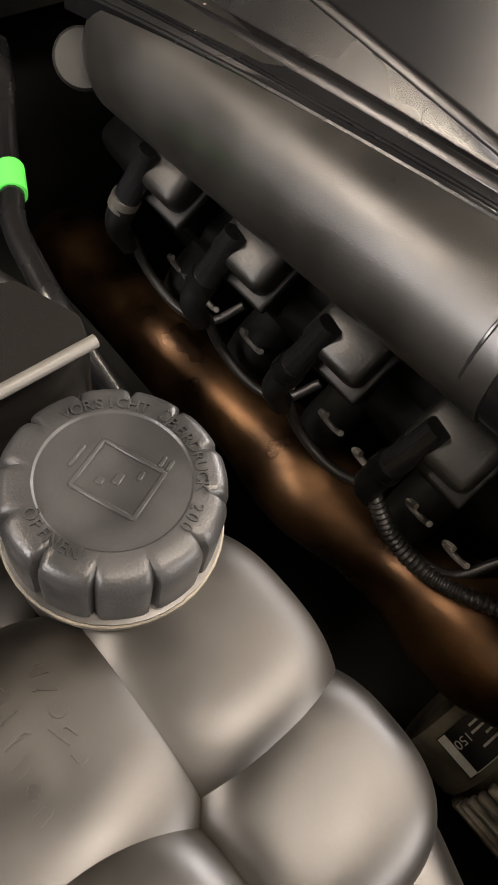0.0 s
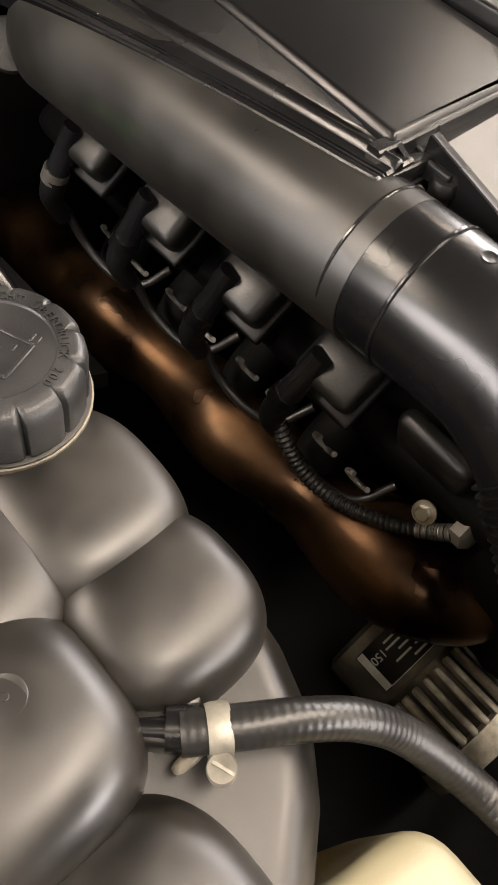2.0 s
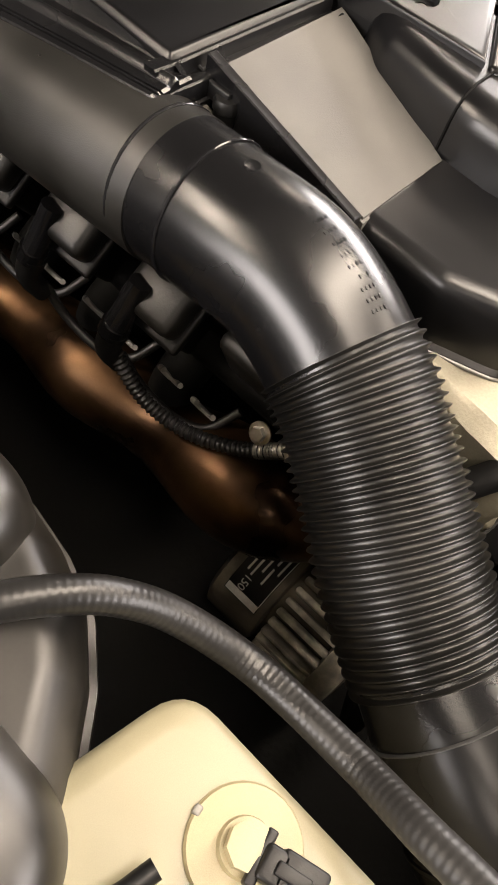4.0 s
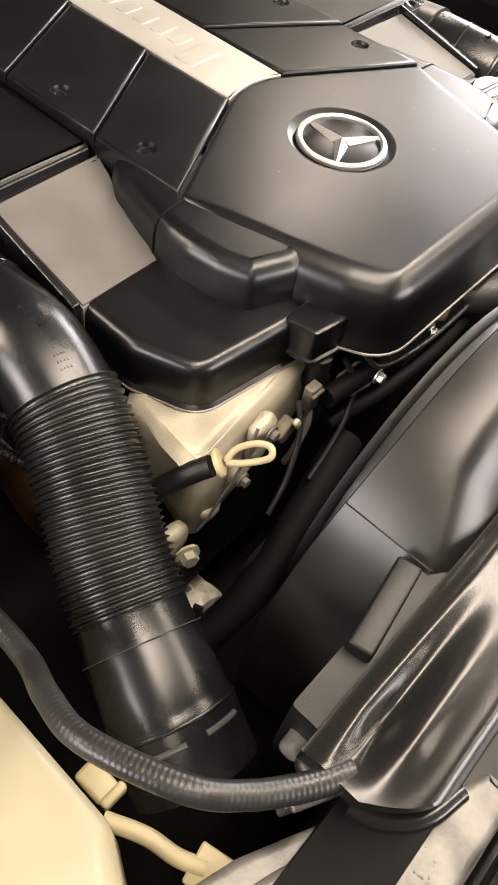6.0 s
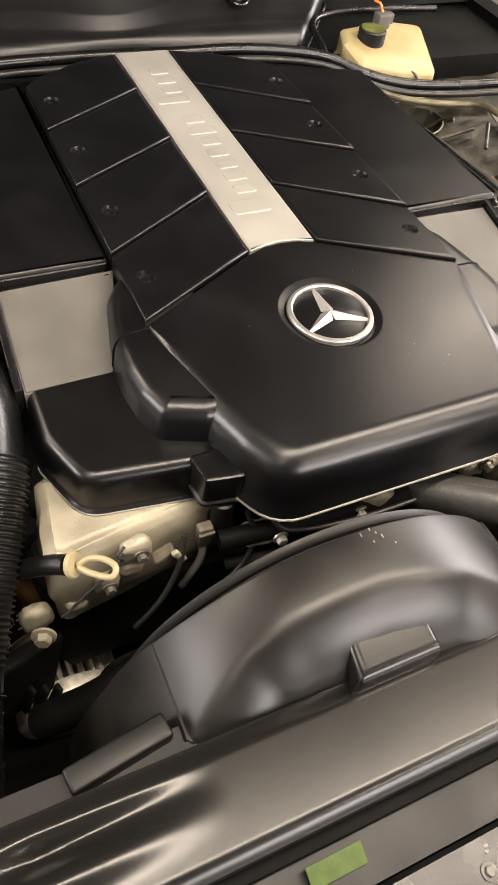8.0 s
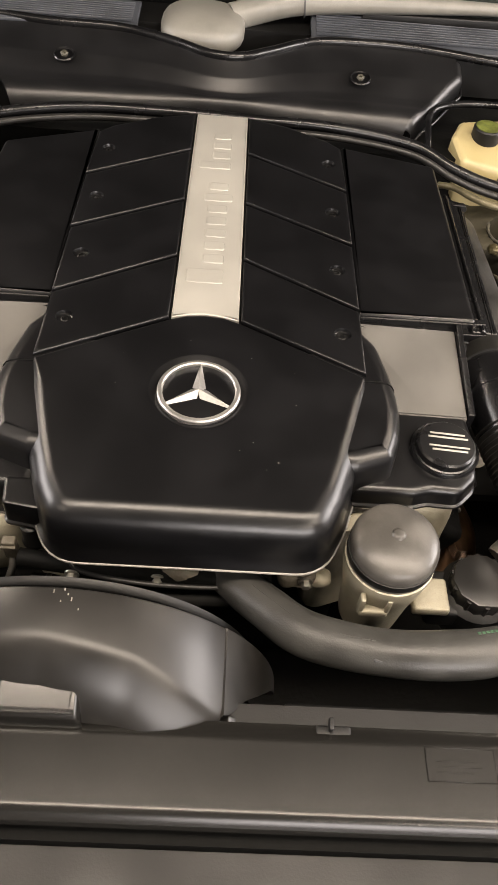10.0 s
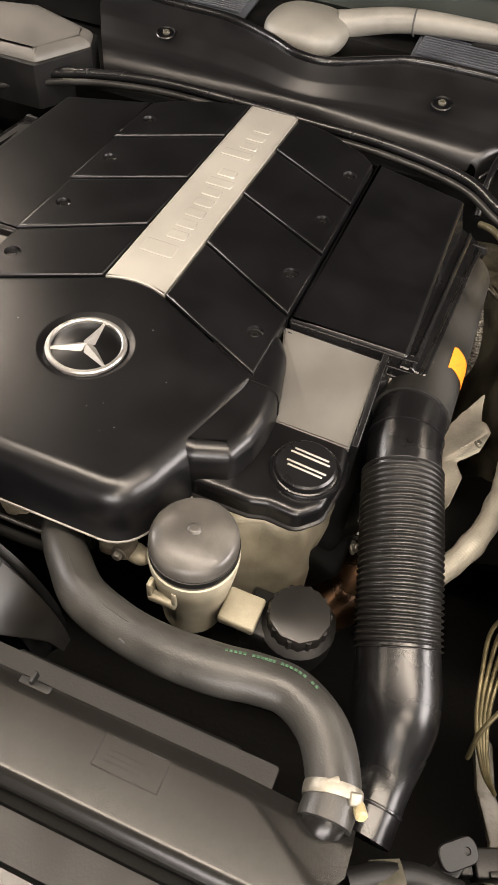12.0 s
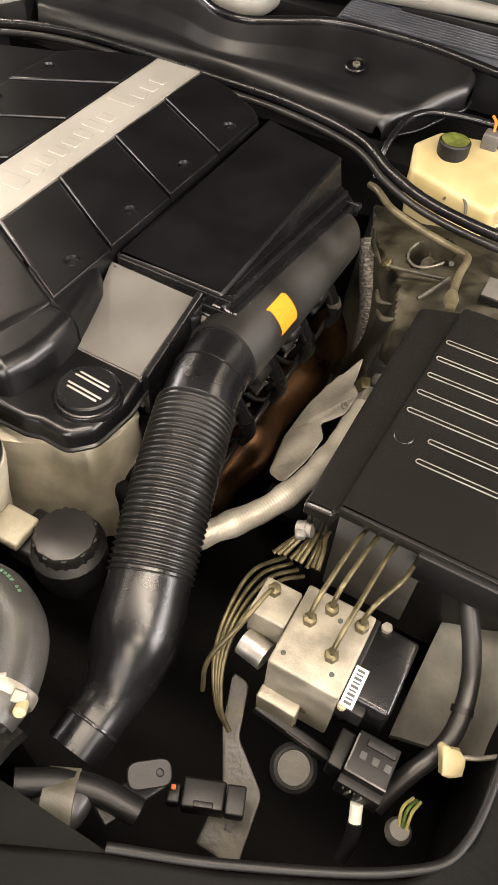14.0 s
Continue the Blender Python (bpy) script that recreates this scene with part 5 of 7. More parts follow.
put("plug", merge(block((SC[0] + 0.003, SC[1] - 0.024, 0.807), (0.020, 0.022, 0.014), 0.002, pose(0, 0, 0, 0, 0, 14)), block((SC[0] + 0.001, SC[1] - 0.012, 0.808), (0.015, 0.012, 0.012), 0.002, pose(0, 0, 0, 0, 0, 14)), block((SC[0] + 0.0, SC[1] - 0.006, 0.806), (0.024, 0.005, 0.009), 0.0012, pose(0, 0, 0, 0, 0, 14)), block((SC[0] + 0.003, SC[1] - 0.02, 0.815), (0.006, 0.016, 0.003), 0.001, pose(0, 0, 0, 0, 0, 14))), M_DARK, sens)
put("cable", sweep(smooth_path([(SC[0] + 0.004, SC[1] - 0.032, 0.807), (-0.643, -0.197, 0.806), (-0.661, -0.203, 0.804), (-0.684, -0.208, 0.803), (-0.72, -0.222, 0.80)], 8), 0.0034, 12), M_RUBBER, sens)
put("wire", sweep([(SC[0] + 0.007, SC[1] - 0.033, 0.810), (SC[0] + 0.006, SC[1] - 0.040, 0.811)], 0.0012, 8), M_ORANGE, sens)
wcap = put("cap", lathe([(0.05, 0.0), (0.05, 0.010), (0.046, 0.014), (0.0, 0.016)], 40, Matrix.Translation((-0.744, -0.150, 0.7895))), M_YELLOW, wash, "translucent yellow filler cap")
put("strap", merge(sweep(smooth_path([(-0.672, -0.131, 0.812), (-0.686, -0.128, 0.811), (-0.700, -0.125, 0.811), (-0.711, -0.14, 0.81), (-0.732, -0.154, 0.81)], 8), 0.0048, 10), block((-0.742, -0.165, 0.808), (0.03, 0.05, 0.004), 0.0015)), M_DARK, wcap)

# ---- dipstick, sensor and clutter at the front of the engine ----
dip = thing("dipstick", (-0.39, -0.12, 0.70), "dipstick with a cream loop handle in a black tube", "dipstick")
put("tube", sweep(smooth_path([(-0.44, -0.075, 0.70), (-0.405, -0.105, 0.745), (-0.372, -0.133, 0.785), (-0.356, -0.146, 0.797)]), lambda u: 0.0075 if u < 0.5 else 0.0105, 16), M_DARK, dip)
d_dir = Vector((0.03, -0.025, 0.02))
put("flange", lathe([(0.0, 0.0), (0.0135, 0.0), (0.014, 0.002), (0.0125, 0.0045), (0.0, 0.006)], 24, Matrix.Translation((-0.352, -0.149, 0.80)) @ d_dir.to_track_quat("Z", "Y").to_matrix().to_4x4()), M_CREAM, dip)
loop = [(-0.347, -0.154, 0.804), (-0.336, -0.156, 0.814), (-0.324, -0.166, 0.821), (-0.317, -0.178, 0.822), (-0.323, -0.184, 0.817), (-0.337, -0.170, 0.808), (-0.347, -0.156, 0.803)]
put("handle", sweep(smooth_path(loop, 8), 0.0033, 12), M_CREAM, dip)

seam_w = thing("gasket_seam", (-0.33, -0.15, 0.72), "dark wavy gasket seam down the pale timing cover", "gasket")
put("seam", sweep(smooth_path([(-0.300, -0.151, 0.806), (-0.308, -0.153, 0.796), (-0.302, -0.152, 0.782), (-0.318, -0.153, 0.765), (-0.331, -0.154, 0.752), (-0.345, -0.154, 0.738), (-0.360, -0.153, 0.716), (-0.370, -0.151, 0.702)], 8), 0.0016, 8), M_INK, seam_w)
for lx, ly, lz, lr in ((-0.286, -0.146, 0.785, 0.017), (-0.292, -0.147, 0.760, 0.013), (-0.318, -0.148, 0.742, 0.014), (-0.395, -0.140, 0.700, 0.018), (-0.352, -0.147, 0.712, 0.012)):
    put("casting_lug", rough(lump((lx, ly, lz), (lr, lr * 0.55, lr * 1.15), 0.75, 20, 14), 0.003, 80, 0), M_CAST, engine)
for lx, lz in ((-0.284, 0.790), (-0.318, 0.744)):
    bolt("lug_bolt", (lx, -0.156, lz), 0.0055, 0.008, M_PALE, engine, pose(0, 0, 0, 90, 0, 0))
leads = thing("front_wire_loom", (-0.15, -0.165, 0.75), "thin dark leads running under the cover lip", "wiring")
for q in ([(-0.165, -0.150, 0.800), (-0.160, -0.166, 0.775), (-0.172, -0.176, 0.745), (-0.200, -0.182, 0.715), (-0.235, -0.186, 0.690)], [(-0.142, -0.156, 0.800), (-0.128, -0.176, 0.782), (-0.060, -0.186, 0.776), (0.02, -0.186, 0.772), (0.09, -0.180, 0.770)], [(-0.235, -0.150, 0.790), (-0.246, -0.166, 0.760), (-0.270, -0.178, 0.720), (-0.30, -0.184, 0.690)]):
    put("lead", sweep(smooth_path(q, 8), 0.0032, 10), M_RUBBER, leads)
conn = thing("wired_sensor", (-0.195, -0.14, 0.76), "dark sensor with a clipped connector under the cover", "sensor")
put("barrel", lathe([(0.011, 0.0), (0.014, 0.004), (0.0145, 0.012), (0.012, 0.016), (0.012, 0.042), (0.009, 0.044)], 24, Matrix.Translation((-0.187, -0.135, 0.768))), M_DARK, conn)
put("connector", merge(block((-0.212, -0.149, 0.778), (0.016, 0.012, 0.034), 0.002), block((-0.212, -0.156, 0.788), (0.018, 0.004, 0.004), 0.001)), M_CAST_DARK, conn)
put("tail", sweep(smooth_path([(-0.212, -0.150, 0.762), (-0.216, -0.155, 0.74), (-0.226, -0.155, 0.71), (-0.232, -0.15, 0.68)]), 0.0045, 10), M_DUCT, conn)
small = thing("crank_sensor", (-0.24, -0.145, 0.75), "small grimy connector on the timing cover", "sensor")
put("body", block((-0.255, -0.152, 0.765), (0.026, 0.014, 0.02), 0.003, pose(0, 0, 0, 0, -30, 0)), M_CAST_DARK, small)
put("clip", block((-0.244, -0.16, 0.77), (0.008, 0.006, 0.024), 0.002, pose(0, 0, 0, 0, -30, 0)), M_CAST, small)
belt = thing("drive_belt_guard", (-0.2, -0.2, 0.55), "grimy belt and pulley arm below the cover, in painted shade", "belt drive")
put("arm", sweep(smooth_path([(-0.16, -0.18, 0.69), (-0.25, -0.20, 0.66), (-0.34, -0.215, 0.62), (-0.42, -0.20, 0.56)]), 0.02, 12), M_DEEP, belt)
put("pulley", lathe([(0.0, -0.01), (0.045, -0.01), (0.047, 0.0), (0.045, 0.01), (0.0, 0.012)], 32, Matrix.Translation((-0.30, -0.20, 0.60)) @ pose(0, 0, 0, 90, 0, 0)), M_DEEP, belt)
bolt("bolt", (-0.305, -0.222, 0.63), 0.008, 0.01, M_STEEL, belt, pose(0, 0, 0, 90, 0, 0))
bolt("bolt", (-0.233, -0.19, 0.67), 0.008, 0.01, M_STEEL, belt, pose(0, 0, 0, 90, 0, 0))
put("plate", block((-0.43, -0.16, 0.60), (0.10, 0.02, 0.12), 0.006, pose(0, 0, 0, 0, 12, 20)), M_DEEP, belt)
for k in range(3):
    put("slot_rib", block((-0.425 + 0.014 * k, -0.175 - 0.004 * k, 0.575), (0.006, 0.012, 0.04), 0.002, pose(0, 0, 0, 0, 25, 20)), M_DEEP, belt)
bolt("casting_bolt", (-0.392, -0.158, 0.69), 0.009, 0.012, M_CAST, engine, pose(0, 0, 0, 80, 0, -20))

# ---- right side: sleeved hose, hydraulic unit, battery cover ----
sleeve = thing("sleeved_hose", (0.55, 0.1, 0.62), "silvery sleeved coolant pipe curving past the engine", "hose")
SIL = smooth_path([(0.44, -0.055, 0.655), (0.479, -0.020, 0.678), (0.526, 0.045, 0.685), (0.553, 0.111, 0.69), (0.564, 0.177, 0.69), (0.567, 0.235, 0.688), (0.567, 0.285, 0.684)], 10)
put("pipe", sweep(resample(SIL, 260), lambda u: (0.0185 - 0.003 * u) * (1 + 0.05 * math.sin(31 * u) + 0.04 * math.sin(57 * u + 1)) + 0.0002 * math.cos(u * 2 * math.pi * 90), 20), M_FOIL, sleeve)
put("end_nut", lathe([(0.016, 0.0), (0.016, 0.022), (0.013, 0.024), (0.012, 0.034), (0.0, 0.034)], 6, Matrix.Translation((0.567, 0.288, 0.684)) @ pose(0, 0, 0, -90, 0, 0)), M_PALE, sleeve)
put("second_nut", lathe([(0.010, 0.03), (0.014, 0.036), (0.014, 0.05), (0.009, 0.054), (0.0, 0.054)], 6, Matrix.Translation((0.567, 0.288, 0.684)) @ pose(0, 0, 0, -90, 0, 20)), M_BRASS, sleeve)
put("damper", lathe([(0.010, 0.355), (0.023, 0.358), (0.0245, 0.364), (0.0245, 0.40), (0.022, 0.406), (0.010, 0.408)], 32, Matrix.Translation((0.5655, 0.0, 0.685)) @ pose(0, 0, 0, -90, 0, 0)), M_RUBBER, sleeve)
put("metal_pipe", sweep(smooth_path([(0.567, 0.33, 0.684), (0.565, 0.40, 0.686), (0.564, 0.46, 0.69), (0.563, 0.515, 0.697)], 6), 0.0105, 16), M_METAL, sleeve)
put("wall_flange", lathe([(0.0, 0.0), (0.024, 0.0), (0.025, 0.005), (0.018, 0.012), (0.012, 0.016), (0.0, 0.016)], 28, Matrix.Translation((0.563, 0.532, 0.699)) @ pose(0, 0, 0, 90, 0, 0)), M_METAL, sleeve)
mesh_hose = thing("braided_hose", (0.47, 0.45, 0.69), "grey braided metal hose hanging beside the engine", "hose")
mp = resample(smooth_path([(0.425, 0.61, 0.735), (0.446, 0.582, 0.700), (0.470, 0.558, 0.650), (0.480, 0.548, 0.605), (0.478, 0.548, 0.55), (0.474, 0.55, 0.49)], 10), 160)
put("braid", sweep(mp, lambda u: float(np.interp(u, [0, 0.25, 0.6, 0.8, 1.0], [0.0125, 0.0165, 0.0215, 0.0190, 0.0145])) + 0.0006 * math.cos(u * 2 * math.pi * 60), 22), M_BRAID, mesh_hose)
put("end_sleeve", sweep(mp[-34:-20], lambda u: 0.0188 - 0.0015 * u, 20), M_PALE, mesh_hose, "pale crimped end sleeve")
shield = thing("heat_shield", (0.50, 0.30, 0.58), "pale crumpled sheet metal heat shield with a bolted lobe", "heat shield")
o = fillet([(0.513, 0.440), (0.521, 0.386), (0.540, 0.358), (0.532, 0.326), (0.501, 0.304), (0.519, 0.280), (0.512, 0.222), (0.494, 0.186), (0.462, 0.20), (0.452, 0.28), (0.474, 0.38), (0.490, 0.410)], [0.003, 0.010, 0.008, 0.008, 0.008, 0.014, 0.012, 0.01, 0.012, 0.03, 0.03, 0.01], 5)
bm = skirted(o, [(-0.004, 0.0022), (-0.0012, 0.0020), (0.0, 0.0008), (-0.0008, 0.0)], tilt=lambda x, y: 0.600 + 0.25 * (y - 0.33) + 0.5 * (x - 0.515))
bmesh.ops.triangulate(bm, faces=[f for f in bm.faces if len(f.verts) > 4])
bmesh.ops.subdivide_edges(bm, edges=[e for e in bm.edges if e.calc_length() > 0.02], cuts=4, use_grid_fill=True)
for v in bm.verts:
    v.co.z += 0.010 * noise.noise(v.co * 22) + 0.004 * noise.noise(v.co * 60)
put("sheet", bm, M_FOIL, shield, angle=50)
bolt("bolt", (0.527, 0.340, 0.608), 0.0055, 0.006, M_STEEL, shield)

unit = thing("hydraulic_unit", (0.70, -0.14, 0.62), "bare aluminium brake hydraulic unit with a black motor", "brake unit")
put("valve_block", block((0.683, -0.138, 0.755), (0.078, 0.098, 0.11), 0.003), M_ABS, unit)
put("side_block", block((0.622, -0.126, 0.785), (0.042, 0.046, 0.05), 0.003), M_ABS, unit)
put("lower_block", block((0.666, -0.190, 0.705), (0.046, 0.016, 0.075), 0.002, pose(0, 0, 0, 4, 0, 0)), M_ABS, unit)
put("motor", block((0.7475, -0.128, 0.752), (0.050, 0.088, 0.085), 0.005), M_PIPE, unit)
put("motor_flange", merge(block((0.724, -0.130, 0.790), (0.008, 0.095, 0.010), 0.002), block((0.735, -0.176, 0.770), (0.030, 0.012, 0.03), 0.002)), M_DARK, unit)
lab2 = put("paper_label", block((0.7305, -0.162, 0.7952), (0.014, 0.045, 0.001), 0.0003, None, 1), M_LABEL, unit, "white label with a row of bars")
for k in range(9):
    put("print_bar", block((0.7305, -0.180 + 0.0045 * k, 0.7959), (0.008, 0.0016 if k % 2 else 0.0028, 0.0008), 0.0, None, 1), M_INK, lab2)
put("connector", merge(block((0.776, -0.204, 0.738), (0.044, 0.044, 0.040), 0.0015), block((0.776, -0.230, 0.726), (0.046, 0.010, 0.034), 0.0012), block((0.780, -0.190, 0.7595), (0.030, 0.010, 0.004), 0.0008), block((0.745, -0.205, 0.728), (0.016, 0.040, 0.036), 0.002)), M_DARK, unit)
put("connector_frame", merge(block((0.776, -0.2255, 0.7592), (0.044, 0.002, 0.002), 0.0005), block((0.7545, -0.206, 0.7592), (0.002, 0.038, 0.002), 0.0005)), M_METAL, unit)
for k in range(3):
    put("connector_slot", block((0.766 + 0.013 * k, -0.205, 0.7583), (0.007, 0.008, 0.0012), 0.0003, None, 1), M_INK, unit)
for k in range(4):
    put("connector_rib", block((0.761 + 0.006 * k, -0.2362, 0.730), (0.0025, 0.003, 0.018), 0.0006, pose(0, 0, 0, 0, 12 * (k % 2), 0), 1), M_METAL if k % 2 else M_DARK, unit)
put("motor_bolt", lathe([(0.006, 0.0), (0.006, 0.006), (0.0, 0.007)], 6, Matrix.Translation((0.735, -0.088, 0.794))), M_PALE, unit)
put("corner_stud", lathe([(0.005, 0.0), (0.005, 0.006), (0.0, 0.008)], 8, Matrix.Translation((0.727, -0.182, 0.785))), M_CREAM, unit)
put("white_stub", sweep([(0.780, -0.236, 0.716), (0.786, -0.250, 0.704)], 0.0065, 14), M_LABEL, unit)
put("connector_tail", sweep(smooth_path([(0.786, -0.250, 0.704), (0.79, -0.262, 0.69), (0.788, -0.28, 0.67)]), 0.008, 12), M_DARK, unit)
put("front_bore", lathe([(0.0, 0.0), (0.006, 0.0), (0.006, 0.0006), (0.0, 0.0008)], 16, Matrix.Translation((0.690, -0.1872, 0.733)) @ pose(0, 0, 0, 90, 0, 0)), M_BRASS, unit)
for hx, hy in ((0.654, -0.172), (0.706, -0.168), (0.69, -0.112)):
    put("bore", lathe([(0.0, 0.0), (0.0028, 0.0), (0.0028, 0.0006), (0.0, 0.0007)], 12, Matrix.Translation((hx, hy, 0.8102))), M_INK, unit)
ports = [((0.662, -0.128), (0.668, -0.04)), ((0.677, -0.106), (0.684, -0.032)), ((0.698, -0.152), (0.705, -0.035)), ((0.712, -0.108), (0.73, -0.05)), ((0.615, -0.117), (0.585, -0.19))]
for k, ((px, py), (qx, qy)) in enumerate(ports):
    put("port_nut", lathe([(0.0075, 0.0), (0.0075, 0.009), (0.004, 0.011), (0, 0.011)], 6, Matrix.Translation((px, py, 0.8095))), M_BRASS, unit)
    bend = [(px, py, 0.812), (px, py + 0.002, 0.836), (px + (qx - px) * 0.3, py + (qy - py) * 0.3, 0.846), (qx, qy, 0.838), (qx + 0.004, qy + 0.035, 0.826), (qx + 0.006, qy + 0.07, 0.80)]
    if k == 4:
        bend = [(px, py, 0.812), (px - 0.003, py - 0.01, 0.822), (px - 0.012, py - 0.05, 0.812), (px - 0.03, py - 0.085, 0.77), (px - 0.028, py - 0.10, 0.72)]
    put("brake_pipe", sweep(smooth_path(bend, 8), 0.0028, 10), M_BRASS, unit)
for k in range(4):
    dx = 0.010 * k
    put("brake_pipe", sweep(smooth_path([(0.625 - dx, -0.05 + 0.004 * k, 0.745), (0.604 - dx, -0.085, 0.765), (0.592 - dx * 0.6, -0.14, 0.765), (0.595 - dx * 0.4, -0.185, 0.745), (0.612 - dx * 0.2, -0.22, 0.715), (0.63, -0.232, 0.69)], 8), 0.0026, 10), M_BRASS, unit)
put("fitting", sweep([(0.605, -0.16, 0.76), (0.635, -0.165, 0.76)], 0.016, 18), M_STEEL, unit)
o = fillet([(0.598, -0.165), (0.622, -0.17), (0.640, -0.225), (0.690, -0.262), (0.700, -0.335), (0.650, -0.335), (0.645, -0.270), (0.618, -0.225)], [0.006, 0.01, 0.02, 0.02, 0.004, 0.004, 0.012, 0.012], 4)
put("bracket", skirted(o, [(-0.002, 0.676), (-0.0005, 0.6755), (0.0, 0.674), (0.0, 0.668)], tilt=lambda x, y: 0.25 * (y + 0.165)), M_TOWER, unit, "dark olive bracket plate")
put("bracket_slot", block((0.674, -0.305, 0.6415), (0.008, 0.010, 0.002), 0.0006, pose(0, 0, 0, 14, 0, 0)), M_INK, unit)
put("front_rail", merge(block((0.690, -0.199, 0.692), (0.095, 0.012, 0.016), 0.002, pose(0, 0, 0, 0, 6, -4)), block((0.700, -0.206, 0.700), (0.030, 0.003, 0.004), 0.001, pose(0, 0, 0, 0, 6, -4))), M_DARK, unit)
put("rubber_mount", lathe([(0.0, 0.0), (0.022, 0.0), (0.027, 0.008), (0.026, 0.018), (0.022, 0.0205), (0.0185, 0.019), (0.018, 0.015)], 28, Matrix.Translation((0.708, -0.220, 0.650)) @ pose(0, 0, 0, 14, 0, 0)), M_DARK, unit)
put("mount_disc", lathe([(0.0182, 0.0), (0.0180, 0.001), (0.0, 0.002)], 24, Matrix.Translation((0.708, -0.220, 0.650)) @ pose(0, 0, 0, 14, 0, 0) @ Matrix.Translation((0, 0, 0.0152))), M_TOWER, unit)
tangle = thing("brake_pipe_bundle", (0.63, -0.05, 0.70), "tangle of olive plated brake pipes with a steel clip", "pipes")
random.seed(9)
for k in range(9):
    a = Vector((0.585 + 0.007 * k, -0.058 + 0.006 * random.random(), 0.772 + 0.006 * (k % 3)))
    up = random.uniform(0.004, 0.014)
    put("pipe", sweep(smooth_path([a, a + Vector((0.012 - 0.002 * k, 0.022, up)), a + Vector((0.022 - 0.004 * k, 0.045, up * 0.6)), a + Vector((0.035 - 0.005 * k, 0.085, -0.012)), a + Vector((0.04 - 0.005 * k, 0.12, -0.03))], 6), 0.0028, 8), M_BRASS, tangle)
put("clip", merge(sweep([(0.598, -0.024, 0.795), (0.616, -0.022, 0.800)], 0.009, 14), block((0.606, -0.034, 0.800), (0.012, 0.010, 0.010), 0.002, pose(0, 0, 0, 0, 0, 25)), sweep([(0.606, -0.023, 0.797), (0.609, -0.0225, 0.798)], 0.0105, 16)), M_METAL, tangle)

batt = thing("battery_cover", (0.75, 0.16, 0.62), "matt dark battery cover with raised ribs outlined by painted highlights", "battery cover")
o = fillet([(0.601, -0.028), (0.634, -0.026), (0.640, -0.010), (0.94, -0.012), (0.94, 0.375), (0.66, 0.372), (0.597, 0.348)], [0.004, 0.004, 0.004, 0.01, 0.02, 0.01, 0.01], 4)
put("tray", skirted(o, [(-0.004, 0.852), (0.0, 0.849), (0.0, 0.835), (-0.01, 0.832), (-0.01, 0.64)]), M_RAD, batt)
o = fillet([(0.637, -0.020), (0.94, -0.022), (0.94, 0.372), (0.650, 0.368)], [0.004, 0.01, 0.02, 0.01], 4)
lid = put("lid", skirted(o, [(-0.004, 0.8615), (-0.001, 0.8605), (0.0, 0.858), (0.0005, 0.848)]), M_RAD, batt)
for x0, y in ((0.652, 0.287), (0.651, 0.252), (0.651, 0.219), (0.650, 0.185), (0.650, 0.151), (0.689, 0.117), (0.687, 0.083)):
    rib = put("raised_rib", block(((x0 + 0.87) / 2, y, 0.8618), (0.87 - x0, 0.0070, 0.0030), 0.0014), M_RAD, lid)
    # a pale loop paints the highlights on both edges of the rib
    turn = [(x0 + 0.0032 - 0.0032 * math.sin(a), y + 0.0032 * math.cos(a)) for a in np.linspace(0, math.pi, 9)]
    loop = [(0.865, y + 0.0032)] + turn + [(0.865, y - 0.0032)]
    put("edge_glint", sweep([(x, yy, 0.8630) for x, yy in loop], 0.0009, 6), M_GLINT, rib)
# wall under the tray edge, coloured paler grey to look lit
put("battery_side", block((0.690, 0.004, 0.745), (0.115, 0.010, 0.17), 0.004), M_DUCT, batt)
put("front_slab", block((0.835, -0.022, 0.832), (0.205, 0.010, 0.046), 0.002), M_DARK, batt)
put("spot", lathe([(0.012, 0.0), (0.011, 0.001), (0.007, 0.0004), (0, 0.0015)], 20, Matrix.Translation((0.662, 0.110, 0.8615))), M_RAD, lid)

loom = thing("rubber_conduit", (0.84, -0.05, 0.66), "thick black rubber conduit on the inner wing", "wiring")
put("conduit", sweep(smooth_path([(0.798, 0.01, 0.83), (0.800, -0.012, 0.80), (0.822, -0.045, 0.772), (0.836, -0.072, 0.75), (0.842, -0.108, 0.735), (0.838, -0.142, 0.72), (0.815, -0.185, 0.70), (0.80, -0.22, 0.68)], 10), 0.0105, 18), M_RUBBER, loom)
put("clip", sweep([(0.8405, -0.100, 0.738), (0.8415, -0.107, 0.7355)], 0.0122, 18), M_DARK, loom)
plug2 = thing("wire_plug", (0.835, -0.205, 0.68), "yellow-green wires in a small plug", "connector")
put("plug", lathe([(0.012, 0.0), (0.014, 0.01), (0.010, 0.018), (0, 0.018)], 16, Matrix.Translation((0.828, -0.235, 0.69))), M_DUCT, plug2)
for k in range(3):
    put("wire", sweep(smooth_path([(0.826 + 0.004 * k, -0.233, 0.706), (0.822 + 0.005 * k, -0.218, 0.718), (0.83 + 0.004 * k, -0.20, 0.705)]), 0.0018, 8), M_YELLOW if k != 1 else M_GREEN, plug2)
foam = thing("foam_scrap", (0.845, -0.164, 0.74), "crumpled pale scrap stuck by the wing", "debris")
put("scrap", rough(block((0.845, -0.164, 0.75), (0.022, 0.026, 0.012), 0.001, pose(0, 0, 0, 20, 12, 25)), 0.006, 60, 2), M_CREAM, foam)
put("tail", sweep(smooth_path([(0.852, -0.156, 0.752), (0.868, -0.150, 0.758), (0.885, -0.142, 0.772)], 5), 0.0028, 8), M_PALE, foam)

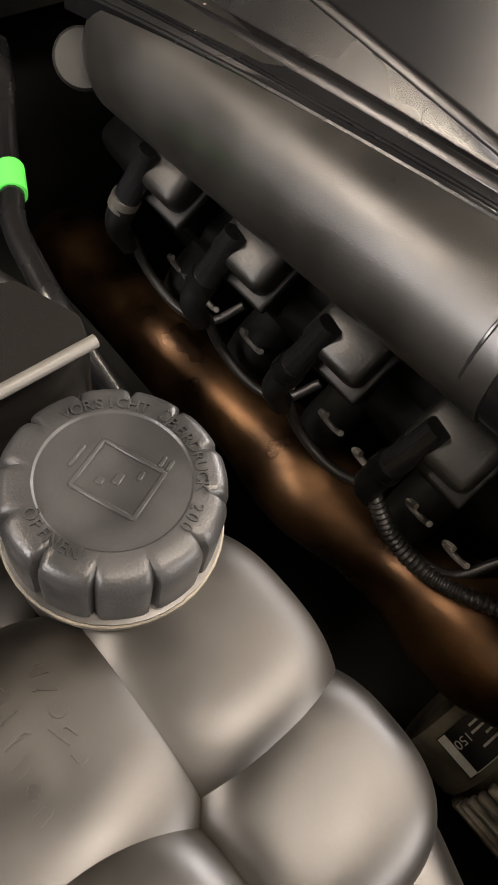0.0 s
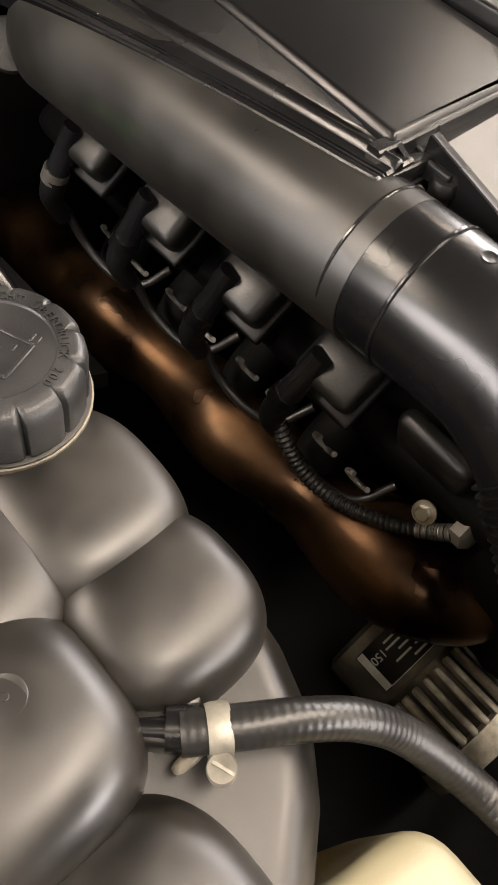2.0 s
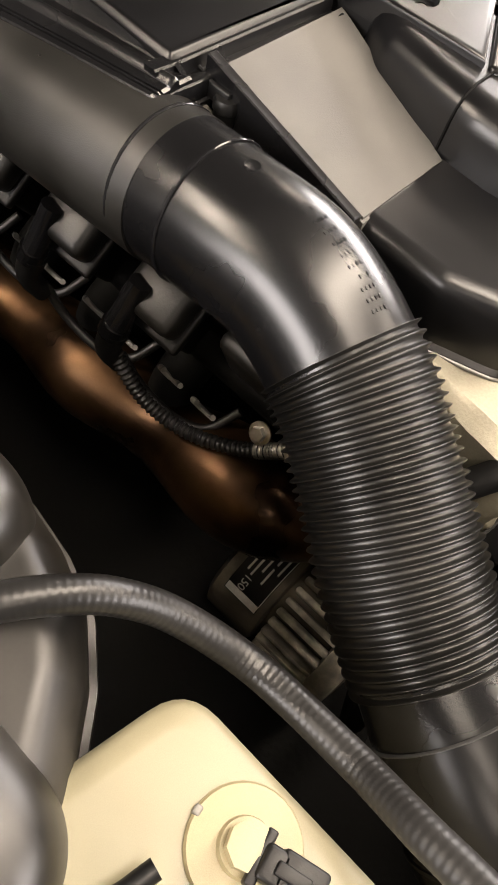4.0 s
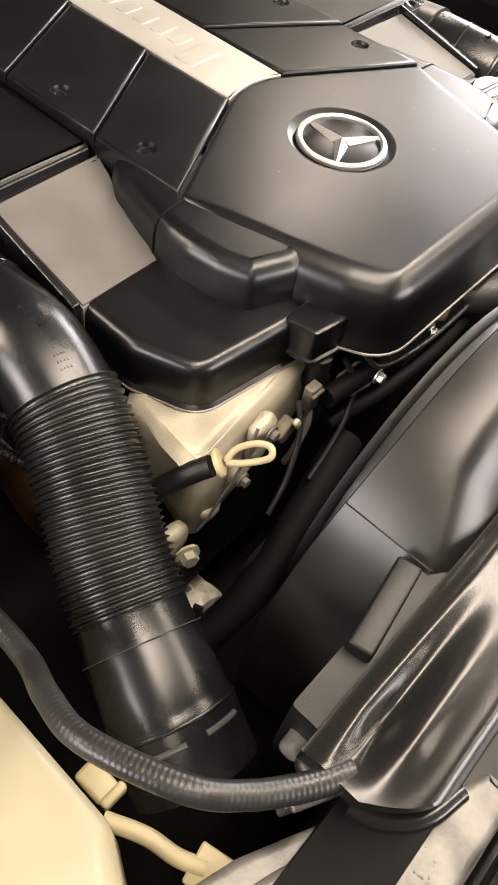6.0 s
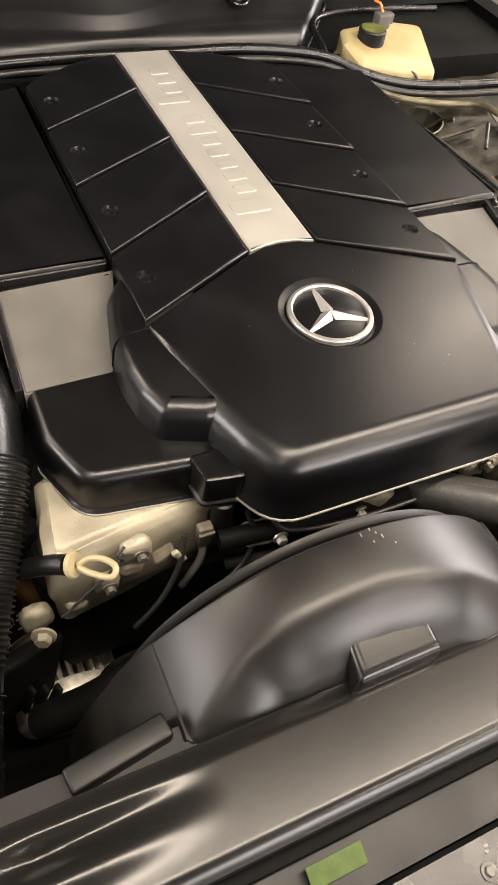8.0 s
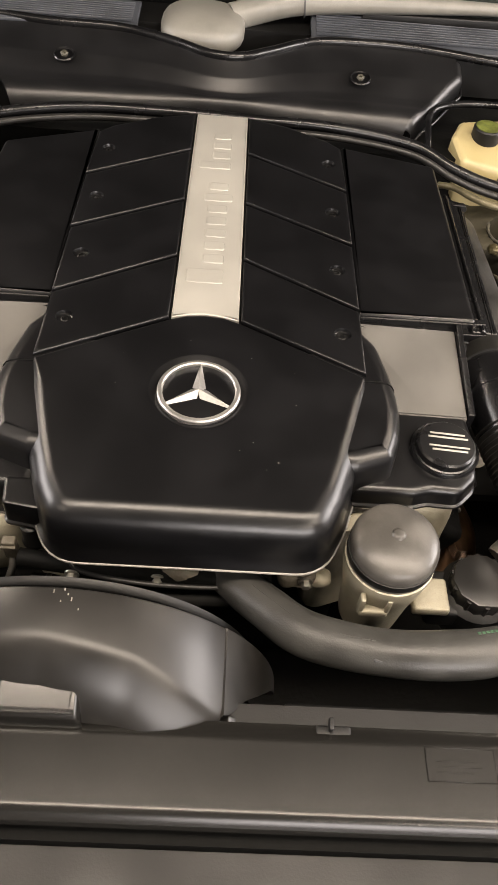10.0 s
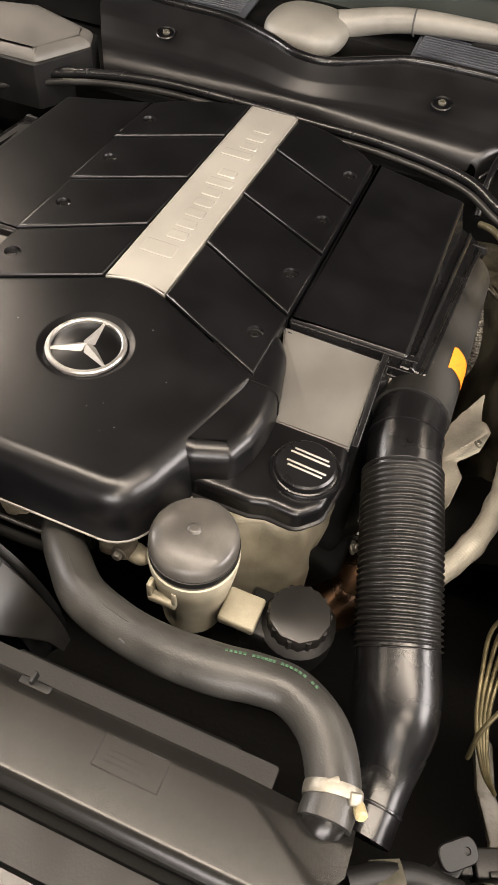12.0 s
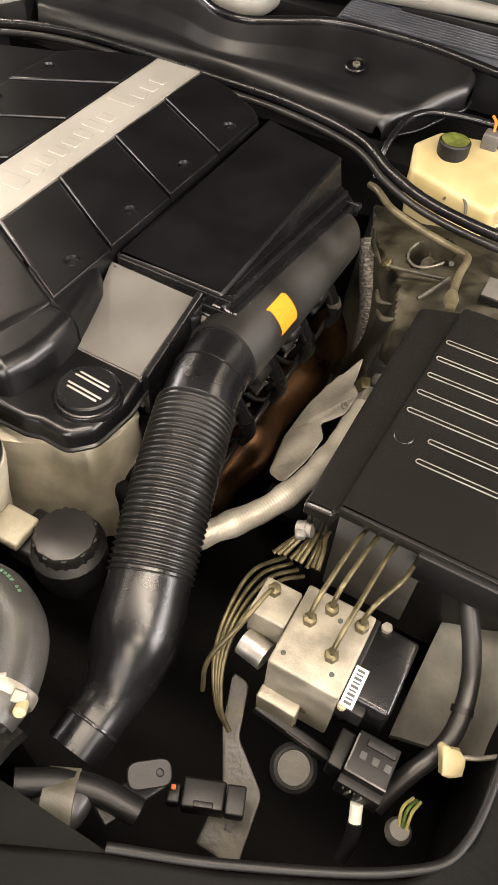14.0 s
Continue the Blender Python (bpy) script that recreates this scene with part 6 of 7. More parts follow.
# inner wings and strut towers
wing_r = thing("inner_wing", (0.87, -0.02, 0.55), "bare grey pressed-metal inner wing", "car body", "inner wings", "structure")
put("panel", sheet(np.linspace(0.79, 0.96, 20), np.linspace(-0.125, 0.10, 24), lambda x, y: (x, y, 0.62 + 0.9 * max(0, x - 0.79) + 0.75 * max(0, y + 0.11) + 0.008 * math.sin(30 * y) + 0.006 * math.sin(50 * x)), 0.01), M_INNER, wing_r)
tower = thing("strut_tower", (0.65, 0.45, 0.5), "grimy grey-green pressed-metal strut tower", "car body", "strut towers", "structure")


def tower_z(x, y):
    edge = float(np.interp(y, [0.35, 0.406, 0.516, 0.61, 0.70], [0.572, 0.552, 0.515, 0.436, 0.40]))
    d = math.hypot((x - 0.548) / 0.036, (y - 0.588) / 0.046)
    z = 0.762 + 0.024 * math.tanh((x - 0.53) * 14) - 6.0 * min(0.05, max(0, edge - x)) - 6.0 * min(0.05, max(0, 0.372 - y))
    z += 0.004 * noise.noise(Vector((x * 20, y * 20, 0))) + 0.0012 * noise.noise(Vector((x * 70, y * 70, 4)))
    z += 0.007 * math.exp(-((x - 0.54 + 0.22 * (y - 0.45)) / 0.007) ** 2) * smooth_step((0.50 - y) / 0.02)
    return (x, y, z - 0.09 * smooth_step((1.04 - d) / 0.14))


put("panel", sheet(np.linspace(0.40, 0.96, 124), np.linspace(0.30, 0.715, 92), tower_z, 0.02), M_TOWER, tower)
# the low panel is coloured near black to stand for shade
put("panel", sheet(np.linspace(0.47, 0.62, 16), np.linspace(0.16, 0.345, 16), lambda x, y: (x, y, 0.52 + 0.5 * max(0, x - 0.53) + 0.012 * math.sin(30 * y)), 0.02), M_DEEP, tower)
loop = [(0.548 + 0.0375 * math.cos(a), 0.588 + 0.0475 * math.sin(a)) for a in np.linspace(radians(150), radians(330), 30)]
put("recess_rim", sweep([(x, y, tower_z(0.548 + (x - 0.548) * 1.06, 0.588 + (y - 0.588) * 1.06)[2] + 0.003) for x, y in loop], 0.0022, 8), M_PALE, tower, "thin pale rim round a dark recess")
put("recess_fitting", rough(lump((0.553, 0.585, 0.738), (0.020, 0.017, 0.016), 0.8, 20, 12), 0.004, 70, 0), M_CAST_DARK, tower)
put("recess_stub", sweep(smooth_path([(0.556, 0.585, 0.748), (0.575, 0.568, 0.775), (0.590, 0.545, 0.792)], 5), 0.0045, 10), M_TOWER, tower)
for p3 in ([(0.405, 0.635, 0.820), (0.428, 0.608, 0.832), (0.467, 0.575, 0.830), (0.524, 0.555, 0.826), (0.578, 0.538, 0.826), (0.606, 0.527, 0.829), (0.617, 0.505, 0.835), (0.618, 0.462, 0.84), (0.624, 0.41, 0.846), (0.630, 0.372, 0.85)], [(0.495, 0.502, 0.778), (0.53, 0.500, 0.784), (0.565, 0.499, 0.790), (0.602, 0.500, 0.796)]):
    pipe = thing("body_pipe", p3[0], "dull metal pipe clipped along the bulkhead", "pipe", "body pipes")
    if len(p3) > 5:
        put("pipe", sweep(smooth_path(p3, 8), 0.0060, 14), M_PLATED, pipe)
        put("pipe_fitting", sweep([(0.624, 0.405, 0.846), (0.627, 0.390, 0.848), (0.632, 0.366, 0.851)], lambda u: 0.0075 + 0.004 * math.sin(3.1 * u), 10), M_PLATED, pipe)
        put("clamp_bar", sweep([(0.604, 0.470, 0.822), (0.585, 0.440, 0.806), (0.575, 0.425, 0.80)], 0.0035, 8), M_TOWER, pipe)
    else:
        put("pipe", sweep(smooth_path(p3, 8), 0.0036, 10), M_TOWER, pipe)
        put("joint", rough(lump((0.497, 0.507, 0.778), (0.009, 0.010, 0.008), 0.8, 16, 10), 0.003, 120, 0), M_BRASS, pipe)
left_t = thing("strut_tower", (-0.66, 0.45, 0.5), "grimy strut tower beside the air box, its shade painted near black", "car body", "strut towers", "structure")
# this tower's shade is put into its near-black colour
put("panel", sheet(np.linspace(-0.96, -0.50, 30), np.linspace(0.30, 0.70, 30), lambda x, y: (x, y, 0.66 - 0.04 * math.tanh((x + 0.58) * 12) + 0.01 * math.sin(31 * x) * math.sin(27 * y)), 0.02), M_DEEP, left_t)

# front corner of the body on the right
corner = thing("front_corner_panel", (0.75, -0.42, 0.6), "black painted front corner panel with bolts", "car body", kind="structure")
# near-black bay colour, chosen so the panel mirrors less light
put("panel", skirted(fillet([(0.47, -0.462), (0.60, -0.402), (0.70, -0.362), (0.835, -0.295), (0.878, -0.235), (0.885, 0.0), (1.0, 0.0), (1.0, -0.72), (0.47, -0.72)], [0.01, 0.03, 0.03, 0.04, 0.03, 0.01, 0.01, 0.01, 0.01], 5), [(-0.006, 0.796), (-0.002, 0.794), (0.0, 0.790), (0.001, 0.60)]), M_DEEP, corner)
for bx, by in ((0.55, -0.475), (0.63, -0.45), (0.66, -0.43), (0.74, -0.40), (0.86, -0.36)):
    bolt("bolt", (bx, by, 0.795), 0.0055, 0.006, M_STEEL, corner)
put("rubber_edge", sweep(smooth_path([(0.60, -0.398, 0.796), (0.70, -0.357, 0.796), (0.83, -0.290, 0.796), (0.875, -0.235, 0.796), (0.882, -0.10, 0.80), (0.885, 0.0, 0.81)], 8), 0.0045, 12), M_DARK, corner)
tabs = thing("radiator_bracket", (0.56, -0.35, 0.70), "dark metal bracket holding the radiator end", "bracket")
put("arm", merge(sweep(smooth_path([(0.49, -0.395, 0.775), (0.52, -0.375, 0.765), (0.555, -0.36, 0.755), (0.60, -0.355, 0.745)], 6), 0.013, 12), block((0.582, -0.345, 0.735), (0.025, 0.07, 0.006), 0.0025, pose(0, 0, 0, -15, 0, -25))), M_DARK, tabs)
put("mount_rubber", lump((0.532, -0.382, 0.752), (0.028, 0.024, 0.018), 0.7, 24, 14), M_RUBBER, tabs)
put("strap", sheet(np.linspace(-0.015, 0.015, 4), np.linspace(-0.028, 0.028, 16), lambda u, v: (0.533 + u * 0.9 - v * 0.42, -0.384 + u * 0.42 + v * 0.9, 0.778 - 16 * v * v), 0.004), M_OLIVE, tabs)
tongue = put("tongue", skirted(fillet([(-0.022, -0.013), (0.022, -0.013), (0.022, 0.013), (-0.022, 0.013)], 0.0125, 6), [(-0.001, 0.004), (0.0, 0.003), (0.0, 0.0)], holes=[(0.010, 0.0, 0.004, 0.003)]), M_DARK, tabs)
tongue.data.transform(Matrix.Translation((0.590, -0.322, 0.747)) @ pose(0, 0, 0, 12, 10, 40))
relay = thing("relay_block", (0.645, -0.31, 0.66), "dark relay block low in the bay", "connector")
put("body", merge(block((0.640, -0.302, 0.688), (0.045, 0.03, 0.028), 0.003, pose(0, 0, 0, 0, 0, 22)), block((0.612, -0.316, 0.69), (0.014, 0.02, 0.022), 0.003, pose(0, 0, 0, 0, 0, 22)), block((0.645, -0.312, 0.704), (0.02, 0.006, 0.006), 0.001, pose(0, 0, 0, 0, 0, 22))), M_DARK, relay)
put("red_tab", block((0.610, -0.312, 0.703), (0.005, 0.005, 0.004), 0.001, pose(0, 0, 0, 0, 0, 22)), M_RED, relay)
put("cover", block((0.672, -0.293, 0.70), (0.02, 0.03, 0.02), 0.003, pose(0, 0, 0, 0, 0, 22)), M_DARK, relay)


# front corner of the body on the left
random.seed(21)
lcorner = thing("front_corner_panel", (-0.62, -0.45, 0.6), "worn grey metal front corner panel with bolts", "car body", kind="structure")
o = [(-0.385, -0.474), (-0.44, -0.452), (-0.478, -0.425), (-0.505, -0.40), (-0.56, -0.372), (-0.62, -0.352), (-0.90, -0.38), (-0.90, -0.72), (-0.622, -0.72), (-0.622, -0.50), (-0.385, -0.50)]
put("panel", skirted(fillet(o, [0.004, 0.008, 0.01, 0.02, 0.02, 0.02, 0.0, 0.0, 0.0, 0.0, 0.0], 4), [(-0.005, 0.768), (-0.002, 0.7665), (0.0, 0.763), (0.001, 0.62)]), M_METAL, lcorner)
put("fold", sweep(smooth_path([(-0.47, -0.452, 0.769), (-0.50, -0.428, 0.771), (-0.55, -0.402, 0.771), (-0.60, -0.388, 0.769)], 6), 0.006, 10), M_METAL, lcorner)
for bx, by in ((-0.50, -0.452), (-0.533, -0.412), (-0.575, -0.435), (-0.545, -0.47)):
    bolt("bolt", (bx, by, 0.767), 0.0055, 0.006, M_STEEL, lcorner)
put("hole", lathe([(0.0, 0.0), (0.007, 0.0), (0.007, 0.001), (0.0, 0.001)], 18, Matrix.Translation((-0.52, -0.44, 0.768))), M_INK, lcorner)
lmount = thing("radiator_mount", (-0.477, -0.37, 0.72), "dark rubber radiator mount with a pale fitting", "mount")
put("strap", merge(block((-0.488, -0.386, 0.772), (0.05, 0.018, 0.006), 0.002, pose(0, 0, 0, 0, 6, -28)), block((-0.505, -0.372, 0.757), (0.016, 0.02, 0.035), 0.003, pose(0, 0, 0, 0, 0, -28))), M_METAL, lmount)
put("fitting", rough(lump((-0.474, -0.353, 0.765), (0.012, 0.010, 0.013), 0.75, 20, 12), 0.002, 110, 0), M_DUCT, lmount)
put("rubber", lump((-0.470, -0.372, 0.77), (0.02, 0.014, 0.012), 0.7, 20, 12), M_RUBBER, lmount)
put("lower_lip", sweep(smooth_path([(-0.487, -0.405, 0.795), (-0.478, -0.43, 0.79), (-0.455, -0.452, 0.787), (-0.42, -0.462, 0.785)], 6), 0.008, 12), M_RAD, lmount)
for k, (bx, by) in enumerate(((-0.40, -0.515), (-0.35, -0.520), (-0.30, -0.527), (-0.12, -0.53), (0.05, -0.528), (0.20, -0.53), (0.36, -0.527), (0.45, -0.53))):
    bolt("bolt", (bx, by, 0.795), 0.0048, 0.005, M_METAL, member)
dust = thing("dirt_specks", (0, -0.55, 0.795), "scattered pale specks of dirt on the crossmember", "dirt", kind="stuff")
bms = []
for k in range(150):
    x, y = random.uniform(-0.6, 0.6), random.uniform(-0.64, -0.512)
    r = random.uniform(0.0006, 0.0018)
    bms.append(lump((x, y, 0.7953), (r * random.uniform(1, 1.8), r, r * 0.5), 0.9, 6, 4))
for k in range(90):
    x = random.uniform(0.50, 0.93)
    y = -0.46 + 0.42 * max(0, x - 0.5) - random.uniform(0.01, 0.12)
    r = random.uniform(0.0006, 0.0017)
    bms.append(lump((x, y, 0.7963), (r * random.uniform(1, 1.8), r, r * 0.5), 0.9, 6, 4))
for k in range(60):
    x, y = random.uniform(-0.60, -0.46), random.uniform(-0.50, -0.42)
    r = random.uniform(0.0006, 0.0016)
    bms.append(lump((x, y, 0.7683), (r, r, r * 0.5), 0.9, 6, 4))
put("specks", merge(*bms), M_DUST, dust)
fluff = thing("dust_specks", (0, 0.1, 0.90), "a few pale dust specks on the engine cover", "dust", kind="stuff")
bms = []
for k in range(14):
    x, y = random.uniform(-0.12, 0.12), random.uniform(-0.14, 0.10)
    if math.hypot(x - EMB[0], y - EMB[1]) < 0.066:
        continue
    r = random.uniform(0.0003, 0.0008)
    bms.append(lump((x, y, COVER_Z + 0.0001), (r * random.uniform(1, 2), r, r * 0.6), 0.9, 6, 4))
for k in range(16):
    s, y = random.choice((-1, 1)), random.uniform(0.16, 0.48)
    a = radians(random.uniform(50, 110))
    r = random.uniform(0.0004, 0.0009)
    bms.append(lump((s * (0.402 + 0.051 * math.cos(a)), y, 0.832 - 0.082 * (y - 0.135) + 0.0512 * math.sin(a)), (r * 1.4, r, r * 0.6), 0.9, 6, 4))
put("specks", merge(*bms), M_DUST, fluff)

# ridges and clips on the strut tower
for q in ([(0.432, 0.625, 0.748), (0.446, 0.585, 0.750), (0.468, 0.55, 0.752), (0.492, 0.51, 0.760)], [(0.500, 0.47, 0.752), (0.514, 0.445, 0.752), (0.535, 0.442, 0.758)], [(0.518, 0.425, 0.752), (0.536, 0.405, 0.756), (0.562, 0.405, 0.768)]):
    put("ridge", sweep(smooth_path(q, 6), lambda u: 0.0046 * math.sin(0.3 + 2.6 * u), 10), M_TOWER, tower)
put("bright_clip", sweep([(0.452, 0.540, 0.768), (0.467, 0.527, 0.768)], 0.0016, 8), M_STEEL, tower)
plate_w = thing("pale_tag", (0.668, 0.50, 0.79), "small pale tag fixed behind the battery cover", "tag")
put("tag", block((0.672, 0.505, 0.803), (0.035, 0.04, 0.004), 0.002, pose(0, 0, 0, 14, 0, 0)), M_DUCT, plate_w)
put("tag_edge", block((0.672, 0.482, 0.797), (0.037, 0.004, 0.012), 0.001), M_DARK, plate_w)
# ---- cowl, seals, wiper and windscreen ----
LIP = [(-0.60, 0.985), (-0.479, 0.977), (-0.35, 0.958), (-0.21, 0.953), (-0.105, 0.912), (-0.035, 0.872), (0.025, 0.868), (0.085, 0.905), (0.165, 0.958), (0.26, 0.972), (0.38, 0.968), (0.55, 0.930), (0.70, 0.90)]
lip_path = smooth_path([(x, y, 0.92) for x, y in LIP], 8)
lip_x, lip_y = [p.x for p in lip_path], [p.y for p in lip_path]
cowl = thing("cowl", (0, 0.86, 0.80), "black moulded cowl panel below the windscreen", "cowl")


def cowl_point(u, v):
    w = min(1, v / 0.75)
    xl, xr = -0.405 - 0.09 * w, 0.348 + 0.11 * w
    x = xl + (xr - xl) * u
    y0 = 0.762 + 0.02 * math.cos(x * 3.2)
    y1 = float(np.interp(x, lip_x, lip_y)) - 0.004
    y = y0 + (y1 - y0) * v
    z = float(np.interp(v, [0, 0.02, 0.05, 0.09, 0.14, 0.20, 0.26, 0.36, 0.6, 0.85, 1.0], [0.838, 0.850, 0.860, 0.8665, 0.8703, 0.8715, 0.8710, 0.874, 0.893, 0.906, 0.914]))
    return (x, y, z)


put("panel", sheet(np.linspace(0, 1, 80), np.linspace(0, 1, 44), cowl_point, 0.006), M_COWL, cowl)
for sx, sy, sz in ((0.262, 0.871, 0.8945), (-0.316, 0.873, 0.8945)):
    put("screw_cup", lathe([(0.021, 0.0), (0.019, 0.002), (0.014, -0.001), (0.012, -0.002), (0, -0.002)], 24, Matrix.Translation((sx, sy, sz)) @ pose(0, 0, 0, 12, 0, 0)), M_COVER, cowl)
    put("screw", lathe([(0.008, -0.001), (0.008, 0.003), (0.006, 0.005), (0.0035, 0.005), (0.003, 0.002), (0, 0.002)], 6, Matrix.Translation((sx, sy, sz)) @ pose(0, 0, 0, 12, 0, 0)), M_OLIVE, cowl)


def end_point(u, v):
    x, y, z = cowl_point(1.0, 0.02 + 0.93 * v)
    a = min(1.0, u / 0.6) * math.pi / 2
    return (x + 0.016 * math.sin(a) - 0.002, y, z - 0.016 * (1 - math.cos(a)) - 0.06 * max(0.0, u - 0.6))


put("end_roll", sheet(np.linspace(0, 1, 14), np.linspace(0, 1, 30), end_point, 0.004), M_COWL, cowl)
put("end_lip", sweep([Vector(end_point(1.0, v)) + Vector((0.004, -0.002, 0)) for v in np.linspace(0, 0.9, 20)], 0.0035, 10), M_PIPE, cowl)
lipseal = thing("cowl_lip_seal", (0, 0.95, 0.90), "rounded black rubber seal along the cowl edge", "seal")
put("seal", sweep([(p.x, p.y, 0.918) for p in lip_path], 0.0085, 14), M_PIPE, lipseal)
put("lip", sweep([(p.x, p.y + 0.009, 0.9115) for p in lip_path], 0.0045, 10), M_RUBBER, lipseal)
SEAL = [(-0.80, 0.60, 0.80), (-0.571, 0.650, 0.835), (-0.42, 0.680, 0.866), (-0.266, 0.702, 0.880), (-0.104, 0.706, 0.882), (0.057, 0.704, 0.880), (0.21, 0.702, 0.878), (0.352, 0.688, 0.864), (0.43, 0.655, 0.842), (0.505, 0.632, 0.828), (0.60, 0.612, 0.825), (0.72, 0.595, 0.828), (0.86, 0.57, 0.835)]
seal = thing("bay_seal", (0, 0.70, 0.86), "long black rubber bulkhead seal with a double bead", "seal")
sp = smooth_path(SEAL, 8)
put("bead", sweep(sp, 0.0095, 16), M_PIPE, seal)
put("flange", sweep([p + Vector((0, -0.016, -0.010)) for p in sp], 0.0065, 12), M_RUBBER, seal)
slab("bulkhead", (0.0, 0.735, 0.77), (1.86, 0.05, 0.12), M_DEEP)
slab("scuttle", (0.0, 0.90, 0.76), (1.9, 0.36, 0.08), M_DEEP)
slab("scuttle_rear", (0.0, 1.06, 0.86), (1.9, 0.10, 0.10), M_DARK)
for x0, x1, y0, y1 in ((-0.75, -0.185, 1.03, 0.972), (0.165, 0.75, 1.055, 0.982)):
    vent = thing("scuttle_vent", ((x0 + x1) / 2, 1.02, 0.90), "blue-grey ribbed plastic vent under the windscreen", "vent", "vents")
    put("tray", block(((x0 + x1) / 2, (y0 + y1) / 2 + 0.005, 0.921), (x1 - x0, abs(y0 - y1) + 0.04, 0.008), 0.003, pose(0, 0, 0, 8, 0, 0)), M_VENT, vent)
    for k in range(9):
        put("slat", block(((x0 + x1) / 2, y1 + (y0 - y1) * k / 8, 0.9265 + 0.001 * k), (x1 - x0 - 0.02, 0.0022, 0.004), 0.0008, None, 1), M_VENT, vent)
wiper = thing("wiper", (0.0, 1.03, 0.90), "grey wiper arm on a rounded motor cover", "wiper")
put("motor_cover", lump((-0.055, 0.995, 0.915), (0.085, 0.085, 0.035), 0.75, 36, 20), M_WIPER, wiper)
put("arm", sweep(smooth_path([(0.00, 1.025, 0.925), (0.06, 1.05, 0.935), (0.12, 1.058, 0.947), (0.20, 1.06, 0.955), (0.38, 1.06, 0.963), (0.55, 1.06, 0.968), (0.75, 1.06, 0.972)], 8), lambda u: 0.027 - 0.016 * min(1, u * 1.3), 18), M_WIPER, wiper)
put("arm_joint", sweep([(0.148, 1.0585, 0.9495), (0.151, 1.0585, 0.9498)], 0.0255, 18), M_INK, wiper)
put("blade", block((0.52, 1.058, 0.940), (0.50, 0.014, 0.018), 0.003, pose(0, 0, 0, 0, -1, 0)), M_DARK, wiper)
screen = thing("windscreen", (0, 1.4, 1.1), "dark tinted windscreen glass", "windscreen", kind="structure")
put("glass", block((0, 1.42, 1.14), (1.6, 0.78, 0.008), 0.0, pose(0, 0, 0, 32, 0, 0)), M_SCREEN, screen)
slab("cabin_block", (0, 2.3, 0.80), (1.8, 1.2, 1.0), M_DARK)

# brake fluid reservoir with its pipe, and the box on the other side
brake = thing("brake_fluid_reservoir", (0.51, 0.73, 0.80), "yellowed brake fluid reservoir with a black and green cap", "reservoir")
o = fillet([(0.452, 0.690), (0.61, 0.655), (0.65, 0.80), (0.58, 0.83), (0.462, 0.805), (0.436, 0.745)], [0.012, 0.02, 0.02, 0.02, 0.012, 0.012])
put("tank", skirted(o, [(-0.010, 0.858), (-0.004, 0.8565), (0.0, 0.852), (0.001, 0.815), (0.004, 0.813), (0.004, 0.810), (0.0, 0.808), (-0.005, 0.77)], tilt=lambda x, y: -0.42 * max(0.0, 0.735 - y)), M_BRAKE, brake)
bcap = put("cap", lathe([(0.027, -0.006), (0.0275, 0.002), (0.0275, 0.018), (0.0255, 0.0205), (0.02, 0.0205), (0, 0.0195)], 28, Matrix.Translation((0.502, 0.752, 0.857))), M_DARK, brake, "black screw cap")
put("cap_ring", lathe([(0.0235, 0.0), (0.0235, 0.0012), (0.010, 0.0014), (0.0, 0.0012)], 28, Matrix.Translation((0.502, 0.752, 0.8772))), M_CAPTOP, bcap)
put("plug", merge(block((0.552, 0.800, 0.870), (0.028, 0.026, 0.030), 0.004), block((0.572, 0.806, 0.872), (0.016, 0.018, 0.020), 0.003)), M_DUCT, brake)
put("wire", sweep(smooth_path([(0.552, 0.802, 0.884), (0.549, 0.812, 0.896), (0.540, 0.822, 0.900)]), 0.0026, 8), M_ORANGE, brake)
put("hose_loop", sweep(smooth_path([(0.525, 0.672, 0.815), (0.532, 0.680, 0.826), (0.548, 0.678, 0.829), (0.564, 0.666, 0.824), (0.570, 0.655, 0.812)], 6), 0.0026, 10), M_OLIVE, brake)
bp = thing("servo_pipe", (0.40, 0.75, 0.80), "dark shiny pipe looping round the brake reservoir", "pipe")
put("pipe", sweep(smooth_path([(0.395, 0.69, 0.80), (0.392, 0.735, 0.845), (0.405, 0.82, 0.862), (0.465, 0.855, 0.866), (0.58, 0.862, 0.866), (0.72, 0.85, 0.866)], 8), 0.0065, 14), M_PIPE, bp)
lbox = thing("cabin_filter_box", (-0.55, 0.73, 0.80), "pale grey filter box lid with black edges", "filter box")
put("lid", skirted(fillet([(-0.425, 0.755), (-0.445, 0.80), (-0.60, 0.85), (-0.75, 0.80), (-0.75, 0.64), (-0.48, 0.645)], 0.01), [(-0.02, 0.903), (-0.006, 0.898), (0.0, 0.892), (0.001, 0.885)]), M_DUCT, lbox)
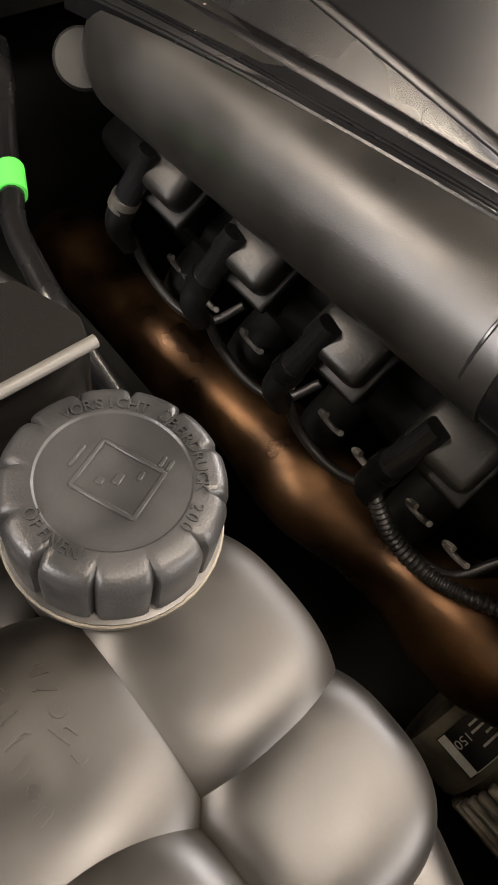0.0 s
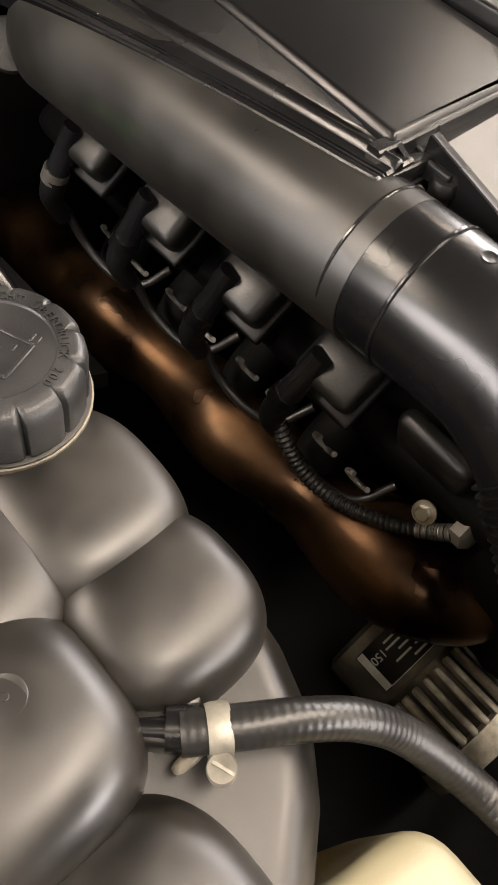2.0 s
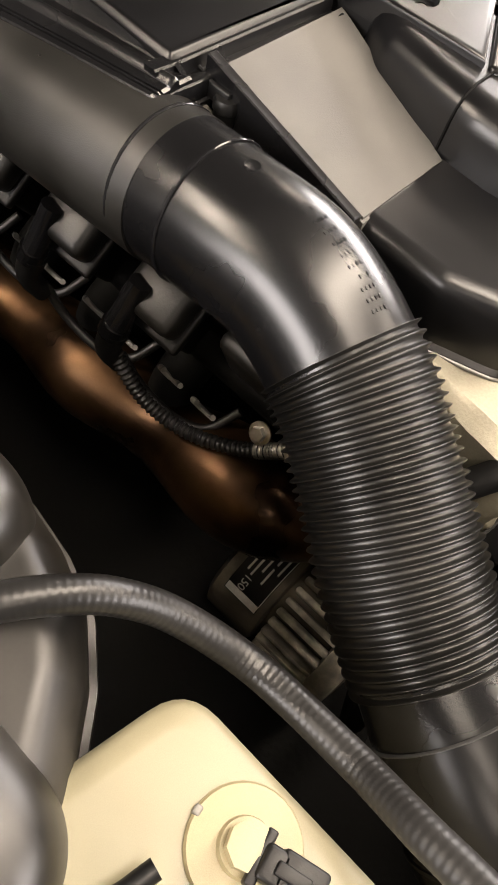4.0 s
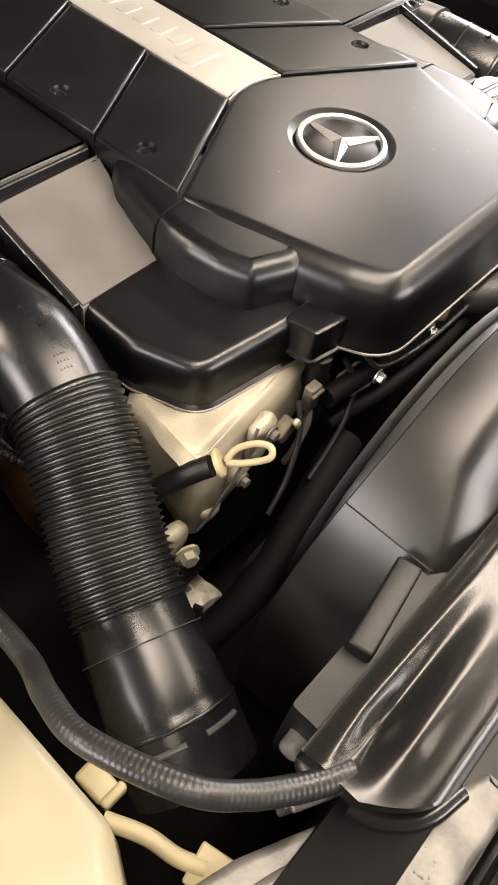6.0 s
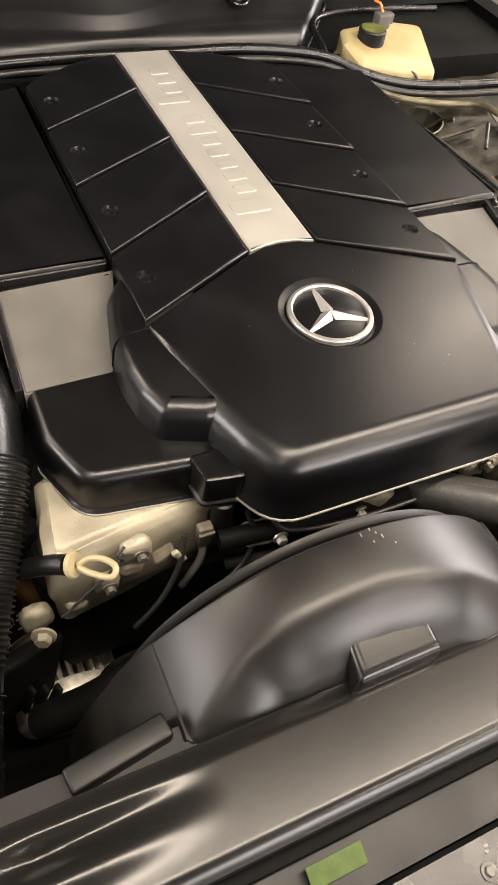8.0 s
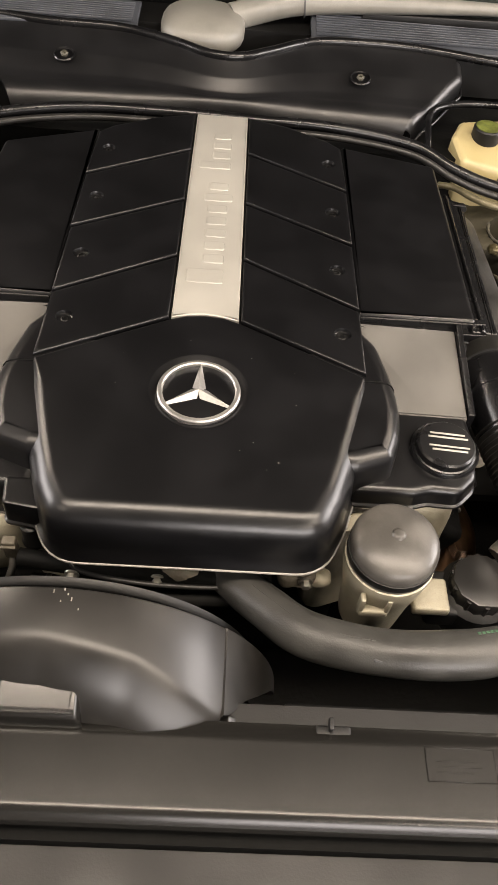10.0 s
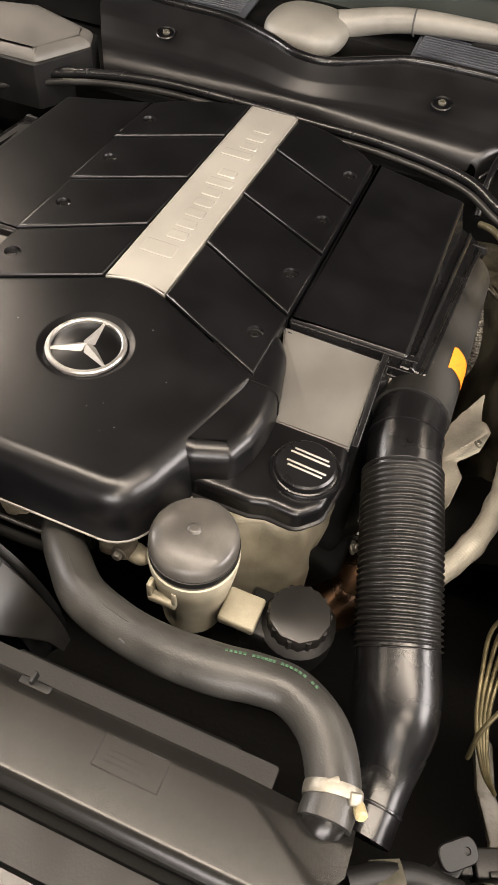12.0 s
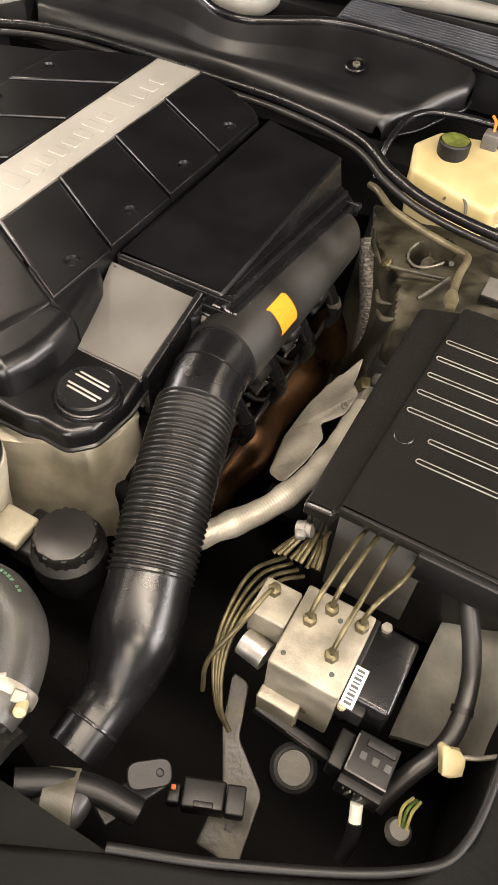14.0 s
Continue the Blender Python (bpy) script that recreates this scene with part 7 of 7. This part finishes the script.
put("box", skirted(fillet([(-0.420, 0.752), (-0.44, 0.81), (-0.60, 0.86), (-0.76, 0.81), (-0.76, 0.63), (-0.475, 0.635)], 0.01), [(-0.002, 0.886), (0.0, 0.884), (0.0, 0.80)]), M_DARK, lbox)

# cable with a green band and a grey box beside the tank
ucable = thing("taped_cable", (-0.58, 0.35, 0.70), "black cables with a bright green band", "wiring")
put("cable", sweep(smooth_path([(-0.46, 0.60, 0.76), (-0.495, 0.53, 0.78), (-0.527, 0.474, 0.78), (-0.545, 0.437, 0.78), (-0.563, 0.404, 0.78), (-0.573, 0.361, 0.78), (-0.577, 0.328, 0.775), (-0.57, 0.28, 0.74)], 8), 0.008, 14), M_PIPE, ucable)
put("cable", sweep(smooth_path([(-0.60, 0.56, 0.70), (-0.59, 0.44, 0.74), (-0.575, 0.36, 0.755), (-0.568, 0.32, 0.74), (-0.55, 0.26, 0.68)], 8), 0.006, 12), M_RUBBER, ucable)
put("green_band", sweep([(-0.5385, 0.450, 0.780), (-0.5495, 0.428, 0.780)], 0.0095, 16), mat("green_tape", (0.08, 0.62, 0.08), 0.5, var=0.05), ucable)
gbox = thing("grey_module", (-0.65, 0.27, 0.80), "grey plastic module box with a pale front edge", "module")
put("box", skirted(fillet([(-0.617, 0.246), (-0.622, 0.232), (-0.72, 0.236), (-0.72, 0.30), (-0.628, 0.275)], 0.005), [(-0.001, 0.886), (-0.0005, 0.8855), (0.0, 0.883), (0.0005, 0.84), (0.0, 0.78)]), M_RAD, gbox)
put("pale_edge", sweep([(-0.619, 0.2335, 0.884), (-0.66, 0.2325, 0.884), (-0.72, 0.236, 0.884)], 0.0028, 10), M_DUCT, gbox)

# ---- unseen bonnet, raised so that the engine cover reflects black ----
bonnet = thing("bonnet", (0, 1.12, 1.05), "unseen raised bonnet, its black underside mirrored in the engine cover", "bonnet")
put("panel", block((0, 0.86, 1.55), (1.7, 0.05, 1.15), 0.02, pose(0, 0, 0, 28, 0, 0)), M_BONNET, bonnet)
for s in (-1, 1):
    put("hinge", block((s * 0.83, 1.13, 0.96), (0.03, 0.05, 0.36), 0.006), M_DARK, bonnet)
